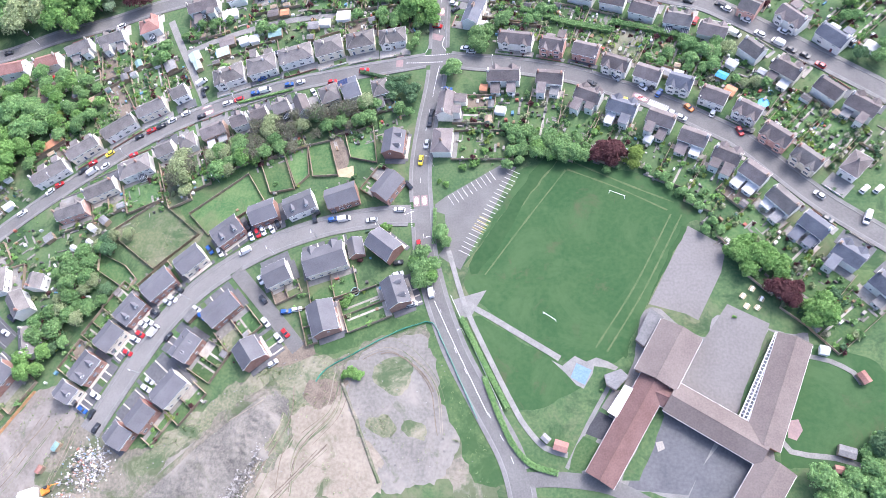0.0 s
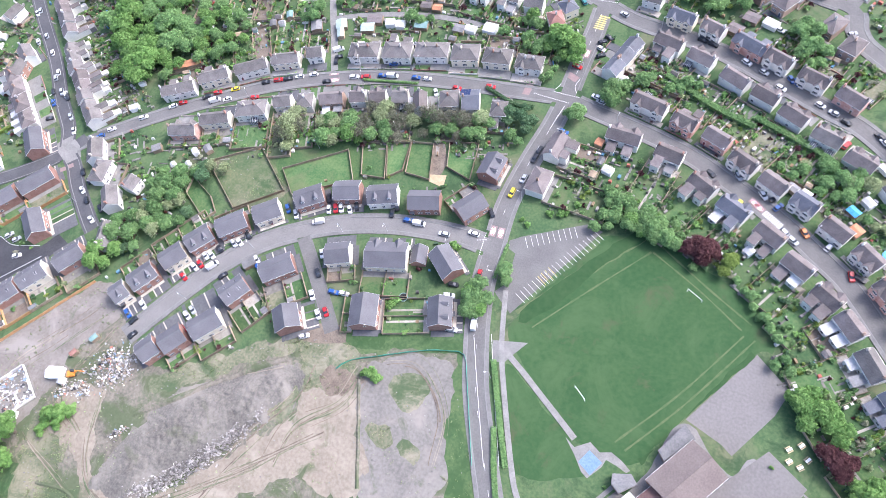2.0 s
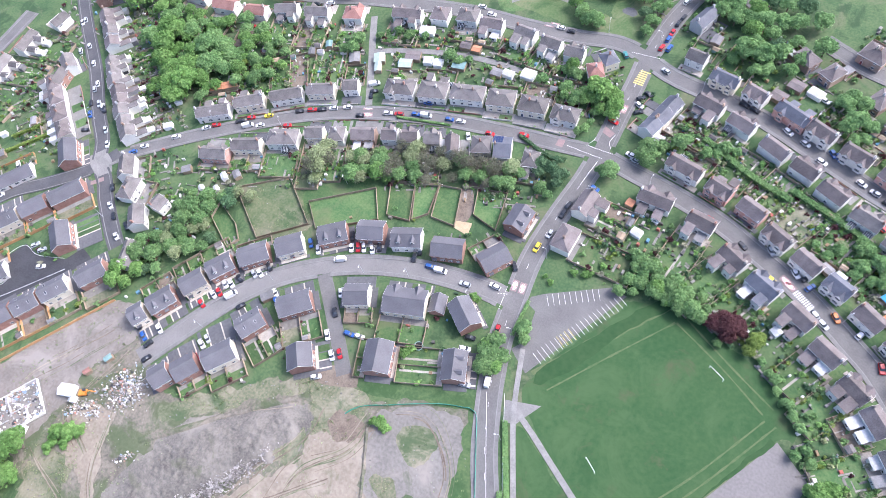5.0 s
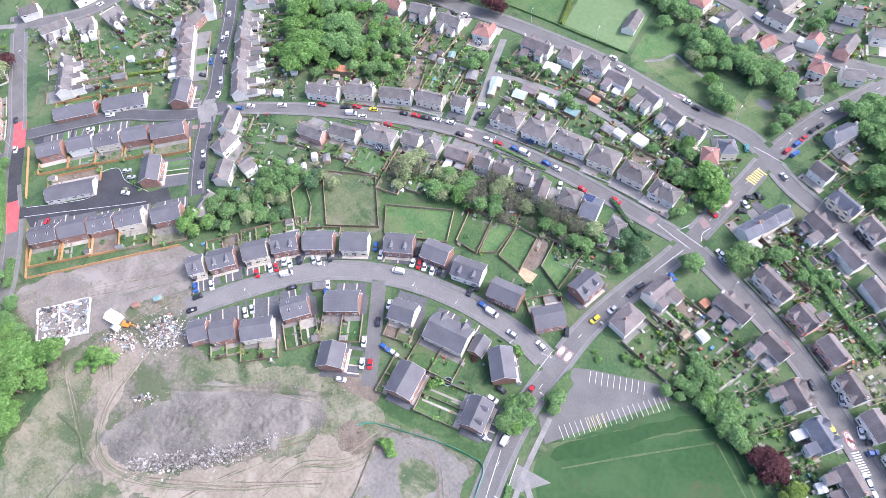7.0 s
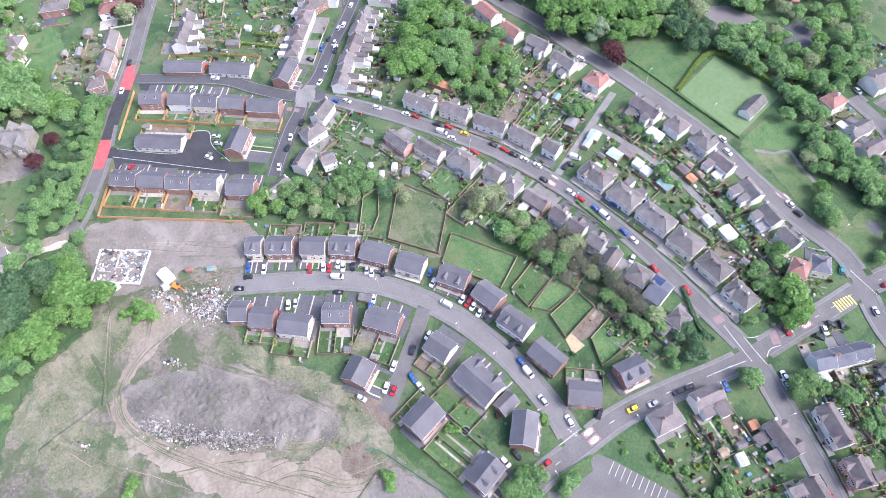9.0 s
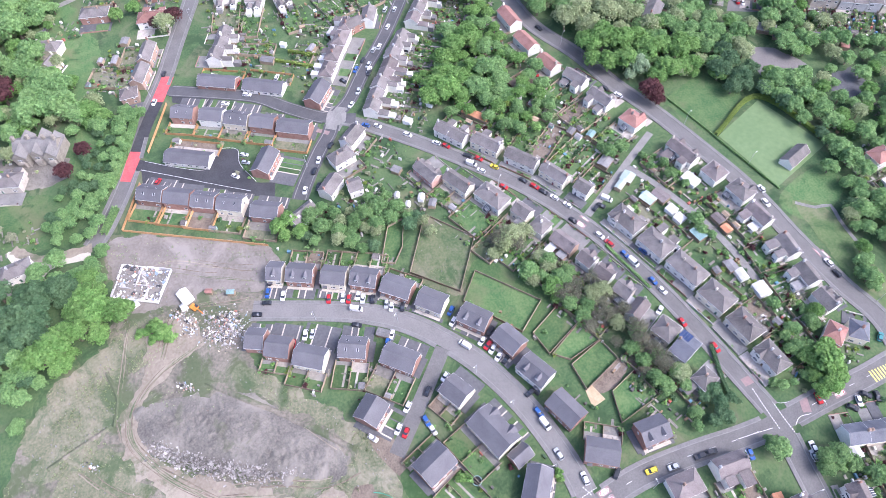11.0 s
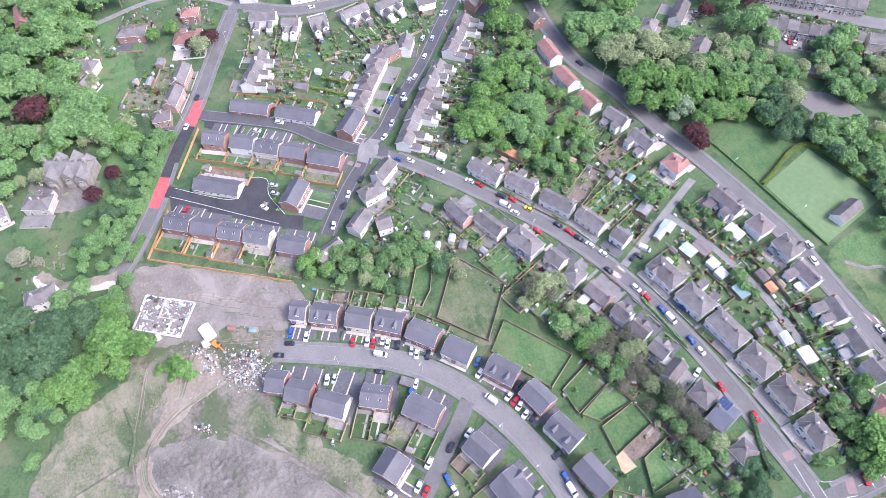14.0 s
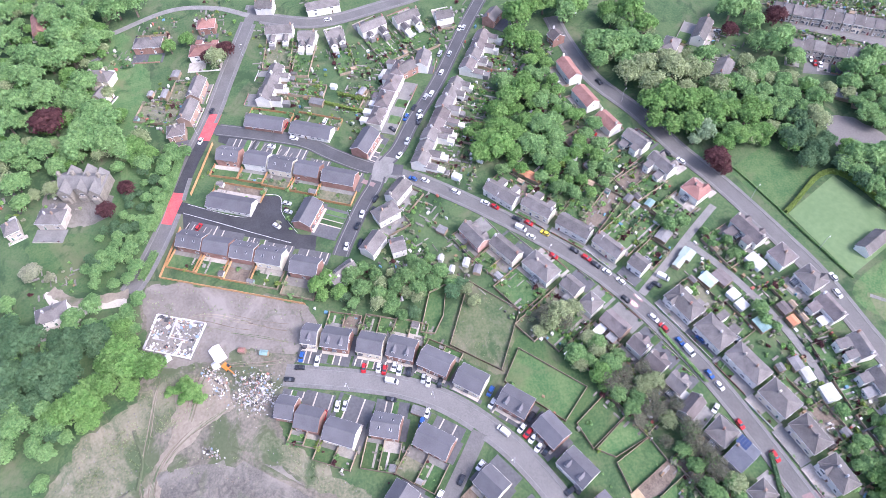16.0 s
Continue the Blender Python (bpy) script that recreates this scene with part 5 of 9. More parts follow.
def digger(x, y):
    root = thing("excavator", "orange tracked excavator standing on bare ground", "excavator", pose(x, y, 0, 0, 0, 35))
    for s in (-1, 1):
        f = Form()
        f.box(-1.5, s * 1.0 - 0.25, 0.05, 1.5, s * 1.0 + 0.25, 0.75, top=0.12)
        part("track", f, RUBBER, root)
    f = Form()
    f.box(-1.7, -1.2, 0.8, 1.2, 1.2, 1.7, top=0.1)
    part("upper_body", f, ORANGE, root)
    f = Form()
    f.box(0.1, 0.2, 1.7, 1.2, 1.15, 2.7, top=0.12)
    part("cab", f, GLASS, root)
    f = Form()
    f.bar((1.0, -0.3, 1.5), (3.6, -0.3, 3.2), 0.28, 0.2)
    f.bar((3.6, -0.3, 3.2), (5.0, -0.3, 1.2), 0.2, 0.15)
    part("boom", f, ORANGE, root)
    f = Form()
    f.box(4.6, -0.8, 0.4, 5.5, 0.2, 1.2, top=0.1)
    part("bucket", f, STEEL, root)


def wing(points, depth, eave, ridge, roof):
    """A long low school block with a shallow pitched roof."""
    (x0, y0), (x1, y1) = points
    L = math.hypot(x1 - x0, y1 - y0)
    root = thing("school_building", f"long single-storey school block with a {'plum' if roof == 'plum' else 'brown'} pitched roof", "school", pose((x0 + x1) / 2, (y0 + y1) / 2, 0, 0, 0, math.degrees(math.atan2(y1 - y0, x1 - x0))), "school blocks")
    f = Form()
    f.gabled(-L / 2, L / 2, -depth / 2, depth / 2, -0.1, eave, ridge)
    part("wall", f, RENDER["brown"], root)
    f = Form()
    gable_roof(f, L, depth, eave, ridge, 0.5, 0.4, 0.2)
    ob = part("roof", f, ROOFS[roof], root)
    f = Form()
    f.bar((-L / 2 - 0.4, 0, ridge + 0.17), (L / 2 + 0.4, 0, ridge + 0.17), 0.13, n=5)
    part("ridge", f, ROOFS[roof], ob)
    k = (ridge - eave) / (depth / 2)
    for s in (-1, 1):
        f = Form()
        f.box(-L / 2 - 0.4, s * (depth / 2 + 0.5) - 0.08, eave - 0.5 * k - 0.1, L / 2 + 0.4, s * (depth / 2 + 0.5) + 0.08, eave - 0.5 * k + 0.16)
        part("gutter", f, UPVC, root)
    for s, turn in ((-1, 0), (1, 180)):
        for i in range(int(L / 3.2)):
            put_part("window", WIN_WIDE, root, -L / 2 + 1.6 + i * 3.2, s * depth / 2, 0.9, turn)
    TAKEN.append(((x0 + x1) / 2, (y0 + y1) / 2, math.atan2(y1 - y0, x1 - x0), L / 2, depth / 2))


def flat(points, high, roof):
    P = [np.array(p) for p in points]
    c = sum(P) / len(P)
    Q = [p - c for p in P]
    area = sum(a[0] * b[1] - a[1] * b[0] for a, b in zip(Q, Q[1:] + Q[:1]))
    Q = Q if area > 0 else Q[::-1]
    root = thing("flat_annexe", "flat-roofed annexe beside the school", "building", pose(*c, 0), "flat annexes")
    f = Form()
    f.prism([(*q, 0) for q in Q], [(*q, high) for q in Q])
    part("wall", f, RENDER["brown"], root)
    f = Form()
    f.prism([(*(q * 1.06), high) for q in Q], [(*(q * 1.06), high + 0.22) for q in Q])
    f.prism([(*(q * 0.97), high + 0.22) for q in Q], [(*(q * 0.96), high + 0.27) for q in Q])
    part("roof", f, UPVC if roof == "white" else ROOFS["felt"], root)


def canopy(points, width):
    """A glazed covered way with white glazing bars."""
    (x0, y0), (x1, y1) = points
    L = math.hypot(x1 - x0, y1 - y0)
    root = thing("covered_way", "long glazed lean-to with white glazing bars", "canopy", pose((x0 + x1) / 2, (y0 + y1) / 2, 0, 0, 0, math.degrees(math.atan2(y1 - y0, x1 - x0))))
    f = Form()
    f.box(-L / 2, -width / 2, 2.5, L / 2, width / 2, 2.58)
    part("roof_glass", f, GLASS, root)
    n = int(L / 1.2)
    for i in range(n + 1):
        x = -L / 2 + L * i / n
        f = Form()
        f.box(x - 0.09, -width / 2, 2.58, x + 0.09, width / 2, 2.7)
        part("glazing_bar", f, UPVC, root)
    for y in (-width / 2, 0, width / 2):
        f = Form()
        f.box(-L / 2, y - 0.12, 2.56, L / 2, y + 0.12, 2.74)
        part("beam", f, UPVC, root)
    for i in range(0, n + 1, 4):
        x = -L / 2 + L * i / n
        for y in (-width / 2 + 0.1, width / 2 - 0.1):
            f = Form()
            f.bar((x, y, 0), (x, y, 2.5), 0.06)
            part("post", f, UPVC, root)


ORANGE_TILES = mat("orange_tiles", (0.4, 0.17, 0.09), (0.52, 0.26, 0.15), 0.4, 3.0, 0.85, 0.2)
PALE_GREEN = mat("pale_green_sheeting", (0.3, 0.37, 0.33), (0.4, 0.47, 0.43), 0.4, 2.0, 0.7, 0.0)


def hut(x, y, w, d, roof, turn=None):
    turn = nearest_road(x, y) if turn is None else turn
    if not free(x, y, 0.3):
        return
    TAKEN.append((x, y, radians(turn), w / 2, d / 2))
    tops = {"red": ROOFS["red"], "felt": ROOFS["felt"], "white": PALE_SHEET, "orange": ORANGE_TILES, "teal": TEAL, "brown": ROOFS["brown"], "blue": BLUE_PLASTIC, "pale": PALE_GREEN}
    shed(x, y, turn, w, d, 2.1, SHEDS[0] if roof != "white" else UPVC, tops[roof])


def net(points):
    """Green site netting on thin posts."""
    line = smooth(points, 2.0)
    root = thing("site_netting", "green plastic safety netting sagging between posts", "fence")
    f = Form()
    for i, (a, b) in enumerate(zip(line, line[1:])):
        h0, h1 = 0.9 + 0.25 * math.sin(i * 1.7), 0.9 + 0.25 * math.sin(i * 1.7 + 1.7)
        n = np.array([-(b - a)[1], (b - a)[0]]) / np.linalg.norm(b - a) * 0.09
        f.prism([(*(a - n), 0.02), (*(b - n), 0.02), (*(b + n), 0.02), (*(a + n), 0.02)], [(*(a - n * 0.4), h0), (*(b - n * 0.4), h1), (*(b + n * 0.4), h1), (*(a + n * 0.4), h0)])
    part("mesh_sheet", f, NETTING, root)
    for p in line[::3]:
        f = Form()
        f.bar((*p, 0), (*p, 1.4), 0.04)
        part("post", f, STEEL, root)


def bench_row(x, y):
    for i, (dx, dy, a) in enumerate(((-3, 1, 50), (0, 3.5, 55), (2.5, 0, 60), (1.0, -3.0, 48), (-2.2, -2.5, 52))):
        root = thing("picnic_bench", "pale picnic bench on the school grass", "bench", pose(x + dx, y + dy, 0, 0, 0, a), "picnic benches")
        f = Form()
        f.box(-0.9, -0.4, 0.7, 0.9, 0.4, 0.76)
        part("table_top", f, UPVC, root)
        for s in (-1, 1):
            f = Form()
            f.box(-0.9, s * 0.75 - 0.15, 0.42, 0.9, s * 0.75 + 0.15, 0.47)
            part("seat", f, TIMBER, root)
            f = Form()
            f.bar((s * 0.6, -0.7, 0), (s * 0.6, 0.7, 0.72), 0.05)
            f.bar((s * 0.6, 0.7, 0), (s * 0.6, -0.7, 0.72), 0.05)
            part("leg", f, TIMBER, root)


def pool(x, y, r):
    root = thing("trampoline", "round garden trampoline with a blue padded rim", "trampoline", pose(x, y, 0))
    f = Form()
    disc(f, r, r, 0.85, 0)
    part("jumping_mat", f, RUBBER if r < 1.7 else BLUE_PLASTIC, root)
    f = Form()
    k = 24
    for i in range(k):
        a, b = 6.2832 * i / k, 6.2832 * (i + 1) / k
        f.bar((r * math.cos(a), r * math.sin(a), 0.88), (r * math.cos(b), r * math.sin(b), 0.88), 0.16, n=6)
    part("padded_rim", f, BLUE_PLASTIC if r > 1.7 else TEAL, root)
    for i in range(4):
        a = 0.7 + 6.2832 * i / 4
        f = Form()
        f.bar((r * math.cos(a), r * math.sin(a), 0), (r * math.cos(a), r * math.sin(a), 0.9), 0.05)
        part("leg", f, STEEL, root)


def pavilion(points):
    (x0, y0), (x1, y1) = points
    house("bung", (x0 + x1) / 2, (y0 + y1) / 2, math.degrees(math.atan2(y1 - y0, x1 - x0)), 13, 6, wall="white", roof="slate", plot=False)


def lamps(points):
    for x, y in points:
        a = nearest_road(x, y)
        root = thing("street_lamp", "slim grey steel street lamp beside the road", "street lamp", pose(x, y, 0, 0, 0, a + 90), "street lamps")
        f = Form()
        f.bar((0, 0, 0), (0, 0, 7.5), 0.09, 0.055, 8)
        part("column", f, STEEL, root)
        f = Form()
        f.bar((0, 0, 7.5), (1.1, 0, 7.8), 0.05, n=6)
        part("arm", f, STEEL, root)
        f = Form()
        f.box(1.0, -0.14, 7.72, 1.7, 0.14, 7.86, top=0.04)
        part("lantern", f, UPVC, root)




def paint_line(points, width=0.15):
    """A painted line along the road."""
    f = strip_form(smooth(points, 1.0), width / 2, 0.2, 0.262)
    thing("road_line", "worn white line painted on the asphalt", "road marking", group="road lines", data=f.mesh("road_line", WHITE_PAINT))


def give_way(points):
    """A double row of short dashes across a side road's mouth."""
    line = smooth(points, 0.45)
    d, n = sides(line)
    root = thing("give_way_line", "dashed white give-way line at a junction", "road marking", group="give-way lines")
    for i in range(0, len(line) - 1, 2):
        f = Form()
        a, b, w = line[i], line[i + 1], n[i] * 0.13
        f.prism([(*(a - w), 0.2), (*(b - w), 0.2), (*(b + w), 0.2), (*(a + w), 0.2)], [(*(a - w), 0.262), (*(b - w), 0.262), (*(b + w), 0.262), (*(a + w), 0.262)])
        part("dash", f, WHITE_PAINT, root)


def mound(points, high, material, label):
    """Heaped ground: a field of lumps that runs out to nothing at its edge."""
    P = smooth(points, 1.5, True)
    (x0, y0), (x1, y1) = P.min(0), P.max(0)
    step = 0.6
    nx, ny = int((x1 - x0) / step) + 1, int((y1 - y0) / step) + 1
    f, ids = Form(), {}
    for i in range(nx):
        for j in range(ny):
            x, y = x0 + i * step, y0 + j * step
            if not inside(P, x, y):
                continue
            edge = min(1.0, np.min(np.hypot(P[:, 0] - x, P[:, 1] - y)) / 4.0)
            v = Vector((x * 0.09, y * 0.09, 0.0))
            h = 0.5 + 0.5 * noise.noise(v) + 0.35 * abs(noise.noise(v * 3.1)) + 0.4 * noise.noise(v * 8.0) + 0.34 * noise.noise(Vector((v.x * 12, v.y * 26, 2.0)))
            ids[i, j] = len(f.v)
            f.v.append((x, y, 0.05 + max(0.0, h) * high * edge))
    for i, j in ids:
        q = [(i, j), (i + 1, j), (i + 1, j + 1), (i, j + 1)]
        if all(k in ids for k in q):
            f.f.append(tuple(ids[k] for k in q))
    f.s = [0] * len(f.f)
    me = f.mesh("spoil_heap", material)
    me.polygons.foreach_set("use_smooth", [True] * len(f.f))
    thing("spoil_heap", label, "ground", kind="structure", data=me)


def berm(points, width, high, material):
    """A long low bank with a crumbled crest."""
    line = smooth(points, 1.0)
    d, n = sides(line)
    f = Form()
    k = len(line)
    for u, h in ((-0.5, 0.0), (-0.2, 0.75), (0.05, 1.0), (0.3, 0.6), (0.5, 0.0)):
        for p, q in zip(line, n):
            w = noise.noise(Vector((p[0] * 0.5, p[1] * 0.5, u * 5)))
            c = p + q * width * (u + 0.12 * w)
            f.v.append((*c, 0.03 + max(0, h * high * (1 + 0.5 * w))))
    for a in range(4):
        f.f += [(a * k + i, a * k + i + 1, (a + 1) * k + i + 1, (a + 1) * k + i) for i in range(k - 1)]
    f.s = [0] * len(f.f)
    thing("earth_bank", "long low bank of loose soil on the site", "ground", kind="structure", data=f.mesh("earth_bank", material))


def ruts(points, n, spread):
    """Wheel ruts and scrapes that wander along a track."""
    line = smooth(points, 1.2)
    side = sides(line)[1]
    rng = random.Random(len(line) + n)
    f = Form()
    z = lift(0.002)
    for i in range(n):
        off, ph, w = rng.uniform(-spread, spread), rng.uniform(0, 50), rng.uniform(0.12, 0.42)
        a = rng.randrange(0, max(1, len(line) // 2))
        b = min(len(line), a + rng.randrange(len(line) // 4, len(line)))
        run = [p + q * (off + 1.6 * noise.noise(Vector((k * 0.06, ph, 0.0)))) for k, (p, q) in enumerate(zip(line, side))][a:b]
        if len(run) < 4:
            continue
        n2 = sides(np.array(run))[1]
        e = [p + q * w * (0.35 + 0.9 * abs(noise.noise(Vector((k * 0.21, ph, 5.0))))) for k, (p, q) in enumerate(zip(run, n2))]
        g = [p - q * w * (0.35 + 0.9 * abs(noise.noise(Vector((k * 0.23, ph, 9.0))))) for k, (p, q) in enumerate(zip(run, n2))]
        for k in range(len(run) - 1):
            f.face([(*g[k], 0.24 + z * 0.05 + i * 0.002), (*g[k + 1], 0.24 + z * 0.05 + i * 0.002), (*e[k + 1], 0.24 + z * 0.05 + i * 0.002), (*e[k], 0.24 + z * 0.05 + i * 0.002)], i % 3)
    thing("wheel_ruts", "wandering wheel ruts and scrapes in bare ground", "ruts", kind="stuff", data=f.mesh("wheel_ruts", EARTH, SAND, ROUGH))


def fenced(points, material=None):
    """A fenced piece of garden."""
    patch("lawn", points, material or LAWN)
    for a, b in zip(points, points[1:] + points[:1]):
        fence_later(a, b, 1.5, FENCE)
    LAID.append(np.array(points))


def tufts():
    """Weeds and stones strewn over the rough ground."""
    rng = random.Random(9)
    green, stone = Form(), Form()
    zones = [P for n, P in KEEP if n in ("building_site", "site_weeds", "long_plot", "slab_weeds")]
    for P in zones:
        (x0, y0), (x1, y1) = P.min(0), P.max(0)
        for _ in range(int(min(6000, (x1 - x0) * (y1 - y0) * 0.5))):
            x, y = rng.uniform(x0, x1), rng.uniform(y0, y1)
            w = noise.noise(Vector((x * 0.07, y * 0.07, 4.0)))
            if not inside(P, x, y) or not off_road(x, y):
                continue
            if w + rng.uniform(-0.35, 0.35) > 0.12:
                r = rng.uniform(0.15, 0.5)
                for _ in range(4):
                    a, b = rng.uniform(0, 6.28), rng.uniform(0.3, 1.0)
                    green.face([(x + r * math.cos(a), y + r * math.sin(a), 0.12), (x + r * math.cos(a + 1.3), y + r * math.sin(a + 1.3), 0.14), (x + r * 1.3 * b * math.cos(a + 0.6), y + r * 1.3 * b * math.sin(a + 0.6), 0.2 + r * 0.9)])
            elif rng.random() < 0.12:
                s = rng.uniform(0.1, 0.32)
                stone.box(x - s, y - s * 0.7, 0.0, x + s, y + s * 0.7, 0.18 + s, top=s * 0.4)
    thing("weeds", "tufts of weeds strewn over rough ground", "weeds", kind="stuff", data=green.mesh("weeds", LEAVES["olive"]))
    thing("loose_stones", "loose stones strewn over bare ground", "stones", kind="stuff", data=stone.mesh("loose_stones", STONES))


# ---- the place: ground ----
f = Form()
N = 48
for i in range(N):
    a, b = 6.2831853 * i / N, 6.2831853 * (i + 1) / N
    for r0, r1 in ((0, 400), (400, 900), (900, 2600)):
        q = [(r1 * math.cos(a), r1 * math.sin(a), 0), (r1 * math.cos(b), r1 * math.sin(b), 0)]
        p = [(r0 * math.cos(b), r0 * math.sin(b), 0), (r0 * math.cos(a), r0 * math.sin(a), 0)]
        f.face(q + p if r0 else q + p[:1])
ground = thing("ground", "grassy ground under the whole neighbourhood", "ground", pose(-110, 80, 0), kind="structure", data=f.mesh("ground", GRASS))


# ---- roads ----
road("main_road", [(-14.0, -5.5), (-15.2, 7.2), (-19.4, 19.6), (-28.8, 35.2), (-38.7, 52.0), (-45.8, 68.1), (-49.2, 77.7), (-52.7, 89.9), (-55.2, 105.7), (-57.4, 123.9), (-56.6, 144.4), (-54.7, 163.4), (-54.3, 177.8), (-55.0, 196.7), (-55.4, 215.4), (-56.4, 231.1), (-55.9, 239.3), (-53.5, 263.8), (-44.5, 299.4), (-34.1, 341.5)], 6.2, ASPHALT, pave=1.4, marks=True)
road("estate_road", [(-57.3, 104.2), (-66.1, 104.5), (-79.6, 103.0), (-95.1, 99.7), (-112.1, 93.4), (-126.1, 85.6), (-140.6, 74.2), (-151.2, 60.8), (-159.6, 44.9), (-166.5, 29.6), (-170.9, 19.5)], 5.8, ASPHALT_LIGHT, pave=1.6)
road("middle_street", [(-254.9, 81.0), (-249.8, 88.4), (-235.9, 101.5), (-221.6, 114.0), (-200.3, 130.6), (-182.8, 142.9), (-164.2, 153.0), (-142.2, 161.5), (-117.2, 168.3), (-92.3, 172.6), (-72.9, 175.2), (-54.3, 177.8)], 5.4, ASPHALT, pave=1.2)
road("east_street", [(-54.3, 177.8), (-41.5, 175.2), (-22.3, 171.8), (-1.5, 166.6), (16.8, 158.8), (33.9, 150.6), (50.5, 140.0), (62.3, 131.2), (81.5, 110.3), (93.8, 99.4), (112.6, 84.3)], 6.0, ASPHALT, pave=1.3)
road("park_street", [(-326.0, 194.1), (-304.5, 192.9), (-274.5, 194.8), (-245.9, 204.7), (-219.1, 210.7), (-197.2, 217.7), (-166.7, 224.9), (-140.8, 229.6), (-113.3, 230.9), (-89.3, 233.1), (-68.1, 236.0), (-42.5, 226.7), (-17.7, 222.7), (1.5, 217.8), (22.4, 209.7), (39.7, 202.8), (57.8, 194.5), (99.8, 160.4), (115.8, 146.6), (137.9, 127.2)], 6.1, ASPHALT, pave=1.4)
road("terrace_street", [(-367.2, 174.6), (-348.3, 158.7), (-330.3, 144.3), (-301.0, 122.1), (-279.1, 102.5), (-264.5, 90.9), (-256.6, 80.9), (-247.3, 75.1), (-238.2, 67.1), (-222.1, 55.6), (-215.8, 51.7)], 5.2, ASPHALT_NEW, pave=1.1)
road("red_street", [(-396.9, 43.8), (-383.3, 38.4), (-342.4, 20.3), (-318.4, 10.0), (-287.7, -5.8), (-259.1, -16.9), (-237.1, -28.8), (-228.0, -35.7)], 5.8, ASPHALT)
road("west_lane", [(-389.1, 39.3), (-403.0, 22.0), (-410.4, -2.8), (-402.2, -34.8)], 3.5, CONCRETE, pave=0)
road("north_road", [(-388.2, 39.2), (-369.0, 73.9), (-369.1, 112.7), (-371.6, 139.9)], 6.2, ASPHALT)
road("new_road", [(-308.9, 9.4), (-295.5, 33.2), (-284.6, 50.2), (-271.4, 61.9), (-257.9, 76.0), (-251.6, 89.5)], 6.0, ASPHALT_NEW, pave=0.7)
road("close_road", [(-266.5, -11.7), (-255.5, 2.6), (-243.1, 18.3), (-231.5, 33.8), (-226.5, 42.7)], 6.0, ASPHALT_DARK, pave=0)
road("estate_close", [(-126.4, 81.8), (-118.7, 74.5), (-110.5, 66.5), (-102.5, 58.5), (-96.1, 51.9)], 5.6, ASPHALT, pave=0)
road("back_lane", [(-157.4, 160.6), (-167.8, 178.4), (-177.3, 194.0), (-186.0, 209.0)], 3.2, CONCRETE, pave=0)
road("rear_lane", [(-173.2, 189.2), (-158.1, 195.9), (-137.2, 202.1), (-118.1, 204.8), (-101.4, 204.9)], 3.0, CONCRETE, pave=0)
road("hill_road", [(-131.2, 301.1), (-118.1, 300.7), (-104.2, 298.3), (-82.9, 297.2), (-62.2, 299.3), (-40.9, 307.3)], 5.6, ASPHALT)
road("school_drive", [(-15.3, 12.2), (-2.3, 13.0), (11.2, 11.8), (22.6, 7.2)], 4.6, ASPHALT, pave=0)
road("crescent", [(5.7, 268.5), (16.8, 263.4), (26.3, 259.5), (36.2, 257.1), (40.3, 253.9), (42.0, 245.7), (45.6, 239.2), (50.9, 234.9), (57.8, 229.8)], 5.6, ASPHALT)
road("crescent_arm", [(37.3, 256.8), (40.0, 264.7), (44.7, 273.6), (47.5, 281.0)], 5.6, ASPHALT)
road("gravel_drive", [(-228.0, -35.7), (-229.1, -46.7), (-231.7, -58.1), (-240.7, -67.2)], 4.0, SAND, pave=0)
road("sand_track", [(-166.7, -1.1), (-160.8, -17.6), (-148.7, -30.2), (-134.0, -31.3), (-112.6, -15.5), (-91.2, 7.8), (-72.5, 28.6)], 5.0, SAND, pave=0)
road("school_path", [(-34.2, 68.6), (-27.5, 65.0), (-21.3, 61.3), (-11.1, 55.3), (-3.9, 51.0)], 2.0, CONCRETE, pave=0)
road("lawn_path", [(63.4, 41.4), (63.4, 34.6), (60.8, 28.7), (63.7, 24.8), (68.2, 24.0), (75.8, 23.5), (84.4, 21.1)], 1.6, CONCRETE, pave=0)
road("verge_path", [(-44.0, 90.0), (-38.7, 74.3), (-35.0, 65.3), (-25.7, 47.4), (-19.1, 35.4), (-14.8, 28.6), (-8.4, 22.2), (-1.4, 20.4)], 1.8, CONCRETE, pave=0)
road("garden_path", [(71.4, 54.0), (78.4, 52.4), (84.3, 49.1), (86.1, 45.7)], 1.5, CONCRETE, pave=0)
road("park_path", [(-127.7, 242.2), (-122.3, 248.3), (-120.6, 254.5), (-113.6, 253.0), (-103.2, 251.9), (-94.3, 252.1)], 1.5, CONCRETE, pave=0)
road("far_lane", [(-275.8, 306.9), (-261.9, 323.8), (-241.0, 347.5), (-226.2, 368.0)], 6, ASPHALT_LIGHT)
road("plot_path", [(-170.1, 72.6), (-176.9, 76.9), (-185.3, 83.4)], 1.0, CONCRETE, pave=0)
road("plot_path", [(-168.2, 76.6), (-178.5, 83.6), (-186.6, 89.1)], 1.0, CONCRETE, pave=0)
road("red_street_dark", [(-302.8, 4.0), (-290.2, -2.8), (-274.1, -10.2)], 5.9, ASPHALT_DARK, pave=0)
road("chapel_road", [(-120.0, 306.7), (-121.5, 324.1), (-122.7, 344.0), (-123.8, 374.1)], 5.4, ASPHALT)

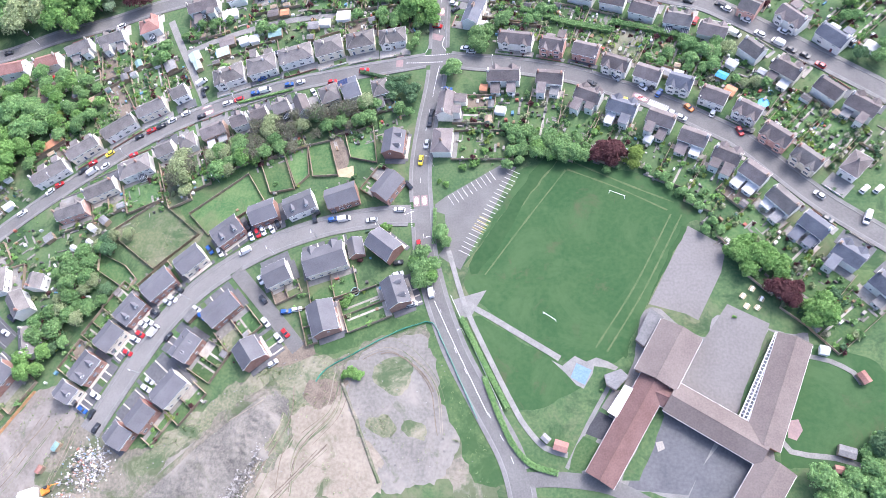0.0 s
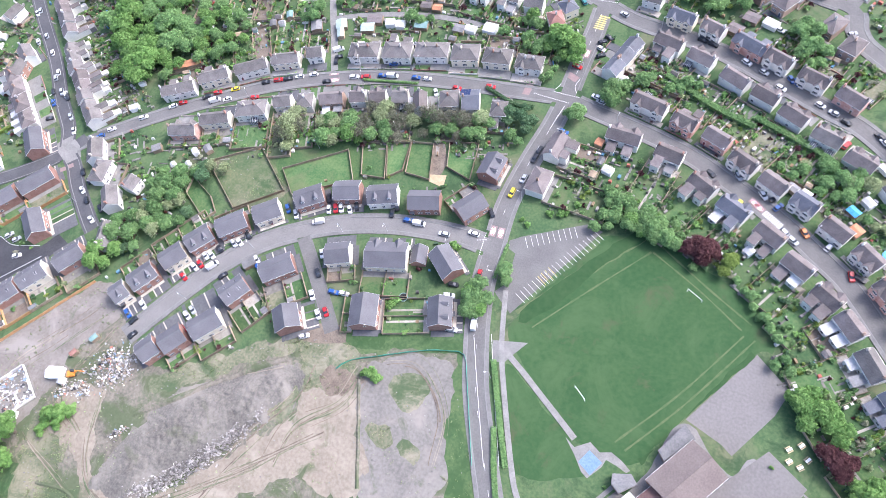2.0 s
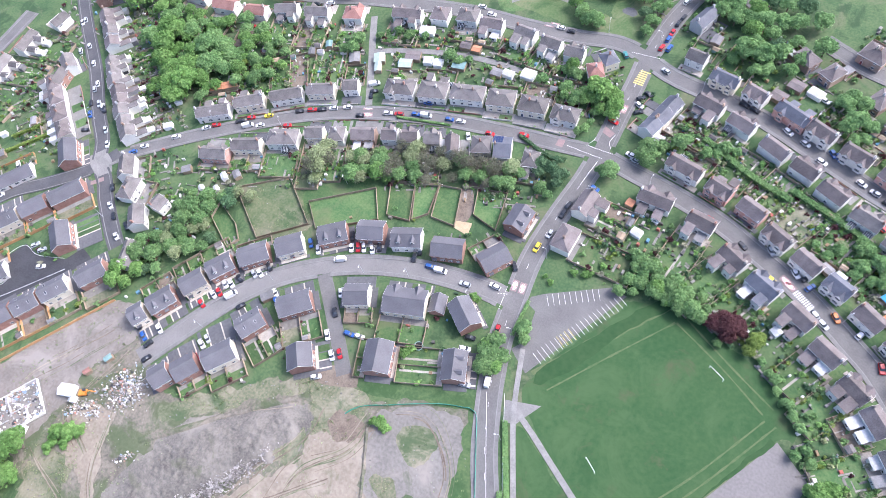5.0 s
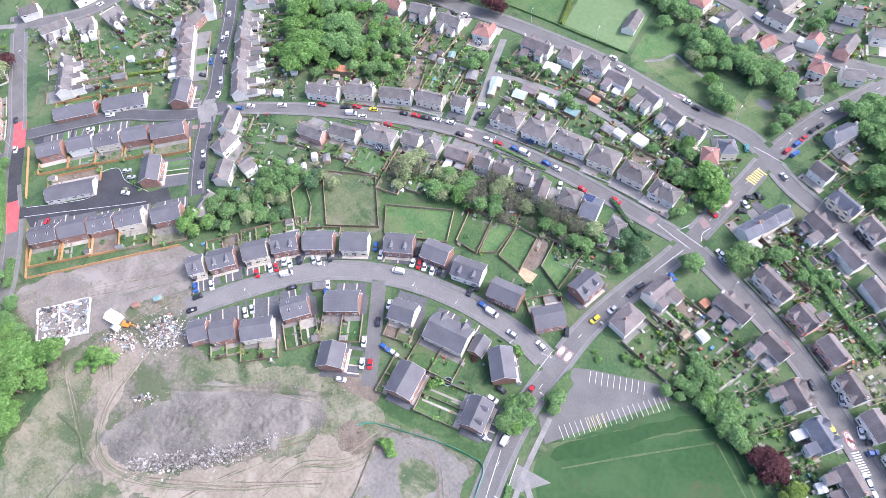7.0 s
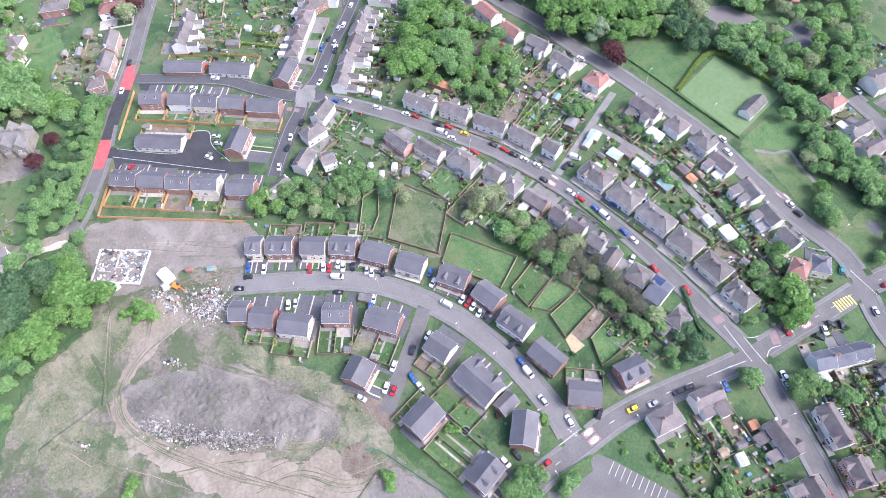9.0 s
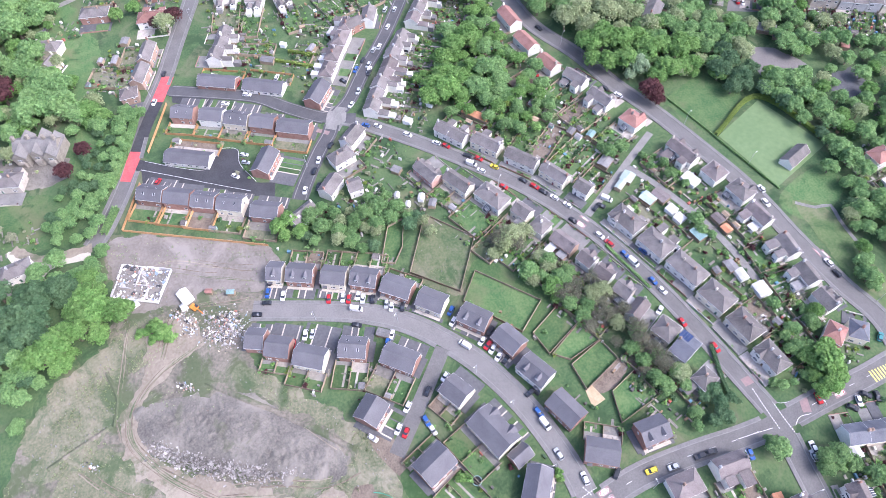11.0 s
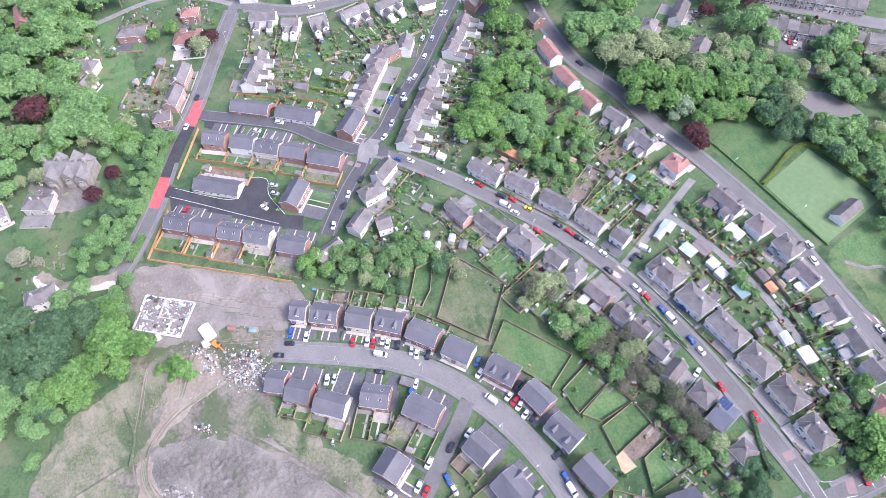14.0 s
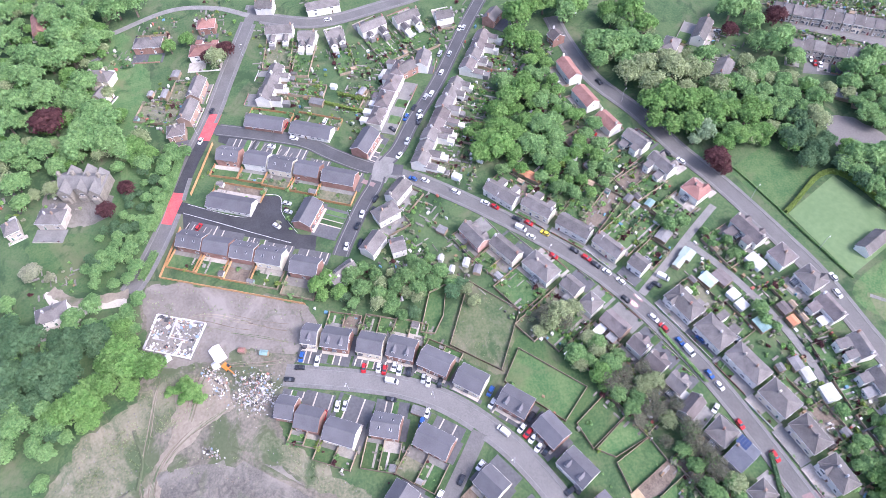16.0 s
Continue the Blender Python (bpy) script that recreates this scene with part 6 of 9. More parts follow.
# ---- ground surfaces ----
patch("playing_field", [(-17.8, 123.3), (-4.1, 126.8), (14.3, 123.5), (36.6, 113.5), (44.3, 102.3), (38.8, 98.6), (25.0, 70.0), (19.8, 58.3), (13.7, 49.6), (6.9, 50.4), (-2.2, 50.5), (-13.4, 56.6), (-28.9, 67.7), (-37.3, 76.0), (-34.3, 88.6), (-21.8, 115.0)], MOWN, edge=0.5)
turf_line([(-30.2, 80.6), (-16.6, 101.1), (-1.8, 122.6)], 0.6)
turf_line([(-1.3, 122.8), (17.1, 114.3), (33.4, 105.3)], 0.6)
turf_line([(34.5, 103.7), (21.5, 77.5), (7.8, 55.0)], 0.6)
turf_line([(1.2, 125.7), (19.7, 116.0), (35.8, 108.3)], 0.6)
turf_line([(38.1, 103.5), (24.2, 75.5), (11.4, 53.7)], 0.6)
turf_line([(-37.3, 83.6), (-22.6, 106.3), (-8.4, 127.4)], 1.5)
turf_line([(-34.4, 83.2), (-20.1, 105.0), (-5.4, 127.4)], 1.5)
patch("verge_lawn", [(-33.5, 65.4), (-20.2, 58.6), (-7.8, 51.6), (-2.3, 48.0), (4.3, 42.8), (-16.4, 33.3), (-25.2, 48.0)], MOWN, edge=0.4)
patch("car_park", [(-26.2, 125.5), (-20.2, 124.4), (-39.2, 82.5), (-44.6, 86.0), (-47.7, 88.2), (-44.8, 92.7), (-45.8, 100.1), (-46.5, 104.8), (-50.3, 106.2), (-50.5, 109.1), (-46.6, 112.4)], ASPHALT, edge=0)
patch("school_ground", [(25.6, 69.1), (41.8, 59.3), (46.8, 66.4), (66.6, 61.1), (72.8, 58.0), (59.0, 24.5), (60.0, 19.8), (50.9, 6.8), (27.6, 9.9), (4.5, 13.4), (5.5, 21.8), (15.6, 41.4), (20.5, 54.5)], CONCRETE, edge=0.4)
patch("school_court", [(39.8, 99.1), (51.6, 91.1), (49.2, 81.8), (40.7, 65.0), (37.0, 67.1), (25.4, 70.4)], COURT, edge=0)
patch("upper_yard", [(50.1, 70.7), (62.3, 64.2), (49.1, 33.7), (41.1, 39.7), (32.9, 42.1), (40.8, 56.9)], COURT, edge=0)
patch("playground", [(27.8, 36.2), (43.0, 27.3), (33.7, 10.8), (15.9, 11.4)], YARD, edge=0)
patch("lower_yard", [(44.1, 26.2), (52.3, 20.1), (41.4, 4.6), (33.1, 8.7), (37.8, 18.5)], YARD, edge=0)
patch("forecourt", [(-41.0, 71.2), (-29.3, 74.9), (-32.5, 68.9), (-34.0, 65.7), (-37.8, 64.1)], CONCRETE, edge=0)
patch("path_bulge", [(-6.8, 50.4), (-3.1, 48.6), (1.1, 52.1), (4.7, 50.3), (8.0, 51.7), (14.9, 48.7), (14.0, 47.6), (7.2, 48.9), (6.5, 46.2), (3.7, 41.4), (1.4, 42.4), (-2.2, 46.3)], CONCRETE, edge=0.1)
patch("blue_court", [(1.5, 49.6), (6.3, 47.5), (4.1, 42.5), (-0.4, 44.9)], BLUEPAINT, edge=0)
patch("annexe_path", [(12.5, 45.3), (13.6, 44.6), (5.7, 30.0), (-1.2, 16.0), (-2.3, 16.6), (4.5, 30.7)], CONCRETE, edge=0)
patch("annexe_yard", [(12.8, 41.3), (17.0, 41.1), (13.2, 33.3), (9.1, 35.5)], COURT, edge=0)
patch("dark_yard", [(8.4, 34.4), (12.8, 32.1), (11.3, 27.9), (10.2, 25.1), (4.1, 27.2), (5.5, 30.0)], ASPHALT_DARK, edge=0)
patch("annexe_garden", [(3.3, 26.4), (8.5, 24.3), (6.0, 17.1), (-1.2, 16.0)], LAWN, edge=0.2)
patch("wing_verge", [(27.1, 36.2), (28.1, 33.4), (19.6, 14.2), (15.0, 14.0), (23.8, 31.5)], GRASS, edge=0.3)
patch("covered_bed", [(61.7, 62.0), (63.6, 61.1), (51.8, 34.5), (49.4, 34.9)], GRASS, edge=0.2)
patch("worn_mark", [(25.1, 25.3), (27.2, 25.9), (28.0, 23.6), (25.7, 22.8)], PAVING, edge=0.2)
patch("school_lawn", [(64.5, 41.5), (72.7, 57.6), (93.3, 49.3), (89.3, 26.1), (63.1, 19.9), (60.6, 24.6)], MOWN, edge=0.5)
patch("flower_ring", [(64.0, 33.8), (66.8, 34.4), (67.6, 31.2), (65.7, 28.1), (63.6, 28.8)], PINK_SURFACE, edge=0.2)
patch("building_site", [(-229.4, -23.5), (-195.4, 33.3), (-172.6, 24.1), (-157.4, 16.5), (-143.9, 16.8), (-124.5, 34.4), (-105.9, 46.8), (-82.5, 49.7), (-48.2, 63.4), (-39.5, 49.1), (-29.6, 30.6), (-18.9, -12.0), (-51.4, 16.1), (-84.0, -37.6), (-124.4, -72.2), (-149.1, -71.0), (-167.8, -52.5), (-187.4, -32.0), (-218.2, -31.3)], DIRT, edge=1.5)
patch("sandy_ground", [(-151.8, -31.6), (-147.0, -27.0), (-130.7, -27.0), (-117.0, -14.3), (-103.5, 5.9), (-92.6, 24.5), (-96.9, 35.8), (-89.3, 39.8), (-70.8, 31.9), (-75.9, 18.1), (-88.7, -2.8), (-106.2, -17.2), (-123.7, -30.6), (-135.1, -35.5)], SAND, edge=2)
patch("site_weeds", [(-169.6, -51.2), (-182.5, -30.8), (-162.3, -32.6), (-145.1, -37.1), (-136.8, -51.5), (-134.3, -63.4), (-146.3, -65.6)], ROUGH, edge=2)
patch("gravel_field", [(-144.2, -28.5), (-146.9, -12.8), (-137.6, 10.4), (-118.7, 26.8), (-103.4, 36.1), (-94.6, 28.8), (-103.7, 12.1), (-121.2, -13.2), (-134.4, -29.0)], GRAVEL, edge=1.5)
patch("concrete_slab", [(-77.9, 38.3), (-76.6, 47.4), (-66.7, 54.3), (-51.2, 58.3), (-42.0, 40.0), (-37.0, 16.3), (-58.2, 6.4), (-70.7, 27.2)], SLAB, edge=1.0)
patch("site_verge", [(-50.5, 62.6), (-44.5, 65.0), (-38.9, 51.5), (-32.2, 37.5), (-25.6, 23.5), (-21.5, 12.0), (-29.0, 11.0), (-36.0, 22.0), (-42.5, 36.0), (-46.5, 47.0)], VERGE, edge=1.2)
patch("site_verge", [(-91.1, 55.0), (-74.2, 60.3), (-50.2, 66.0), (-48.0, 63.0), (-71.3, 54.8), (-88.1, 49.9)], VERGE, edge=0.8)
patch("roundabout_grass", [(-66.6, 42.2), (-67.2, 46.8), (-63.9, 49.9), (-58.6, 50.5), (-54.8, 47.4), (-53.4, 41.9), (-56.0, 37.8), (-60.7, 36.5), (-65.2, 38.7)], ROUGH, edge=0.8)
patch("slab_weeds", [(-67.4, 28.7), (-60.4, 29.8), (-57.7, 25.6), (-61.3, 23.6), (-66.0, 25.0)], ROUGH, edge=1.2)
patch("slab_weeds", [(-57.0, 27.5), (-51.5, 29.0), (-47.9, 24.0), (-51.3, 22.5), (-55.4, 24.4)], ROUGH, edge=1.2)
patch("site_weeds", [(-104.6, 46.5), (-87.0, 49.5), (-80.3, 45.8), (-83.3, 34.9), (-90.2, 30.8), (-101.9, 34.3), (-107.3, 40.9)], ROUGH, edge=2.5)
patch("site_weeds", [(-180.0, -37.1), (-164.9, -35.4), (-147.3, -39.2), (-139.6, -58.1), (-144.9, -67.3), (-157.3, -66.9), (-168.7, -56.5)], ROUGH, edge=2)
patch("site_weeds", [(-188.0, -25.5), (-179.7, -11.3), (-169.4, -10.7), (-166.5, -21.7), (-164.4, -28.2), (-176.3, -27.9)], ROUGH, edge=1.5)
patch("site_weeds", [(-134.6, -56.5), (-138.6, -41.0), (-124.6, -31.0), (-114.4, -34.1), (-123.4, -57.2)], ROUGH, edge=2)
patch("site_weeds", [(-150.2, 9.9), (-122.5, 35.9), (-104.9, 46.4), (-107.3, 38.7), (-125.6, 23.9), (-143.1, 7.7)], ROUGH, edge=1.5)
patch("site_weeds", [(-107.5, 17.5), (-105.4, 29.4), (-95.6, 27.7), (-95.6, 17.4)], ROUGH, edge=2)
patch("brown_earth", [(-88.7, 40.0), (-80.4, 41.1), (-76.4, 34.8), (-84.2, 32.4), (-89.4, 33.3)], EARTH, edge=2)
patch("brown_earth", [(-107.5, 50.4), (-91.5, 55.7), (-89.4, 50.3), (-104.5, 44.8)], EARTH, edge=0.2)
patch("sandy_ground", [(-89.2, 29.2), (-76.4, 34.8), (-71.4, 26.9), (-59.0, 7.8), (-72.5, 1.5), (-83.2, 11.7)], SAND, edge=2)
patch("sandy_ground", [(-177.0, -20.4), (-180.1, -7.8), (-169.1, -0.5), (-159.6, -12.8), (-157.3, -23.1)], SAND, edge=2)
patch("cleared_strip", [(-228.6, -23.7), (-195.6, 32.8), (-178.4, 25.4), (-188.1, 4.6), (-184.9, -3.2), (-190.6, -24.7), (-207.8, -29.3)], PALEDIRT, edge=1)
patch("long_plot", [(-144.1, 97.6), (-156.6, 109.1), (-186.6, 97.1), (-175.4, 89.3), (-160.0, 82.3)], OVERGROWN, edge=1)
patch("green_plot", [(-141.4, 98.7), (-156.6, 109.1), (-140.5, 124.1), (-131.0, 130.4), (-119.0, 114.4), (-130.9, 108.4)], LAWN, edge=0.4)
patch("bowling_green", [(-171.7, 235.8), (-182.6, 265.1), (-148.1, 275.1), (-137.4, 241.4)], BOWL, edge=0)
patch("bowling_green", [(-200.7, 224.8), (-209.5, 252.3), (-188.8, 260.4), (-172.8, 236.2), (-175.2, 231.4)], LAWN, edge=0)
patch("pavilion_lawn", [(-133.6, 239.2), (-139.7, 264.5), (-127.4, 267.6), (-116.7, 246.3), (-123.9, 236.9)], LAWN, edge=0.3)
patch("big_lawn", [(-269.8, -77.1), (-269.3, -62.6), (-258.2, -40.9), (-235.9, -41.8), (-235.1, -55.8), (-249.6, -72.0)], LAWN, edge=1.5)
patch("big_lawn", [(-391.0, -50.4), (-399.2, -27.2), (-373.5, -24.1), (-361.0, -16.1), (-333.4, -23.8), (-292.4, -18.5), (-255.4, -28.8), (-266.1, -40.6), (-298.7, -35.3), (-339.7, -40.3)], LAWN, edge=1.5)
patch("villa_court", [(-303.0, -66.0), (-282.0, -70.0), (-270.5, -56.0), (-272.5, -42.0), (-281.0, -38.5), (-284.0, -41.0)], GRAVEL, edge=0.8)
patch("villa_drive", [(-240.5, -69.0), (-229.5, -52.0), (-226.2, -37.0), (-222.8, -37.0), (-223.8, -53.0), (-216.5, -60.5), (-231.5, -67.0)], CREAM_PAVING, edge=0.3)
patch("paddock", [(-289.0, -38.3), (-277.3, -6.8), (-258.1, -18.8), (-243.3, -29.6), (-251.0, -34.0)], LAWN, edge=1)
patch("river_bank", [(-210.3, 282.9), (-211.1, 290.7), (-193.6, 300.2), (-185.9, 296.6), (-185.3, 287.1), (-193.8, 277.6), (-202.0, 278.0)], COURT, edge=1)
patch("dark_pond", [(-182.4, 308.1), (-177.0, 320.8), (-164.9, 311.8), (-168.6, 299.1)], YARD, edge=1.5)
patch("car_court", [(-120.2, 314.3), (-118.2, 335.4), (-110.4, 341.1), (-103.0, 331.9), (-109.1, 307.6)], ASPHALT, edge=0)
patch("car_court", [(-253.9, 314.8), (-249.6, 297.3), (-241.6, 290.2), (-234.2, 303.8), (-241.5, 312.3)], ASPHALT, edge=0)
patch("close_apron", [(-267.4, -9.5), (-262.5, -4.0), (-256.0, 6.6), (-250.6, 15.9), (-252.4, 20.1), (-259.8, 24.6), (-255.9, 33.9), (-245.9, 32.3), (-233.0, 36.6), (-229.7, 44.5), (-222.1, 42.2), (-226.7, 32.7), (-222.1, 29.7), (-232.8, 16.4), (-243.0, 3.2), (-253.1, -10.6)], ASPHALT_DARK, edge=0)
patch("bay_apron", [(-305.9, 11.8), (-294.4, 28.0), (-269.7, 54.8), (-263.2, 51.9), (-268.2, 44.6), (-287.5, 25.3), (-299.4, 10.8)], ASPHALT_DARK, edge=0)
patch("pond_plot", [(-67.3, 262.6), (-65.8, 270.7), (-58.0, 264.7), (-57.0, 254.9)], OVERGROWN, edge=1)
patch("dig_plot", [(-92.2, 124.2), (-97.1, 137.4), (-92.3, 140.9), (-86.5, 127.9)], EARTH, edge=0.5)
patch("deck", [(-90.8, 122.1), (-91.7, 125.2), (-85.1, 127.0), (-84.1, 121.4)], TIMBER, edge=0)
patch("mown_stripe", [(-36.2, 84.2), (-27.0, 100.3), (-16.8, 117.7), (-8.6, 129.5), (-5.5, 126.4), (-14.2, 113.1), (-23.3, 96.2), (-32.9, 81.2)], MOWN_DARK, edge=0.4)
patch("mown_stripe", [(15.1, 52.8), (20.7, 60.2), (37.5, 99.1), (39.3, 98.2), (24.7, 69.0), (16.8, 51.6)], MOWN_DARK, edge=0.4)
patch("park_grass", [(-127.5, 242.3), (-119.1, 252.0), (-107.0, 252.7), (-90.7, 251.3), (-71.6, 247.2), (-63.9, 242.6), (-64.9, 236.9), (-82.1, 237.3), (-101.4, 238.9)], PARK, edge=1.0)
patch("marsh_plot", [(-82.4, 259.0), (-71.5, 263.8), (-63.5, 257.1), (-65.4, 246.7), (-73.0, 245.8), (-79.6, 251.2)], PARK, edge=1.5)
patch("marsh_pool", [(-76.5, 257.4), (-73.4, 258.6), (-70.2, 253.6), (-71.6, 251.3), (-75.0, 254.2)], YARD, edge=1.2)
build_roads()
patch("junction_slab", [(-264.7, 80.2), (-259.5, 87.9), (-251.9, 84.7), (-246.8, 79.9), (-251.4, 74.1)], CONCRETE, edge=0)

# ---- houses ----
house("new", -182.1, 32.9, 62, 6.0, 8.2, wall='cream', dormer=1, front=7, rear=8)
house("new", -177.2, 41.9, 62, 10.5, 8.2, wall='brick', dormer=2, front=7, rear=8)
house("new", -170.6, 53.9, 60, 9.6, 8.2, wall='cream', front=8, rear=9)
house("new", -164.9, 64.6, 57, 10.3, 8.2, wall='brick', dormer=2, front=8, rear=9)
house("new", -155.7, 75.1, 46, 11.9, 8.2, wall='brick', front=8, rear=9)
house("new", -144.6, 85.1, 43, 10.6, 8.2, wall='cream', front=6, rear=6)
house("new", -131.5, 97.2, 40, 11.3, 8.2, wall='brick', dormer=2, front=5, rear=18)
house("new", -118.0, 105.1, 22, 10.5, 8.2, wall='brick', front=6, rear=10)
house("new", -103.4, 108.4, 24, 11.6, 8.2, wall='white', dormer=2, front=5, rear=2)
house("new", -86.7, 111.6, 19, 12.1, 8.2, wall='brick', front=5, rear=2)
house("new", -68.9, 115.6, 57, 11.0, 8.2, wall='brick', front=9, rear=8)
house("new", -68.3, 134.7, 88, 10.1, 8.2, wall='brick', dormer=2, front=3, rear=16)
house("new", -156.4, 18.5, -118, 6.9, 8.2, wall='brick', front=6, rear=8)
house("new", -149.7, 25.5, -121, 9.1, 8.2, wall='brick', front=8, rear=10)
house("new", -141.1, 35.3, -125, 11.5, 8.2, wall='cream', front=9, rear=10)
house("new", -138.2, 51.0, -118, 10.0, 8.2, wall='brick', sky=1, front=6, rear=11)
house("new", -127.4, 65.4, -135, 12.8, 8.2, wall='brick', front=5, rear=11)
house("new", -107.8, 79.3, -153, 9.3, 8.2, wall='cream', front=5, rear=9)
house("new", -89.7, 85.3, -161, 15.6, 10, wall='cream', front=5, rear=12, gablet=2)
house("bung", -78.9, 90.4, -73, 7.0, 5.5, wall='brick', front=0, rear=0)
house("new", -67.8, 90.9, 143, 11.6, 8.2, wall='brick', front=6, rear=6)
house("new", -61.3, 72.4, 113, 10.6, 8.2, wall='brick', dormer=2, front=5, rear=18)
house("new", -87.2, 62.6, 111, 11.7, 9.5, wall='brick', front=4, rear=4)
house("new", -112.9, 49.2, 130, 9.1, 9, wall='brick', front=4, rear=0)
house("bung", -301.8, 34.9, 59, 19.2, 8, wall='brick', front=3, rear=5)
house("bung", -288.7, 55.1, 56, 20.2, 8, wall='white', front=3, rear=7)
house("new", -271.2, 77.3, 139, 13.8, 8.2, wall='brick', front=8, rear=3)
house("new", -285.7, 15.6, -119, 10.7, 8.2, wall='brick', sky=1, front=6, rear=7)
house("new", -278.2, 27.7, -121, 11.0, 8.2, wall='white', front=6, rear=7)
house("new", -270.9, 38.1, -123, 11.3, 8.2, wall='cream', sky=1, front=6, rear=7)
house("new", -263.7, 48.8, -123, 11.5, 8.2, wall='brick', front=6, rear=7)
house("new", -254.5, 61.2, -123, 15.1, 8.2, wall='brick', front=4, rear=8)
house("bung", -258.3, 12.0, 58, 21.3, 8, wall='white', front=3, rear=7)
house("new", -239.8, 43.4, 143, 13.4, 8.2, wall='brick', front=9, rear=3)
house("new", -242.8, -6.6, -122, 11.3, 8.2, wall='brick', sky=1, front=6, rear=9)
house("new", -236.0, 3.9, -121, 11.4, 8.2, wall='brick', front=6, rear=9)
house("new", -229.5, 14.0, -121, 10.2, 8.2, wall='brick', sky=1, front=6, rear=9)
house("new", -223.2, 24.3, -121, 11.1, 8.2, wall='cream', sky=1, front=6, rear=9)
house("new", -213.3, 37.1, -121, 11.7, 8.2, wall='brick', front=6, rear=9)
house("old", -314.2, 119.1, 151, 11.0, 8, wall='white', front=4, rear=9)
house("old", -311.7, 109.5, 106, 9.4, 8, wall='brick', front=4, rear=4)
terrace("hip", -297.3, 98.3, 145, 44.8, 8.4, 4, wall='white', roof='brown', front=4, rear=10, wing=1)
terrace("old", -310.6, 146.3, -38, 30.2, 8, 4, wall='white', front=1, rear=14, wing=1)
terrace("old", -271.2, 113.6, -37, 57.5, 8, 8, wall='white', front=1, rear=14, wing=1)
house("old", -237.6, 84.2, -51, 11.2, 8, wall='white', front=1, rear=6)
house("hip", -226.0, 76.2, -75, 10.3, 9, wall='white', front=1, rear=6)
house("old", -214.2, 66.6, -48, 10.2, 8, wall='white', front=1, rear=6)
house("old", -209.6, 75.6, -91, 6.0, 8, wall='white', front=1, rear=2)
house("old", -204.5, 51.0, -66, 11.5, 7, wall='grey', sky=1, front=2, rear=2)
house("old", -364.5, 53.4, -106, 14.2, 8, wall='white', front=2, rear=12, wing=1)
house("old", -354.1, 66.6, -112, 9.1, 8, wall='white', front=2, rear=12, wing=1)
house("old", -349.4, 80.8, -89, 9.2, 8, wall='white', front=3, rear=12, wing=1)
house("old", -349.6, 101.2, -77, 14.3, 8, wall='white', front=3, rear=12, wing=1)
house("old", -349.5, 120.2, -79, 13.6, 8, wall='white', front=3, rear=12, wing=1)
house("old", -343.2, 139.4, -94, 9.3, 8, wall='white', front=3, rear=4)
house("old", -376.5, 80.0, 84, 18.1, 8, wall='white', front=2, rear=8)
house("old", -388.4, 49.3, -112, 9.6, 8, wall='white', front=2, rear=8)
terrace("old", -325.6, 42.2, -26, 25.8, 8, 3, wall='white', front=4, rear=10, wing=1)
house("old", -335.9, 6.2, 157, 13.7, 8, wall='brown', front=4, rear=8)
house("old", -321.0, 0.4, 154, 13.0, 8, wall='brown', front=4, rear=8)
house("hip", -307.5, -7.2, 85, 8.0, 9, wall='brown', front=3, rear=3, roof='brown')
house("hip", -360.7, 12.6, 75, 15.4, 11, wall='white', roof='red', front=3, rear=5)
house("hip", -382.4, 16.0, 77, 9.2, 9, wall='brick', roof='red', front=3, rear=3)
house("hip", -378.4, -16.0, 74, 14.6, 10, wall='brick', front=4, rear=6)
house("hip", -362.0, -43.2, 59, 15.0, 9, wall='cream', front=3, rear=3)
house("old", -349.2, -40.3, 142, 7.5, 8, wall='cream', front=2, rear=2)
villa(-291.5, -50.0, 68)
house("hip", -274.7, -65.9, 70, 11.8, 10, wall='stone', front=3, rear=2)
house("hip", -223.8, -64.4, 95, 11.8, 9, wall='white', front=3, rear=3)
house("old", -419.8, -72.5, 5, 17.2, 8, wall='brick', roof='red', front=2, rear=2)
house("hip", -274.8, -82.0, 105, 6.0, 9, wall='stone', front=2, rear=2)
house("semi", -219.5, 123.8, 33, 15.3, 8, wall='white', front=4, rear=14)
house("semi", -207.0, 135.7, 35, 13.6, 8, wall='cream', front=4, rear=16)
house("semi", -192.5, 146.0, 35, 14.6, 8, wall='white', front=4, rear=18)
house("semi", -179.4, 154.9, 25, 12.5, 8, wall='cream', front=4, rear=18)
house("semi", -167.6, 162.4, 26, 6.8, 8, wall='white', front=4, rear=10)
house("hip", -146.1, 170.0, 17, 13.2, 10, wall='white', front=6, rear=12, gablet=1)
house("hip", -131.5, 174.4, 16, 12.4, 11, wall='white', front=6, rear=12)
house("hip", -116.7, 179.1, 16, 14.5, 10, wall='white', front=6, rear=12)
house("hip", -101.8, 182.1, 16, 11.6, 11, wall='cream', front=6, rear=12)
house("hip", -88.0, 184.4, 10, 11.5, 10, wall='cream', front=6, rear=12)
house("hip", -73.9, 185.4, 7, 11.0, 9, wall='white', front=5, rear=12, gablet=1)
house("semi", -203.4, 105.0, -160, 12.3, 8, wall='redw', front=3, rear=10, gablet=2)
house("semi", -192.4, 115.1, -155, 13.0, 8, wall='cream', front=3, rear=12)
house("hip", -179.3, 125.0, -156, 13.4, 10, wall='white', front=3, rear=12)
house("semi", -167.2, 133.2, -155, 7.6, 8, wall='cream', front=3, rear=10)
house("hip", -157.7, 136.7, -156, 6.6, 9, wall='white', front=3, rear=8)
house("semi", -146.7, 141.6, -157, 10.2, 8, wall='brown', roof='brown', front=3, rear=8)
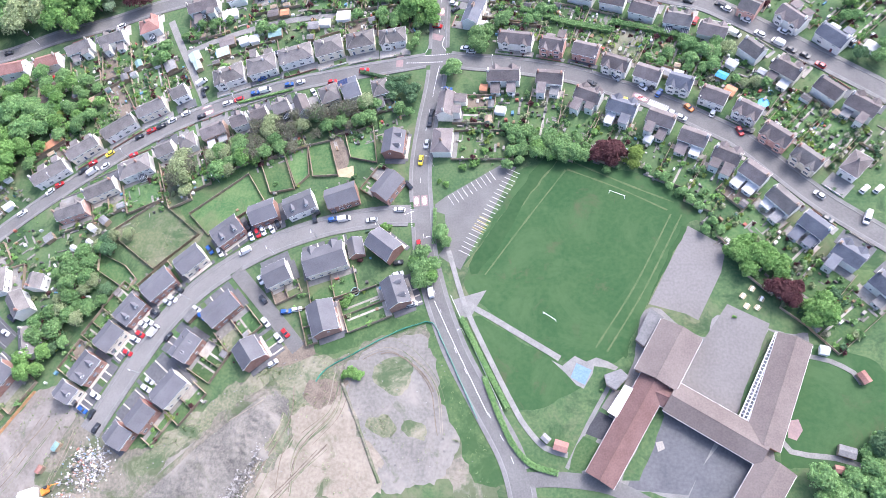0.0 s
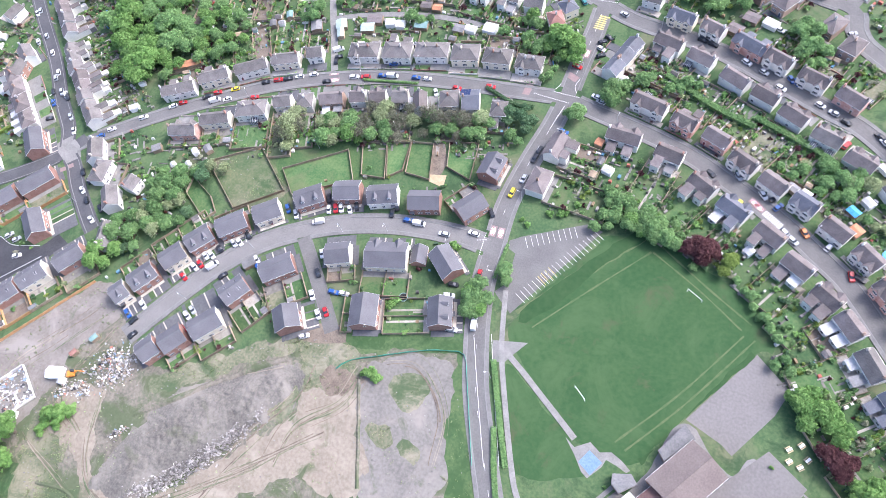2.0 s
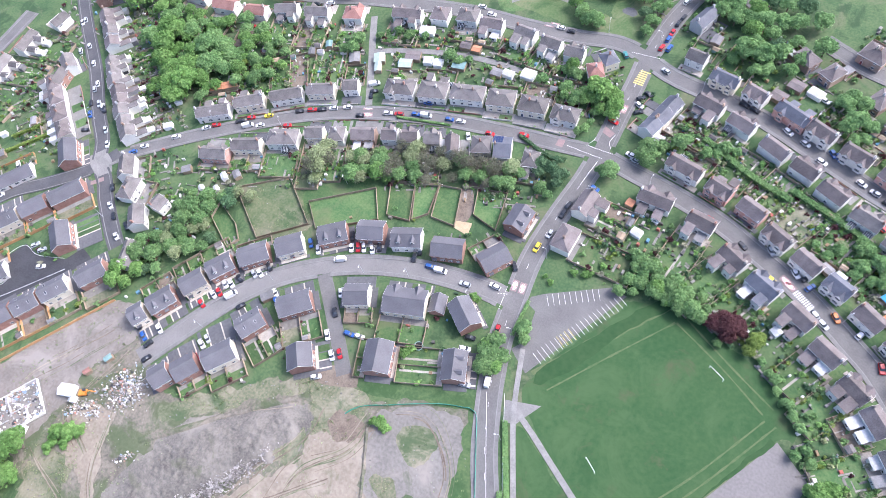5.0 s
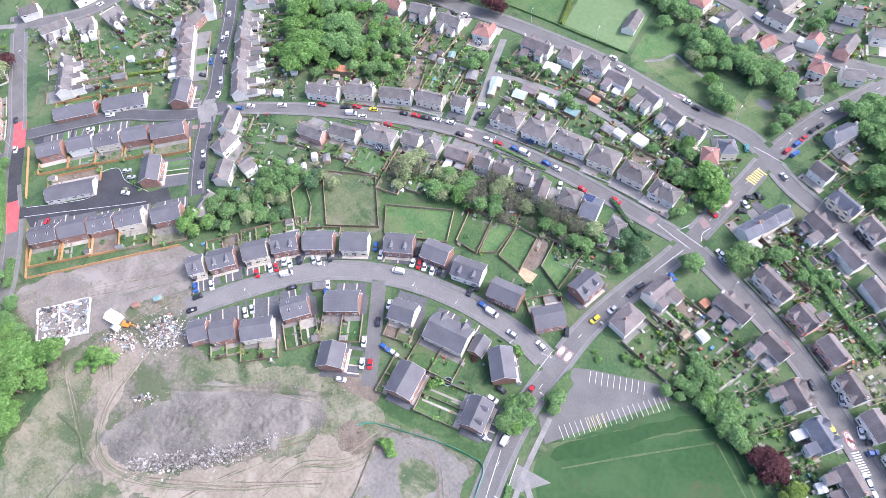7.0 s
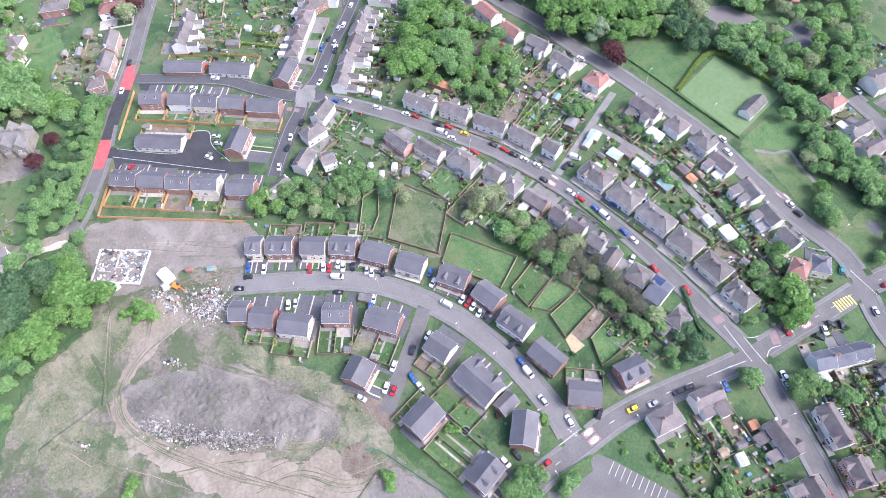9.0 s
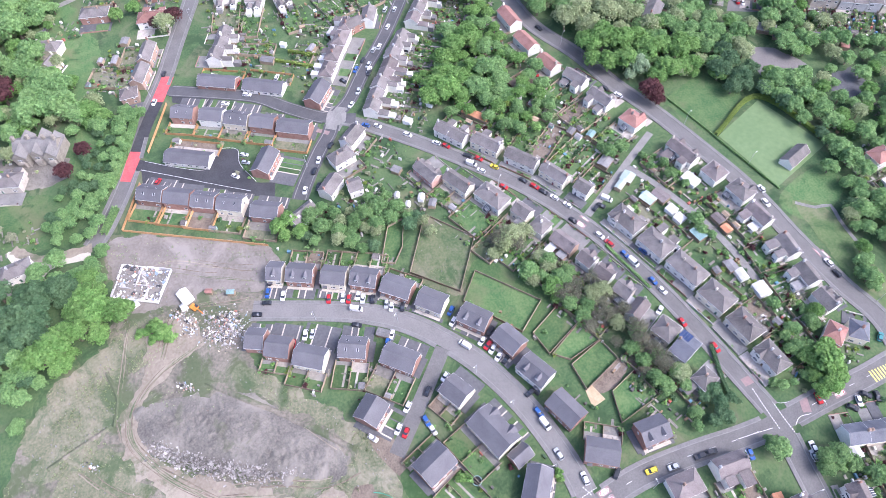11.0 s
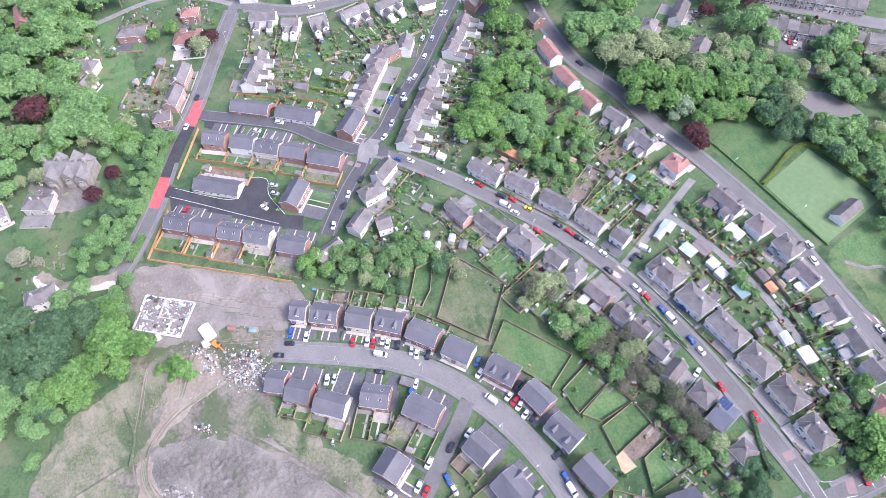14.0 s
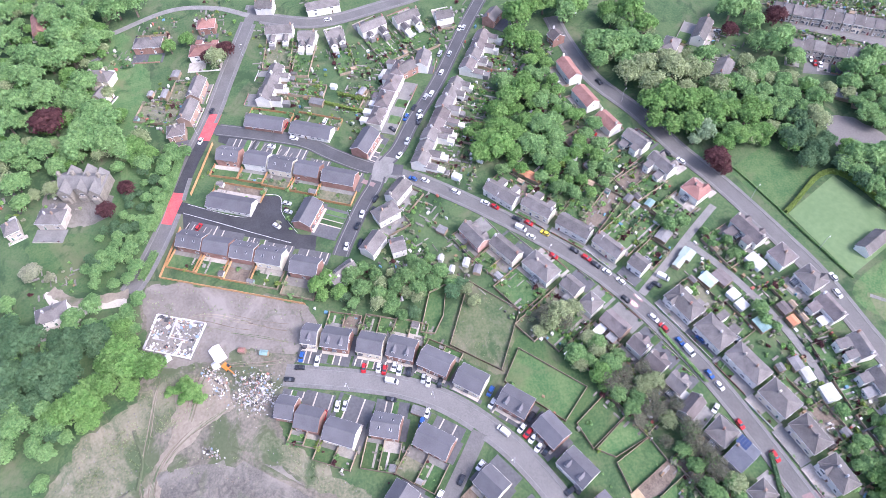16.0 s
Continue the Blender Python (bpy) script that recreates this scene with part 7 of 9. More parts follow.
house("semi", -136.0, 146.1, -159, 6.7, 8, wall='white', roof='brown', front=3, rear=8, gablet=1)
house("semi", -127.6, 148.7, -157, 7.3, 8, wall='white', roof='brown', front=3, rear=8, gablet=1)
house("semi", -118.1, 151.9, -157, 6.7, 8, wall='stone', front=4, rear=8, gablet=1)
house("semi", -107.6, 155.4, 117, 8.8, 7, wall='white', roof='brown', front=3, rear=4)
house("hip", -97.5, 157.2, -157, 7.7, 10, wall='cream', front=3, rear=8)
house("semi", -88.5, 158.9, -159, 6.9, 13, wall='white', roof='blue', front=2, rear=5, solar=1)
house("hip", -76.2, 158.9, -165, 6.0, 9, wall='white', front=6, rear=6)
house("old", -281.4, 183.8, -177, 14.1, 8, wall='white', roof='red', front=2, rear=10)
house("old", -261.1, 183.3, -171, 13.1, 8, wall='white', roof='red', front=2, rear=12)
house("old", -242.7, 186.1, -166, 11.2, 8, wall='white', roof='red', front=2, rear=14)
house("semi", -227.2, 191.4, -158, 11.5, 8, wall='white', front=3, rear=14, wing=1)
house("semi", -210.9, 195.4, -162, 11.9, 8, wall='white', front=3, rear=14, wing=1, gablet=2)
house("hip", -192.9, 201.4, -160, 9.1, 10, wall='white', roof='red', front=3, rear=10, gablet=1)
house("semi", -167.6, 211.0, -166, 14.1, 8, wall='white', roof='brown', front=3, rear=14, gablet=2)
house("hip", -152.5, 216.5, -167, 8.0, 10, wall='white', roof='brown', front=3, rear=12)
house("hip", -139.8, 220.6, -168, 9.3, 10, wall='white', front=3, rear=10, gablet=1)
house("semi", -126.8, 219.9, -172, 10.6, 8, wall='white', roof='brown', front=3, rear=10, wing=1)
house("semi", -110.3, 220.6, 176, 9.5, 8, wall='white', front=5, rear=10, wing=1)
house("semi", -96.8, 219.0, 178, 9.1, 8, wall='white', front=6, rear=10, wing=1)
house("semi", -84.8, 218.0, -175, 8.4, 8, wall='white', front=6, rear=10, wing=1, gablet=2)
house("hip", -71.3, 211.9, -147, 6.2, 10, wall='white', roof='red', front=3, rear=3)
house("hip", -68.4, 220.9, -132, 6.3, 9, wall='cream', roof='blue', front=3, rear=3)
terrace("old", -38.5, 201.8, -105, 21.5, 8, 3, wall='white', roof='blue', front=4, rear=8)
house("semi", -22.1, 180.0, -12, 13.7, 8, wall='white', roof='brown', front=5, rear=14, gablet=2)
house("semi", -7.5, 175.9, -16, 9.4, 8, wall='redw', roof='brown', front=5, rear=14, gablet=2)
house("semi", 5.5, 172.2, -20, 9.8, 8, wall='redw', roof='brown', front=5, rear=16)
house("semi", 16.6, 165.0, -25, 10.0, 8, wall='white', roof='brown', front=5, rear=16, gablet=2)
house("semi", 28.2, 159.4, -25, 9.5, 8, wall='white', roof='brown', front=6, rear=16)
house("semi", 39.7, 154.7, -23, 8.8, 8, wall='white', roof='blue', front=6, rear=14, gablet=2)
house("semi", 50.9, 147.9, -28, 9.3, 8, wall='white', roof='brown', front=6, rear=14)
house("semi", 61.7, 141.2, -35, 8.9, 8, wall='white', roof='brown', front=6, rear=14, gablet=2)
house("semi", 69.9, 130.4, -42, 10.2, 8, wall='redw', roof='brown', front=6, rear=14, gablet=2)
house("semi", 78.5, 120.8, -45, 9.7, 8, wall='cream', front=6, rear=10, gablet=2)
house("hip", 92.9, 117.5, -42, 6.0, 11, wall='white', roof='brown', front=4, rear=6)
house("semi", -26.1, 162.0, 178, 12.6, 8, wall='white', roof='brown', front=6, rear=12, wing=1, gablet=2)
house("semi", -8.2, 159.6, 171, 10.0, 8, wall='white', roof='brown', front=4, rear=14, wing=1)
house("semi", 5.8, 150.5, 154, 9.9, 8, wall='white', roof='brown', front=4, rear=14, wing=1, gablet=2)
house("semi", 18.2, 144.5, 156, 10.6, 8, wall='white', roof='blue', front=4, rear=14, wing=1, gablet=2)
house("semi", 31.8, 138.7, 154, 9.7, 8, wall='white', roof='brown', front=4, rear=14, wing=1)
house("semi", 42.6, 130.2, 154, 9.6, 8, wall='white', roof='brown', front=4, rear=16, wing=1)
house("semi", 53.0, 122.2, 151, 9.1, 8, wall='white', roof='brown', front=4, rear=16, wing=1, gablet=2)
house("semi", 60.8, 115.4, 136, 9.1, 8, wall='white', roof='brown', front=4, rear=16, wing=1)
house("semi", 68.6, 104.9, 130, 10.0, 8, wall='white', front=4, rear=16, wing=1)
house("semi", 77.2, 95.2, 135, 9.2, 8, wall='white', roof='blue', front=4, rear=16, wing=1)
house("semi", 85.9, 84.7, 140, 9.0, 8, wall='white', roof='blue', front=4, rear=16, wing=1, gablet=2)
house("semi", 94.8, 74.4, 132, 8.6, 8, wall='white', roof='blue', front=4, rear=16, wing=1)
house("semi", -37.4, 234.9, -8, 8.0, 8, wall='white', front=5, rear=8)
house("semi", -23.3, 227.5, -10, 11.2, 8, wall='cream', roof='blue', front=5, rear=10, gablet=2)
house("semi", -10.2, 224.7, -19, 9.2, 8, wall='white', roof='brown', front=5, rear=10, gablet=2)
house("semi", 5.3, 220.3, -22, 13.6, 8, wall='redw', roof='blue', front=5, rear=12, gablet=1)
house("semi", 17.2, 216.0, -22, 10.5, 8, wall='white', roof='brown', front=5, rear=12, gablet=2)
house("semi", 31.3, 210.3, -18, 10.9, 8, wall='white', roof='brown', front=5, rear=12, gablet=2)
house("semi", 45.2, 205.0, -25, 10.3, 8, wall='redw', roof='brown', front=5, rear=12)
house("semi", -24.4, 212.6, 166, 11.3, 8, wall='white', roof='brown', front=4, rear=14, gablet=2)
house("semi", -10.3, 208.3, 162, 10.4, 8, wall='white', roof='brown', front=4, rear=14, gablet=2)
house("semi", 4.2, 201.7, 156, 10.7, 8, wall='white', roof='brown', front=4, rear=14)
house("semi", 16.7, 197.0, 160, 9.7, 8, wall='white', roof='brown', front=4, rear=14, gablet=2)
house("semi", 28.0, 190.7, 156, 10.2, 8, wall='white', roof='brown', front=4, rear=14, gablet=2)
house("semi", 41.1, 184.5, 162, 10.3, 8, wall='white', front=4, rear=14, gablet=2)
house("semi", 53.1, 177.7, 158, 10.2, 8, wall='white', roof='brown', front=4, rear=14, gablet=2)
house("semi", 89.2, 148.9, 134, 9.2, 8, wall='white', roof='brown', front=4, rear=14)
house("semi", 99.0, 141.2, 140, 10.2, 8, wall='white', roof='brown', front=4, rear=14, gablet=2)
house("hip", 4.5, 251.4, 57, 6.0, 11, wall='brown', roof='brown', front=4, rear=5)
house("hip", 12.2, 246.5, -30, 6.0, 10, wall='brown', roof='brown', front=4, rear=5)
house("hip", 31.6, 239.3, -27, 6.3, 12, wall='brown', roof='brown', front=4, rear=5)
house("hip", 40.7, 230.2, -21, 6.7, 11, wall='brown', roof='brown', front=4, rear=5)
house("hip", 24.5, 262.0, -20, 9.7, 11, wall='brown', roof='brown', front=4, rear=5)
house("hip", -46.5, 134.6, -92, 10.2, 9, wall='white', roof='brown', front=4, rear=8)
house("semi", -46.2, 151.4, -94, 10.7, 8, wall='white', roof='brown', front=4, rear=10)
house("semi", -111.3, 285.0, 92, 10.8, 8, wall='white', front=3, rear=6)
house("semi", -100.6, 281.6, 92, 10.6, 8, wall='white', roof='brown', front=3, rear=6)
house("semi", -91.7, 282.3, 74, 8.0, 8, wall='white', roof='red', front=3, rear=6)
house("semi", -82.8, 281.7, 78, 9.7, 8, wall='white', roof='brown', front=3, rear=6)
house("hip", -68.3, 282.9, 14, 7.1, 9, wall='white', roof='red', front=3, rear=4)
house("semi", -55.2, 288.6, 34, 9.0, 8, wall='white', front=3, rear=3)
house("semi", -76.9, 299.0, 99, 6.0, 8, wall='white', roof='red', front=3, rear=4)
house("semi", -65.0, 305.0, 97, 11.2, 8, wall='redw', front=3, rear=4)
house("semi", -98.1, 298.8, 2, 10.7, 8, wall='white', front=3, rear=5)
house("semi", -76.4, 321.7, 18, 9.6, 8, wall='white', front=3, rear=5)
house("semi", -58.8, 318.9, 31, 9.0, 8, wall='white', front=3, rear=5)
terrace("stone", -267.0, 323.0, 52, 57.8, 9, 12, wall='stone', front=3, rear=8)
terrace("stone", -243.6, 310.7, 52, 45.6, 9, 9, wall='stone', front=3, rear=8)
house("old", -282.7, 259.0, -46, 16.2, 8, wall='white', front=3, rear=5)
house("hip", -277.6, 240.3, -46, 10.2, 9, wall='white', front=3, rear=5)
house("old", -254.0, 253.6, -48, 12.4, 9, wall='stone', front=3, rear=5)
house("old", -333.5, 163.7, 131, 9.4, 8, wall='brick', front=3, rear=3)
house("old", -306.4, 187.6, -170, 6.0, 8, wall='brick', roof='brown', front=3, rear=3)
house("semi", -39.9, 258.4, 72, 11.0, 8, wall='grey', roof='blue', front=3, rear=3)
house("hip", -28.2, 283.4, 58, 8.8, 9, wall='white', roof='red', front=3, rear=3)
house("semi", -61.6, 269.6, 56, 7.1, 8, wall='white', front=2, rear=2)
house("semi", 81.1, 182.5, -49, 10.9, 8, wall='white', roof='brown', front=5, rear=6, gablet=2)
house("semi", 93.8, 172.3, -47, 10.8, 8, wall='white', roof='blue', front=5, rear=8)
house("semi", 65.6, 168.6, 132, 8.4, 8, wall='white', roof='slate', front=3, rear=8)
house("semi", 76.4, 158.3, 139, 10.0, 8, wall='cream', roof='brown', front=3, rear=8, gablet=2)
house("semi", 67.1, 188.7, -34, 6.9, 8, wall='redw', front=4, rear=6)
house("hip", -129.2, 288.1, 94, 9.2, 9, wall='white', roof='red', front=2, rear=3)
house("stone", -130.6, 314.4, 90, 11.1, 12, wall='white', front=2, rear=2)
house("stone", -125.8, 328.3, 84, 11.8, 11, wall='white', front=2, rear=2)
house("stone", -103.0, 313.8, 84, 14.5, 10, wall='stone', front=2, rear=2)
terrace("stone", -215.7, 351.1, -125, 47.5, 9, 7, wall='stone', front=2, rear=24)

# ---- school, site and fixtures ----
goal([(13.6, 112.5), (18.9, 110.1)])
goal([(-9.4, 66.4), (-5.2, 63.6)])
roundels([(-57.8, 110.5), (-54.7, 110.7)])
roundels([(-156.6, 159.2), (-154.6, 155.8)])
roundels(-54.4, 202.7)
roundels([(25.7, 154.0), (27.1, 152.8)])
roundels([(-104.4, 235.0), (-102.2, 236.0)])
zebra([(29.4, 151.3), (36.2, 147.3)])
yellow_zebra([(-54.6, 217.2), (-54.2, 225.6)])
bays([(-40.2, 90.2), (-23.0, 123.4)], depth=4.8, side=-1, n=20)
bays([(-45.7, 112.4), (-30.4, 122.7)], depth=4.6, side=-1, n=9)
bays([(-255.6, -7.5), (-226.5, 30.9)], depth=4.8, side=-1, n=17, wide=0.22)
bays([(-294.0, 27.9), (-269.4, 54.5)], depth=4.6, side=-1, n=12, wide=0.22)
red_patch([(-318.5, 12.0), (-302.8, 4.0)], width=6.0)
red_patch([(-274.1, -10.2), (-258.6, -18.2)], width=6.0)
red_patch([(-251.7, 70.4), (-247.5, 75.1)], width=2.2)
red_patch([(-70.8, 174.4), (-71.1, 181.2)], width=3)
red_patch([(-58.6, 190.1), (-53.3, 188.1)], width=3)
new_shell([(-213.6, -24.5), (-202.5, -6.5), (-189.5, -14.2), (-199.9, -31.2)])
rubble([(-132.6, -25.5), (-120.9, -13.3), (-113.3, -1.2), (-108.1, 9.4)], width=6.5, n=1700)
rubble([(-166.7, 1.8), (-165.3, 13.8)], width=9, n=700, material=LITTER)
rubble([(-105.6, 12.7), (-105.2, 17.7)], width=6, n=120)
rubble([(-151.0, -12.5), (-147.5, -8.5)], width=4, n=60, material=LITTER)
rubble([(-136.5, -48.0), (-132.5, -45.0)], width=3, n=40, material=LITTER)
skip_cabin(-187.3, -3.4)
digger(-181.1, -1.0)
wing([(34.5, 60.5), (25.7, 44.4)], 13, 4.2, 6.5, "school")
wing([(25.9, 44.7), (8.1, 13.5)], 8.5, 3.0, 5.0, "plum")
wing([(30.3, 39.2), (55.8, 24.3)], 9.5, 3.2, 5.0, "school")
wing([(68.1, 58.3), (55.1, 26.2)], 9.5, 3.2, 5.0, "school")
wing([(58.7, 20.5), (49.3, 5.8)], 10, 3.2, 5.0, "school")
flat([(25.3, 67.7), (29.2, 64.7), (22.9, 55.3), (20.5, 57.5)], 3.0, "felt")
flat([(37.9, 57.8), (41.5, 57.7), (35.5, 47.8), (33.6, 49.0)], 3.0, "felt")
flat([(10.3, 45.3), (15.2, 47.3), (17.6, 45.2), (13.6, 40.8), (10.9, 42.5)], 2.8, "felt")
flat([(16.3, 42.1), (18.8, 41.0), (13.7, 32.5), (11.0, 34.0)], 2.9, "white")
wing([(23.8, 40.9), (30.1, 38.4)], 5.5, 2.8, 4.2, "plum")
canopy([(64.0, 60.2), (50.7, 33.6)], 2.3)
hut(86.4, 47.3, 3.5, 2.5, "red")
hut(78.4, 25.3, 4.5, 3.0, "felt")
hut(75.7, 20.2, 2.6, 2.0, "red")
hut(76.6, 55.4, 2.6, 2.6, "white")
hut(-3.5, 22.8, 4.2, 3.0, "red")
hut(-8.2, 24.9, 2.6, 2.0, "felt")
net([(-87.7, 40.5), (-84.5, 45.1), (-75.9, 50.3), (-69.0, 54.4), (-60.3, 59.1), (-52.9, 61.9), (-47.7, 62.4), (-42.7, 53.7), (-36.8, 42.4), (-30.4, 30.2)])
bench_row(58.1, 72.4)
pool(69.5, 148.0, r=1.9)
pool(-77.4, 73.6, r=1.6)
pavilion([(-145.3, 251.3), (-148.7, 261.8)])
lamps([(-95.6, 95.8), (-143.7, 70.3), (-157.0, 41.4), (-142.0, 121.0)])
copse([(-454.1, -97.8), (-429.5, -36.9), (-402.2, -34.8), (-374.6, -38.9), (-345.6, -55.5), (-305.0, -52.1), (-310.8, -67.8), (-308.6, -90.9)], 6, ("green", "green", "bright", "olive"), 3.0, 5.0)
copse([(-240.1, -101.2), (-222.3, -73.8), (-210.9, -34.0), (-195.1, -32.8), (-177.6, -50.5), (-172.0, -72.7), (-171.6, -96.2)], 6, ("dark", "dark", "green"), 3.0, 5.0)
copse([(-325.0, 221.8), (-296.6, 230.7), (-267.3, 246.7), (-243.5, 285.3), (-220.3, 281.7), (-195.6, 258.8), (-214.1, 233.5), (-245.7, 210.5), (-282.5, 207.8)], 6, ("green", "bright", "olive", "green"), 3.2, 5.2)
copse([(-196.1, 276.4), (-177.7, 288.1), (-156.8, 291.7), (-133.9, 272.9), (-160.6, 272.7), (-185.9, 266.3)], 6, ("green", "bright", "dark"), 3.2, 5.2)
copse([(-229.8, 288.3), (-230.6, 307.5), (-211.2, 336.3), (-187.9, 317.1), (-200.5, 303.3), (-216.7, 291.3)], 6, ("green", "olive"), 3.0, 4.8)
copse([(-206.6, 44.5), (-201.7, 66.2), (-189.2, 95.5), (-179.7, 93.9), (-177.7, 67.1), (-193.2, 47.6)], 5, ("green", "olive", "dark"), 2.0, 3.6)
copse([(-160.8, 119.3), (-139.8, 137.0), (-116.5, 151.6), (-80.5, 156.2), (-80.1, 147.0), (-110.9, 134.9), (-141.6, 122.1)], 6.5, ("bare", "olive", "green"), 2.6, 4.2)
copse([(-128.0, 266.6), (-118.5, 275.2), (-71.3, 279.2), (-57.2, 265.5), (-60.1, 245.6), (-76.2, 265.6), (-96.0, 261.1), (-112.9, 255.3)], 6, ("green", "dark", "green"), 3.0, 4.6)
copse([(68.8, 17.1), (90.2, 30.9), (97.1, 11.3), (74.9, -1.9)], 6, ("green", "dark"), 3.0, 4.5)
copse([(-25.6, 130.8), (-23.9, 144.2), (-14.1, 140.2), (8.0, 134.0), (7.5, 129.1), (0.8, 125.3), (-8.0, 127.8)], 5, ("green", "green", "bright"), 2.0, 3.4)
copse([(29.9, 176.8), (58.0, 184.4), (62.1, 168.9), (49.0, 165.2)], 5.5, ("green", "dark", "olive"), 2.0, 3.6)
copse([(-297.0, -20.8), (-300.3, -9.9), (-292.1, -8.0), (-260.3, -24.8), (-241.6, -33.3), (-240.0, -53.4), (-256.2, -48.2)], 5, ("green", "dark"), 2.0, 3.2)
copse([(-385.3, -57.3), (-338.3, -34.5), (-310.5, -25.0), (-287.0, -41.8), (-285.7, -67.1)], 6, ("green", "bright", "olive"), 3.0, 5.0)
copse([(-286.8, 172.3), (-252.9, 183.4), (-228.6, 175.3), (-203.5, 161.3), (-223.2, 141.2), (-233.8, 130.0), (-266.2, 122.3)], 6, ("green", "bright"), 2.6, 4.2)
copse([(-231.3, 117.0), (-289.6, 155.8), (-298.8, 177.9), (-269.7, 174.5), (-235.9, 151.5), (-236.9, 129.9)], 6, ("bright", "bright", "green"), 2.8, 4.4)
hedge([(-172.6, 235.0), (-183.9, 266.0), (-148.3, 277.1)], 1.6, 2.0, "lime")
hedge([(-200.2, 227.9), (-183.8, 231.5), (-158.7, 236.3), (-136.6, 240.8)], 0.45, 0.9)
hedge([(-37.5, 64.2), (-31.2, 52.7), (-26.0, 43.4), (-20.7, 34.3)], 1.6, 1.0)
hedge([(-28.6, 43.6), (-23.0, 30.9), (-18.2, 22.3), (-12.7, 17.0), (-4.9, 14.8)], 1.6, 1.0)
hedge([(-311.0, 58.7), (-293.0, 81.9)], 1.2, 1.6, "lime")
hedge([(-309.7, 72.9), (-300.9, 84.8)], 1.2, 1.6, "lime")
hedge([(-86.9, 172.2), (-72.3, 167.8), (-65.3, 168.7)], 1.2, 1.6, "dark")
hedge([(-141.2, 159.8), (-117.2, 165.4)], 0.9, 1.1)
hedge([(-50.3, 106.7), (-49.7, 93.2)], 1.0, 1.0)
hedge([(17.0, 189.6), (38.2, 182.4), (48.5, 177.2)], 2.2, 2.4, "green")
hedge([(-20.1, 200.2), (0.1, 190.8), (17.0, 185.5)], 2.2, 2.2, "green")
lamps([(-112.4, 89.3), (-70.6, 99.0), (-49.4, 92.4), (-36.2, 58.6), (-119.5, 172.8), (-140.1, 157.9), (-185.7, 132.8), (-217.6, 122.2), (-30.7, 170.3), (8.8, 166.6), (45.7, 146.4), (-29.2, 222.4), (10.1, 217.5), (-48.7, 156.9), (-52.4, 125.8), (-52.1, 191.3)])
lamps([(-232.5, 60.0), (-278.3, 99.2), (-306.9, 122.6), (-356.5, 31.3), (-307.5, 1.8), (-184.2, 226.2), (-152.5, 237.3), (-255.5, 200.7), (-218.7, 128.3), (-182.6, 154.3), (-145.5, 165.2)])
bays([(-35.7, 99.4), (-33.2, 103.9)], depth=4.8, side=-1, n=3, paint=YELLOW_PAINT)
hut(-153.0, 192.9, 7, 5, "brown")
hut(-145.0, 193.1, 4, 4, "white")
hut(-167.2, 185.5, 5.5, 5, "pale")
hut(-130.2, 196.1, 6, 4.5, "teal")
hut(-127.6, 207.7, 4, 3.4, "orange")
hut(-99.0, 203.2, 6, 5, "white")
hut(-112.3, 198.8, 5, 4, "felt")
hut(-107.4, 200.2, 5, 3.4, "white")
hut(-112.8, 192.5, 3, 2.6, "felt")
hut(-155.1, 209.3, 7, 5, "white")
hut(-166.4, 190.9, 4, 2.6, "brown")
hut(-133.2, 207.6, 5, 3.6, "brown")
hut(-231.3, 139.0, 6, 4, "orange")
hut(-225.7, 143.0, 7, 4, "orange")
hut(-169.4, 178.0, 5, 3, "white")
hut(-165.7, 174.2, 5, 3, "orange")
hut(-165.0, 180.8, 6, 3, "pale")
hut(-195.3, 183.5, 4, 3, "teal")
hut(-200.6, 176.2, 4, 3, "felt")
hut(-178.6, 181.1, 6, 5, "felt")
hut(-150.5, 199.1, 7, 5, "white")
hut(-238.3, 111.0, 4, 3, "white")
hut(-212.8, 95.8, 4, 3.4, "felt")
hut(-194.1, 100.2, 3.4, 2.4, "white")
hut(-199.5, 91.0, 2.6, 2, "white")
hut(-189.2, 103.4, 4, 3, "felt")
hut(-197.8, 107.7, 2.6, 2, "white")
hut(-306.0, 84.1, 5, 3, "felt")
hut(-313.6, 97.9, 6, 4, "white")
hut(-307.2, 61.3, 7, 4, "felt")
hut(-315.1, 71.7, 3, 2.4, "white")
hut(-231.1, 163.0, 5, 4, "white")
hut(-243.9, 124.3, 3, 2, "white")
hut(-340.6, -10.9, 6, 3, "felt")
hut(-353.4, -4.0, 5, 4, "felt")
hut(-343.3, -17.8, 3.4, 2.6, "felt")
hut(-379.5, -45.0, 6, 3, "felt")
hut(-177.8, 83.9, 5, 4, "felt")
hut(-299.2, 221.9, 5, 4, "felt")
hut(-192.9, 93.5, 3, 2, "white")
hut(-153.9, 187.3, 6, 5, "pale")
hut(-139.9, 193.6, 4, 4, "white")
hut(-34.9, 206.1, 6, 4, "white")
hut(-36.6, 192.6, 5, 4, "white")
hut(-27.0, 149.3, 4, 3, "white")
hut(3.1, 239.3, 6, 5, "brown")
hut(10.9, 238.4, 6, 4, "white")
hut(-1.5, 231.5, 6, 5, "brown")
hut(56.1, 160.5, 4, 3, "blue")
hut(35.8, 163.5, 4, 3, "felt")
hut(28.2, 133.7, 3, 3, "white")
hut(58.2, 153.3, 4, 4, "orange")
hut(-34.1, 160.3, 3, 3, "orange")
hut(-140.4, 63.4, 5, 3, "felt")
give_way([(-67.8, 176.2), (-60.0, 175.9), (-52.4, 175.8)])
give_way([(-63.8, 179.6), (-54.5, 179.5), (-45.2, 179.9)])
paint_line([(-67.7, 178.8), (-61.3, 179.9), (-59.2, 183.0), (-58.9, 187.6)])
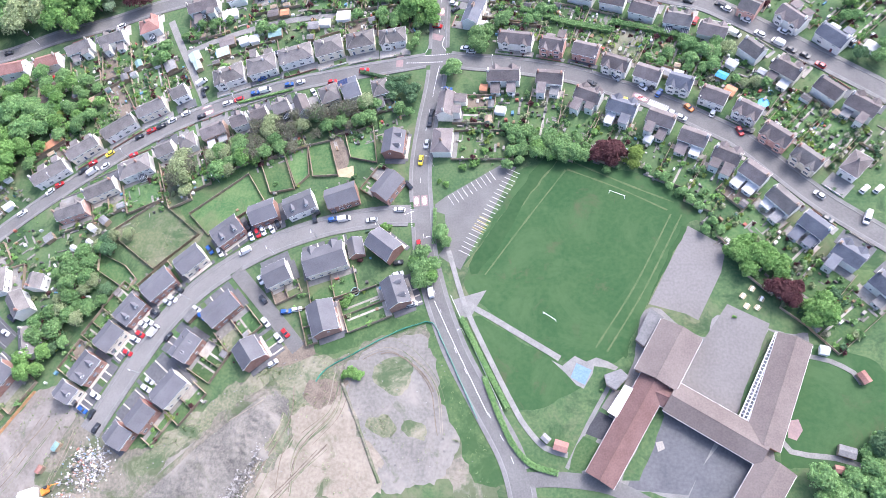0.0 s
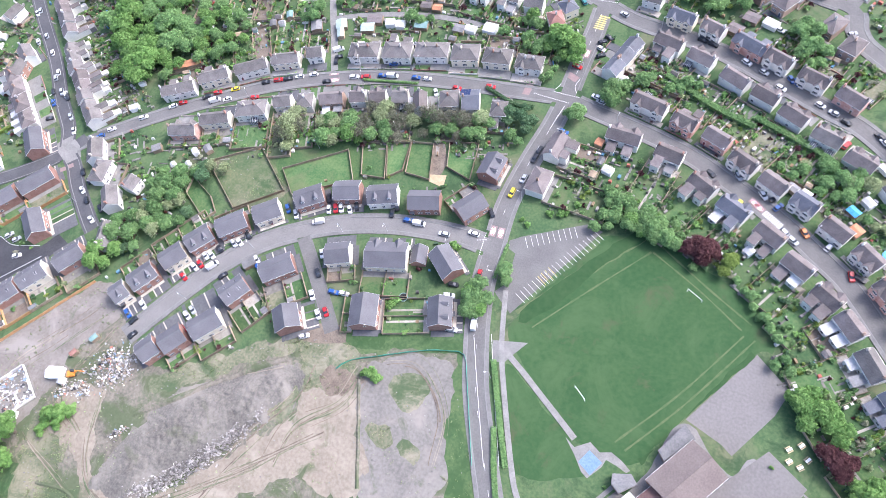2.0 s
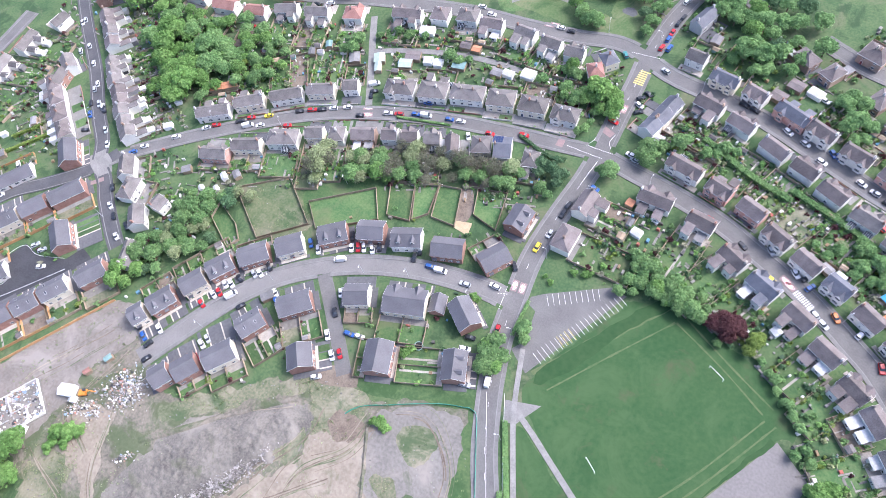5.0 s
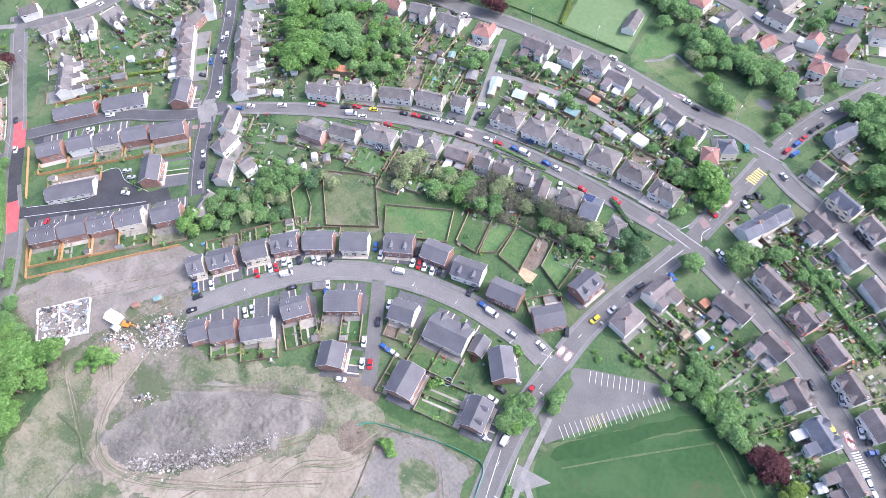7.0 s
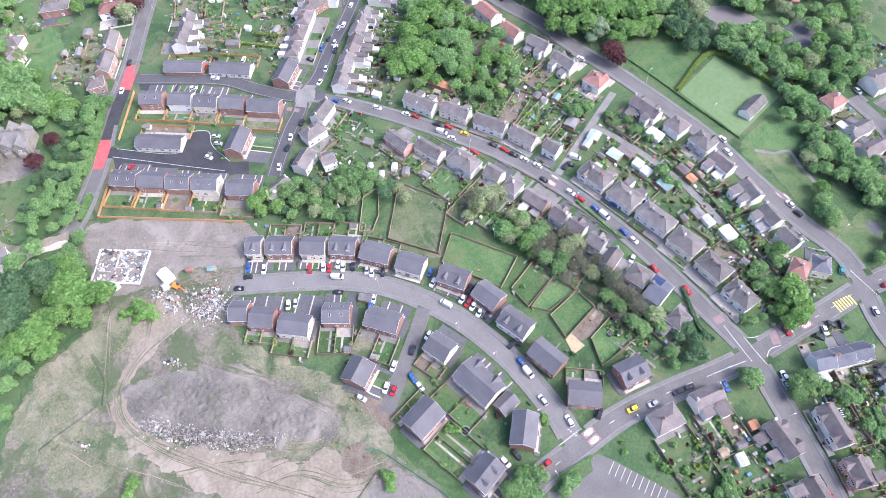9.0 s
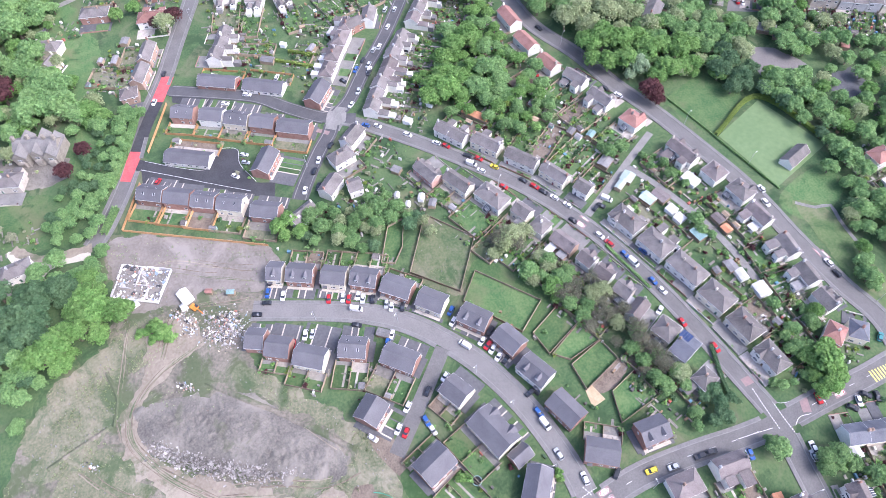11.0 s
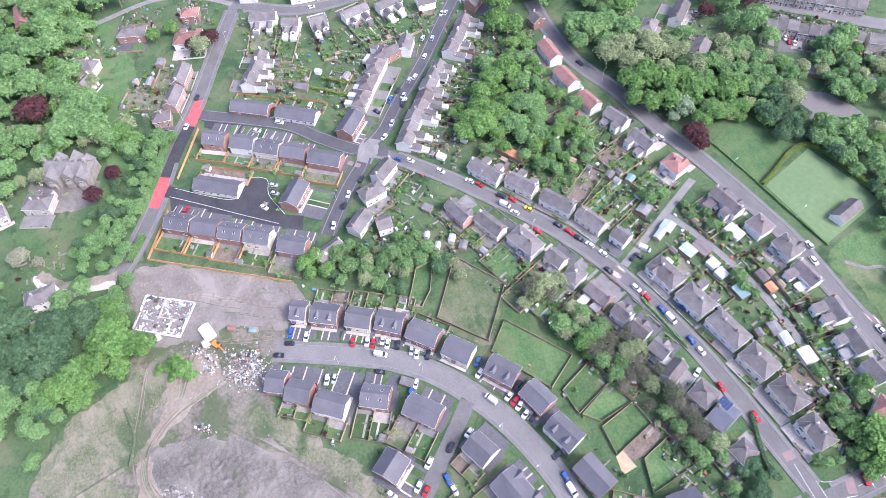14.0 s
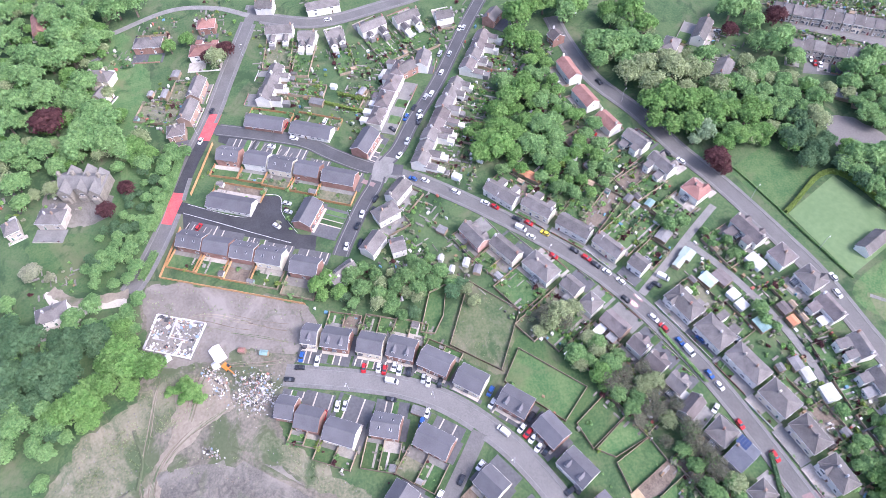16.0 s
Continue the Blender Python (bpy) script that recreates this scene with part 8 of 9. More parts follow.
paint_line([(-55.0, 160.9), (-54.2, 168.0), (-53.5, 173.8)])
paint_line([(-51.2, 181.5), (-53.0, 184.6), (-52.4, 188.9)])
give_way([(-61.9, 104.9), (-58.6, 106.2)])
give_way([(-58.1, 95.8), (-60.0, 109.4)])
give_way([(-63.9, 233.3), (-49.5, 234.3)])
paint_line([(-47.8, 70.5), (-38.8, 53.4), (-26.9, 31.5)])
paint_line([(-42.1, 72.9), (-33.7, 55.6), (-22.4, 33.5)])
mound([(-144.1, -26.0), (-144.3, -13.4), (-135.1, 9.6), (-118.2, 25.6), (-104.4, 33.3), (-97.8, 27.5), (-105.9, 12.8), (-123.1, -11.7), (-135.3, -26.3)], 1.6, GRAVEL, "uneven grey spoil spread over the building site")
mound([(-147.4, -31.2), (-149.9, -27.5), (-146.5, -23.3), (-141.0, -23.1), (-141.8, -27.9)], 1.8, GRAVEL, "small heap of grey rubble soil")
mound([(-109.7, 18.0), (-104.5, 19.3), (-99.9, 14.1), (-105.0, 12.8)], 1.5, GRAVEL, "small heap of dark grey spoil")
berm([(-149.3, -3.4), (-136.5, 8.6), (-118.1, 26.7), (-104.1, 38.9)], 2.6, 0.8, DIRT)
berm([(-139.3, -60.9), (-142.7, -50.3), (-145.9, -39.3)], 2.0, 0.6, DIRT)
berm([(-145.6, -37.4), (-155.5, -34.9), (-167.9, -37.2)], 1.6, 0.5, DIRT)
berm([(-78.3, 40.3), (-72.0, 28.6), (-67.0, 19.1), (-61.5, 8.5)], 1.4, 0.5, DIRT)
fenced([(-118.1, 115.1), (-124.9, 129.3), (-115.1, 132.4), (-108.1, 116.8)])
fenced([(-107.6, 117.7), (-114.9, 132.8), (-105.7, 136.2), (-103.0, 122.8)])
fenced([(-101.2, 122.2), (-105.5, 136.6), (-96.4, 138.7), (-90.6, 122.5)])
fenced([(-86.4, 130.3), (-90.3, 141.6), (-78.7, 144.8), (-75.3, 127.7)])
fenced([(-151.7, 106.4), (-129.2, 124.2), (-120.1, 111.7), (-141.1, 96.7)])
fenced([(-185.7, 98.3), (-166.6, 112.7), (-145.5, 97.3), (-161.5, 82.4)], OVERGROWN)
fenced([(-170.4, 73.3), (-186.0, 81.7), (-187.4, 89.3), (-174.4, 83.9), (-168.1, 78.3)])
patch("estate_lawn", [(-296.5, 12.5), (-289.0, 5.5), (-262.0, 42.0), (-248.0, 61.0), (-254.5, 66.5), (-262.0, 56.0)], GRASS, edge=0)
for a, b in (((-299.0, 8.2), (-271.0, -5.2)), ((-254.0, -11.5), (-231.0, -22.5)), ((-231.0, -22.5), (-198.0, 33.0))):
    fence_run(a, b, 1.5, FENCE_NEW)
copse([(-47.7, 273.2), (-44.5, 289.1), (-34.6, 289.4), (-25.6, 285.9), (-17.9, 283.8), (-0.5, 281.7), (10.2, 257.4), (-3.7, 253.5), (-16.4, 252.5), (-29.3, 259.4), (-39.2, 271.5)], 6, ("green", "dark", "green", "bright"), 3.2, 5.0)
copse([(-64.9, 245.8), (-62.7, 255.7), (-60.4, 267.9), (-56.2, 262.7), (-59.8, 241.7)], 5, ("green", "bright"), 1.8, 2.6)
copse([(-100.3, 248.6), (-89.6, 254.5), (-82.2, 245.0), (-88.3, 239.1)], 5, ("bright", "green"), 2.4, 3.4)
hut(-30.4, 293.5, 6, 4, "felt")
hut(-33.5, 251.5, 5, 4, "felt")
hut(-41.3, 237.9, 6, 4, "white")
lamps([(-54.7, 241.7), (-48.4, 291.7), (-77.7, 240.1)])
copse([(102.8, 173.9), (113.8, 177.0), (120.3, 171.2), (118.0, 158.7), (102.9, 162.7)], 6, ("green", "dark"), 2.6, 4.0)
copse([(99.0, 194.7), (111.2, 196.3), (107.1, 182.9), (101.1, 182.1)], 6, ("green", "bright"), 2.2, 3.6)
copse([(59.1, 162.6), (80.4, 158.6), (79.6, 152.4), (72.0, 152.8), (60.6, 157.3)], 5, ("green", "dark", "olive"), 1.6, 2.8)
hut(108.8, 170.0, 5, 4, "white")
hut(60.1, 165.8, 4, 3, "white")
hut(70.3, 161.2, 3, 2.4, "white")
hedge([(-300.1, -5.3), (-285.3, -10.9), (-270.2, -17.1), (-256.3, -23.9)], 3.0, 2.6)
hedge([(-243.8, -23.3), (-232.3, -29.8)], 2.4, 2.4)
ruts([(-166.7, -1.1), (-160.8, -17.6), (-148.7, -30.2), (-134.0, -31.3), (-112.6, -15.5), (-91.2, 7.8), (-72.5, 28.6)], 14, 2.2)
ruts([(-176.9, 22.6), (-181.6, 2.9), (-183.0, -10.6), (-165.5, -19.1)], 8, 3.0)
ruts([(-186.2, 27.9), (-197.5, 7.1), (-206.5, -9.7), (-203.9, -22.0)], 8, 4.0)
ruts([(-143.1, -24.2), (-135.6, -5.2), (-122.0, 16.1), (-103.9, 30.9)], 10, 4.5)
ruts([(-112.5, -21.4), (-104.6, 6.2), (-96.5, 26.0), (-96.5, 38.6)], 8, 3.0)
ruts([(-190.6, -24.7), (-171.5, -30.3), (-151.3, -35.2), (-139.5, -35.2)], 6, 1.2)
ruts([(-134.8, -51.8), (-119.7, -39.2), (-100.8, -18.6)], 6, 3.0)
ruts([(-92.7, 1.5), (-91.6, 17.8), (-80.9, 30.8), (-79.3, 44.1)], 10, 5.0)
ruts([(-75.6, 45.7), (-61.1, 52.0), (-47.4, 41.6), (-43.0, 24.4)], 6, 4.0)
hut(-203.6, 319.6, 12, 4, "felt")
hut(-194.8, 334.8, 6, 4, "brown")
hut(-194.0, 324.0, 4, 3, "red")
hut(-220.7, 298.5, 9, 6, "felt")
hut(-213.4, 301.3, 7, 5, "felt")
copse([(-171.4, 312.2), (-156.3, 333.0), (-139.9, 316.7), (-137.8, 299.4), (-122.1, 273.7), (-127.3, 269.3), (-153.2, 287.9)], 6, ("green", "bright", "green"), 3.0, 4.8)
copse([(-124.4, 267.4), (-112.4, 284.4), (-102.4, 275.0), (-83.1, 285.7), (-78.4, 273.2), (-94.4, 261.0), (-108.2, 252.3)], 6, ("green", "olive", "green"), 2.6, 4.2)
copse([(-201.4, 309.8), (-181.8, 357.2), (-121.1, 299.9), (-137.7, 293.4), (-155.5, 281.8), (-179.5, 279.4), (-188.1, 282.9), (-181.2, 293.5), (-189.2, 309.8)], 6, ("green", "bright", "green", "olive"), 3.0, 4.6)
copse([(-236.6, 315.3), (-230.0, 329.5), (-212.5, 315.4), (-200.3, 312.3), (-196.1, 302.2), (-212.7, 295.2)], 6, ("green", "bright"), 2.6, 4.0)
paint_line([(-266.4, -7.3), (-256.8, 5.4), (-250.3, 15.8), (-252.2, 20.6), (-259.2, 25.3), (-255.9, 33.1), (-246.5, 32.4), (-233.6, 36.8)])
paint_line([(-262.3, -10.1), (-251.3, 4.5), (-240.9, 17.9), (-229.4, 33.3)])
rubble([(-175.5, 2.1), (-171.5, 6.2), (-172.3, 10.7), (-161.4, 7.7)], width=8, n=450, material=LITTER)
rubble([(-181.9, -8.6), (-176.8, -4.9), (-170.7, -4.7)], width=6, n=260, material=LITTER)
hut(-196.3, -31.8, 2.2, 1.6, "white")
hut(-192.3, -22.5, 2.6, 2.0, "white")
hut(-185.7, 5.8, 2.6, 1.8, "red")
hut(-181.7, 13.8, 3.0, 2.0, "teal")
hut(-183.0, -4.8, 2.4, 2.2, "white")

# ---- gardens ----
for spec in PLOTS:
    garden(*spec)
fences()
clutter()
tufts()

# ---- trees and bushes ----
plant("bright", -187.7, -27.3, 6.1)
plant("bright", -191.4, -34.5, 6.6)
plant("bright", -193.6, -40.7, 6.2)
plant("bright", -182.5, -36.0, 4.7)
plant("bright", -185.3, -44.2, 5.4)
plant("bright", -181.3, -52.5, 6.9)
plant("bright", -180.1, -58.6, 6.0)
plant("bright", -180.3, -62.6, 4.7)
plant("bright", -174.0, -50.7, 4.6)
plant("bright", -198.9, -38.3, 5.8)
plant("bush", -176.5, -15.6, 4.7)
plant("bush", -171.8, -11.9, 3.0)
plant("bush", -177.5, -21.8, 3.4)
plant("dark", -214.0, -77.8, 6.8)
plant("dark", -215.6, -71.4, 6.4)
plant("dark", -202.3, -79.4, 6.7)
plant("dark", -201.1, -69.0, 6.7)
plant("dark", -200.6, -60.6, 6.7)
plant("dark", -209.0, -56.3, 5.9)
plant("dark", -192.8, -79.1, 6.1)
plant("dark", -187.7, -70.8, 5.4)
plant("green", -180.7, -76.6, 5.3)
plant("dark", -201.5, -56.4, 5.4)
plant("dark", -208.5, -47.7, 5.5)
plant("dark", -191.8, -62.7, 5.7)
plant("green", -173.4, -80.3, 4.2)
plant("green", -172.2, -70.5, 3.8)
plant("green", -227.9, -80.4, 3.8)
plant("green", -236.8, -82.5, 4.3)
plant("green", -433.7, -88.3, 7.4)
plant("green", -407.8, -87.3, 7.8)
plant("green", -419.1, -64.8, 8.6)
plant("green", -400.9, -57.3, 9.0)
plant("green", -412.4, -48.0, 7.9)
plant("green", -392.5, -42.4, 6.4)
plant("green", -419.0, -38.5, 7.3)
plant("green", -412.7, -29.4, 8.6)
plant("green", -411.6, -20.1, 7.9)
plant("green", -380.5, -54.5, 8.1)
plant("green", -380.4, -66.1, 8.1)
plant("green", -370.1, -74.6, 8.0)
plant("green", -353.7, -65.9, 8.4)
plant("green", -354.8, -79.8, 7.8)
plant("green", -340.3, -84.7, 8.1)
plant("green", -346.3, -52.1, 7.1)
plant("green", -333.9, -41.3, 6.4)
plant("green", -324.5, -48.4, 7.4)
plant("green", -319.1, -39.1, 6.2)
plant("green", -319.7, -81.3, 7.3)
plant("green", -316.7, -68.3, 6.7)
plant("green", -388.5, -74.9, 7.6)
plant("green", -379.1, -86.2, 6.8)
plant("green", -362.4, -88.3, 6.0)
plant("green", -301.4, -80.7, 6.5)
plant("green", -290.0, -77.9, 4.8)
plant("green", -305.0, -61.7, 5.5)
plant("green", -313.7, -55.2, 5.6)
plant("copper", -332.6, -64.4, 8.6)
plant("copper", -337.9, -69.8, 5.2)
plant("copper", -281.5, -31.7, 4.2)
plant("copper", -271.4, -40.9, 4.7)
plant("copper", -359.1, 23.9, 4.9)
plant("copper", -355.8, 14.5, 4.2)
plant("olive", -311.4, -34.1, 5.0)
plant("olive", -311.2, -23.5, 5.0)
plant("olive", -349.4, -38.0, 4.2)
plant("olive", -351.9, 18.5, 6.6)
plant("olive", -302.8, -84.5, 5.4)
plant("olive", -320.4, -63.0, 4.5)
plant("olive", -293.3, -73.0, 3.7)
plant("bright", -304.7, -26.5, 6.1)
plant("bright", -298.7, -20.3, 4.9)
plant("bright", -376.2, 4.8, 4.4)
plant("bright", -372.7, -4.6, 4.4)
plant("bright", -297.5, -27.0, 3.8)
plant("green", -294.3, -23.3, 4.9)
plant("green", -294.4, -8.8, 4.4)
plant("green", -287.4, -14.7, 3.8)
plant("green", -292.2, -13.0, 3.8)
plant("green", -282.6, -11.2, 2.7)
plant("green", -276.7, -14.3, 2.6)
plant("green", -272.7, -17.2, 2.6)
plant("green", -267.0, -20.1, 2.6)
plant("green", -261.5, -23.0, 2.6)
plant("green", -257.5, -25.0, 3.5)
plant("green", -252.0, -27.3, 3.5)
plant("green", -247.7, -32.4, 4.0)
plant("green", -244.9, -37.2, 3.4)
plant("green", -242.2, -42.0, 3.4)
plant("green", -241.0, -46.7, 3.4)
plant("green", -238.1, -30.6, 3.4)
plant("green", -233.6, -34.3, 2.9)
plant("green", -232.8, -40.1, 2.9)
plant("green", -247.4, -44.2, 3.5)
plant("green", -235.7, -48.0, 2.9)
plant("green", -296.0, -3.4, 2.7)
plant("green", -300.7, -10.9, 3.3)
plant("green", -214.6, -35.3, 3.2)
plant("green", -213.9, -40.9, 3.7)
plant("green", -207.4, -33.5, 3.2)
plant("dark", -210.3, -45.4, 4.1)
plant("green", -205.1, -38.0, 3.6)
plant("pale", -249.0, -73.2, 4.9)
plant("pale", -245.7, -66.3, 2.4)
plant("bright", -244.2, 133.9, 7.2)
plant("bright", -251.3, 129.7, 6.2)
plant("bright", -250.4, 141.9, 6.2)
plant("bright", -256.0, 137.0, 6.3)
plant("bright", -244.2, 124.4, 5.6)
plant("bright", -240.4, 139.3, 5.1)
plant("bright", -254.7, 150.5, 5.2)
plant("bright", -271.2, 148.5, 7.0)
plant("bright", -274.1, 156.9, 7.1)
plant("bright", -266.2, 140.8, 5.9)
plant("green", -248.6, 156.5, 6.7)
plant("green", -241.5, 160.5, 5.1)
plant("green", -240.8, 147.7, 6.1)
plant("green", -283.0, 150.1, 5.5)
plant("green", -265.9, 162.3, 4.8)
plant("bright", -323.7, 173.6, 8.3)
plant("bright", -330.0, 182.5, 7.8)
plant("bright", -329.4, 190.4, 7.8)
plant("bright", -309.7, 166.5, 6.9)
plant("bright", -304.6, 173.7, 6.3)
plant("bright", -321.7, 203.3, 7.7)
plant("bright", -330.4, 200.6, 7.2)
plant("bright", -306.6, 228.5, 8.1)
plant("bright", -312.4, 220.0, 6.4)
plant("bright", -295.3, 232.4, 6.3)
plant("green", -286.1, 208.9, 8.4)
plant("green", -291.1, 202.0, 7.3)
plant("green", -286.8, 218.6, 7.3)
plant("green", -280.0, 224.4, 6.7)
plant("green", -275.6, 212.9, 6.0)
plant("green", -280.7, 200.1, 5.5)
plant("green", -318.6, 198.6, 7.1)
plant("olive", -264.8, 207.5, 7.5)
plant("olive", -269.0, 218.7, 7.1)
plant("olive", -255.8, 214.8, 6.9)
plant("olive", -260.5, 229.4, 7.5)
plant("olive", -259.4, 237.9, 6.4)
plant("olive", -268.6, 230.8, 6.5)
plant("olive", -255.7, 241.9, 5.3)
plant("olive", -244.3, 244.4, 5.8)
plant("olive", -244.6, 259.6, 5.3)
plant("bright", -242.9, 216.9, 7.8)
plant("bright", -244.1, 208.7, 6.8)
plant("bright", -238.5, 223.2, 7.7)
plant("bright", -238.9, 232.3, 6.7)
plant("bright", -229.2, 232.4, 7.1)
plant("bright", -228.0, 240.5, 6.6)
plant("bright", -226.6, 219.4, 6.6)
plant("bright", -229.3, 212.3, 5.6)
plant("bright", -213.5, 234.5, 5.9)
plant("bright", -212.3, 242.4, 5.4)
plant("bright", -212.3, 228.2, 4.9)
plant("bright", -222.2, 245.7, 6.0)
plant("bright", -223.0, 253.5, 5.5)
plant("bright", -212.0, 247.9, 4.9)
plant("bright", -235.1, 206.9, 5.1)
plant("silver", -221.3, 223.5, 5.5)
plant("silver", -219.6, 218.3, 3.5)
plant("copper", -204.9, 219.6, 5.8)
plant("copper", -199.5, 220.5, 3.8)
plant("copper", -277.0, 296.1, 6.1)
plant("copper", -277.8, 270.6, 4.5)
plant("green", -289.3, 277.6, 8.0)
plant("green", -290.1, 287.9, 6.8)
plant("green", -277.4, 283.3, 6.1)
plant("green", -243.2, 252.7, 5.2)
plant("green", -246.0, 266.6, 5.3)
plant("green", -233.6, 261.7, 4.6)
plant("green", -258.7, 284.1, 7.6)
plant("green", -263.0, 279.0, 6.5)
plant("green", -265.7, 295.1, 4.4)
plant("dark", -203.3, 256.5, 5.8)
plant("dark", -205.9, 264.0, 5.4)
plant("dark", -195.7, 262.7, 5.3)
plant("dark", -191.4, 255.6, 4.3)
plant("dark", -198.2, 270.2, 4.3)
plant("dark", -214.2, 266.7, 4.5)
plant("dark", -190.7, 262.1, 4.3)
plant("dark", -226.0, 265.8, 3.6)
plant("green", -248.3, 288.2, 5.3)
plant("green", -230.9, 284.1, 4.6)
plant("green", -222.1, 281.1, 5.1)
plant("green", -227.4, 272.6, 4.6)
plant("green", -219.3, 273.2, 4.0)
plant("green", -221.4, 288.1, 3.5)
plant("green", -229.0, 310.4, 7.2)
plant("green", -233.6, 320.1, 6.2)
plant("green", -224.4, 300.9, 5.1)
plant("green", -219.8, 312.7, 5.1)
plant("green", -234.6, 306.7, 4.2)
plant("green", -206.5, 296.6, 5.4)
plant("green", -200.4, 297.9, 4.4)
plant("green", -187.1, 276.4, 5.7)
plant("green", -183.2, 282.0, 5.6)
plant("green", -184.7, 269.0, 4.2)
plant("green", -184.2, 288.5, 4.7)
plant("green", -178.3, 272.7, 4.7)
plant("green", -169.9, 273.3, 4.6)
plant("green", -173.1, 282.1, 4.6)
plant("olive", -209.1, 275.0, 5.4)
plant("olive", -214.5, 275.8, 4.5)
plant("olive", -240.8, 269.4, 4.2)
plant("bright", -202.8, 39.5, 4.1)
plant("bright", -203.9, 44.4, 4.2)
plant("bright", -197.2, 47.5, 3.7)
plant("bright", -198.2, 40.8, 3.2)
plant("green", -202.0, 53.4, 4.6)
plant("green", -195.4, 56.4, 4.1)
plant("green", -204.4, 58.7, 3.3)
plant("green", -190.3, 51.7, 2.7)
plant("green", -193.3, 70.0, 3.6)
plant("green", -194.3, 75.0, 4.1)
plant("green", -194.9, 81.1, 4.6)
plant("green", -188.3, 83.9, 4.1)
plant("green", -187.7, 77.8, 3.6)
plant("green", -189.1, 66.4, 2.7)
plant("green", -187.4, 63.6, 2.2)
plant("green", -192.1, 88.7, 3.7)
plant("green", -201.2, 79.4, 3.3)
plant("green", -200.1, 86.4, 2.8)
plant("green", -185.6, 91.3, 3.2)
plant("olive", -181.3, 95.8, 3.1)
plant("olive", -175.4, 97.2, 2.7)
plant("olive", -199.2, 69.2, 2.3)
plant("olive", -196.3, 73.2, 2.3)
plant("olive", -158.7, 126.2, 5.1)
plant("olive", -159.0, 131.7, 4.2)
plant("olive", -156.6, 121.0, 4.7)
plant("olive", -154.5, 116.0, 3.2)
plant("olive", -145.7, 132.1, 3.7)
plant("olive", -140.5, 133.0, 3.6)
plant("olive", -137.3, 124.7, 3.1)
plant("olive", -122.1, 141.5, 4.4)
plant("olive", -122.3, 146.8, 4.0)
plant("bare", -158.4, 120.7, 4.7)
plant("bare", -153.8, 126.1, 4.2)
plant("bare", -127.4, 131.8, 4.4)
plant("bare", -128.1, 138.7, 3.6)
plant("bare", -128.9, 145.8, 3.6)
plant("bare", -103.3, 149.7, 4.7)
plant("bare", -111.6, 150.2, 3.9)
plant("bare", -112.5, 143.0, 3.9)
plant("bare", -98.2, 148.8, 4.2)
plant("bare", -94.2, 151.1, 3.8)
plant("bare", -88.4, 152.0, 4.1)
plant("bare", -119.1, 152.6, 3.1)
plant("bare", -118.4, 143.0, 3.5)
plant("bright", -131.2, 130.2, 4.5)
plant("bright", -127.1, 129.5, 2.6)
plant("green", -122.5, 132.6, 3.5)
plant("green", -116.6, 135.4, 3.5)
plant("green", -83.7, 146.1, 3.7)
plant("green", -79.9, 148.3, 3.2)
plant("green", -83.1, 154.4, 3.3)
plant("green", -78.0, 154.4, 2.8)
plant("green", -68.0, 151.9, 2.8)
plant("green", -64.1, 150.1, 2.4)
plant("green", -130.1, 149.2, 2.7)
plant("green", -135.5, 139.3, 3.2)
plant("green", -91.8, 145.6, 3.3)
plant("green", -97.7, 144.6, 3.4)
plant("dark", -72.8, 161.7, 3.2)
plant("dark", -67.8, 161.6, 3.2)
plant("dark", -63.9, 159.7, 3.2)
plant("dark", -71.9, 158.6, 2.8)
plant("dark", -63.1, 156.6, 2.7)
plant("dark", -67.7, 166.5, 2.0)
plant("dark", -62.1, 160.8, 2.8)
plant("dark", -76.5, 159.6, 2.0)
plant("bright", -65.1, 203.2, 6.1)
plant("bright", -60.5, 204.3, 4.8)
plant("bright", -68.4, 199.5, 4.5)
plant("bright", -69.6, 207.3, 4.1)
plant("bright", -83.1, 213.9, 3.4)
plant("green", -47.0, 169.2, 4.2)
plant("green", -49.5, 168.9, 2.7)
plant("green", -37.3, 185.4, 4.2)
plant("green", -33.2, 189.0, 3.0)
plant("green", -16.9, 192.8, 2.5)
plant("green", -70.9, 189.8, 3.3)
plant("green", -80.7, 202.2, 2.9)
plant("green", -74.0, 199.1, 2.9)
plant("green", -66.4, 183.3, 2.0)
plant("green", -64.4, 194.6, 2.0)
plant("green", -78.7, 211.4, 2.1)
plant("green", -53.1, 82.3, 4.3)
plant("green", -53.0, 86.9, 4.0)
plant("green", -53.2, 77.8, 3.5)
plant("green", -48.7, 83.0, 3.1)
plant("green", -50.6, 76.7, 2.7)
plant("bright", -54.7, 83.9, 3.6)
plant("bright", -49.2, 79.4, 3.1)
plant("green", -46.6, 95.3, 3.0)
plant("green", -46.5, 97.6, 2.4)
plant("green", -44.7, 92.5, 2.2)
plant("green", -12.7, 128.6, 3.1)
plant("green", -17.4, 130.4, 2.7)
plant("green", -22.3, 129.8, 2.4)
plant("green", -23.6, 124.4, 2.3)
plant("green", -8.0, 132.8, 3.4)
plant("green", -4.4, 130.6, 3.4)
plant("green", -2.1, 132.7, 3.0)
plant("green", 1.3, 128.1, 3.7)
plant("green", 4.5, 127.1, 2.9)
plant("green", -2.2, 126.8, 3.0)
plant("green", 5.3, 130.8, 2.2)
plant("green", -8.8, 128.9, 2.7)
plant("green", -19.0, 126.2, 1.9)
plant("green", -21.3, 138.9, 2.8)
plant("green", -24.0, 140.4, 2.4)
plant("green", -16.9, 138.0, 2.7)
plant("green", -14.7, 137.6, 2.3)
plant("copper", 13.9, 127.3, 4.3)
plant("copper", 10.2, 127.0, 3.6)
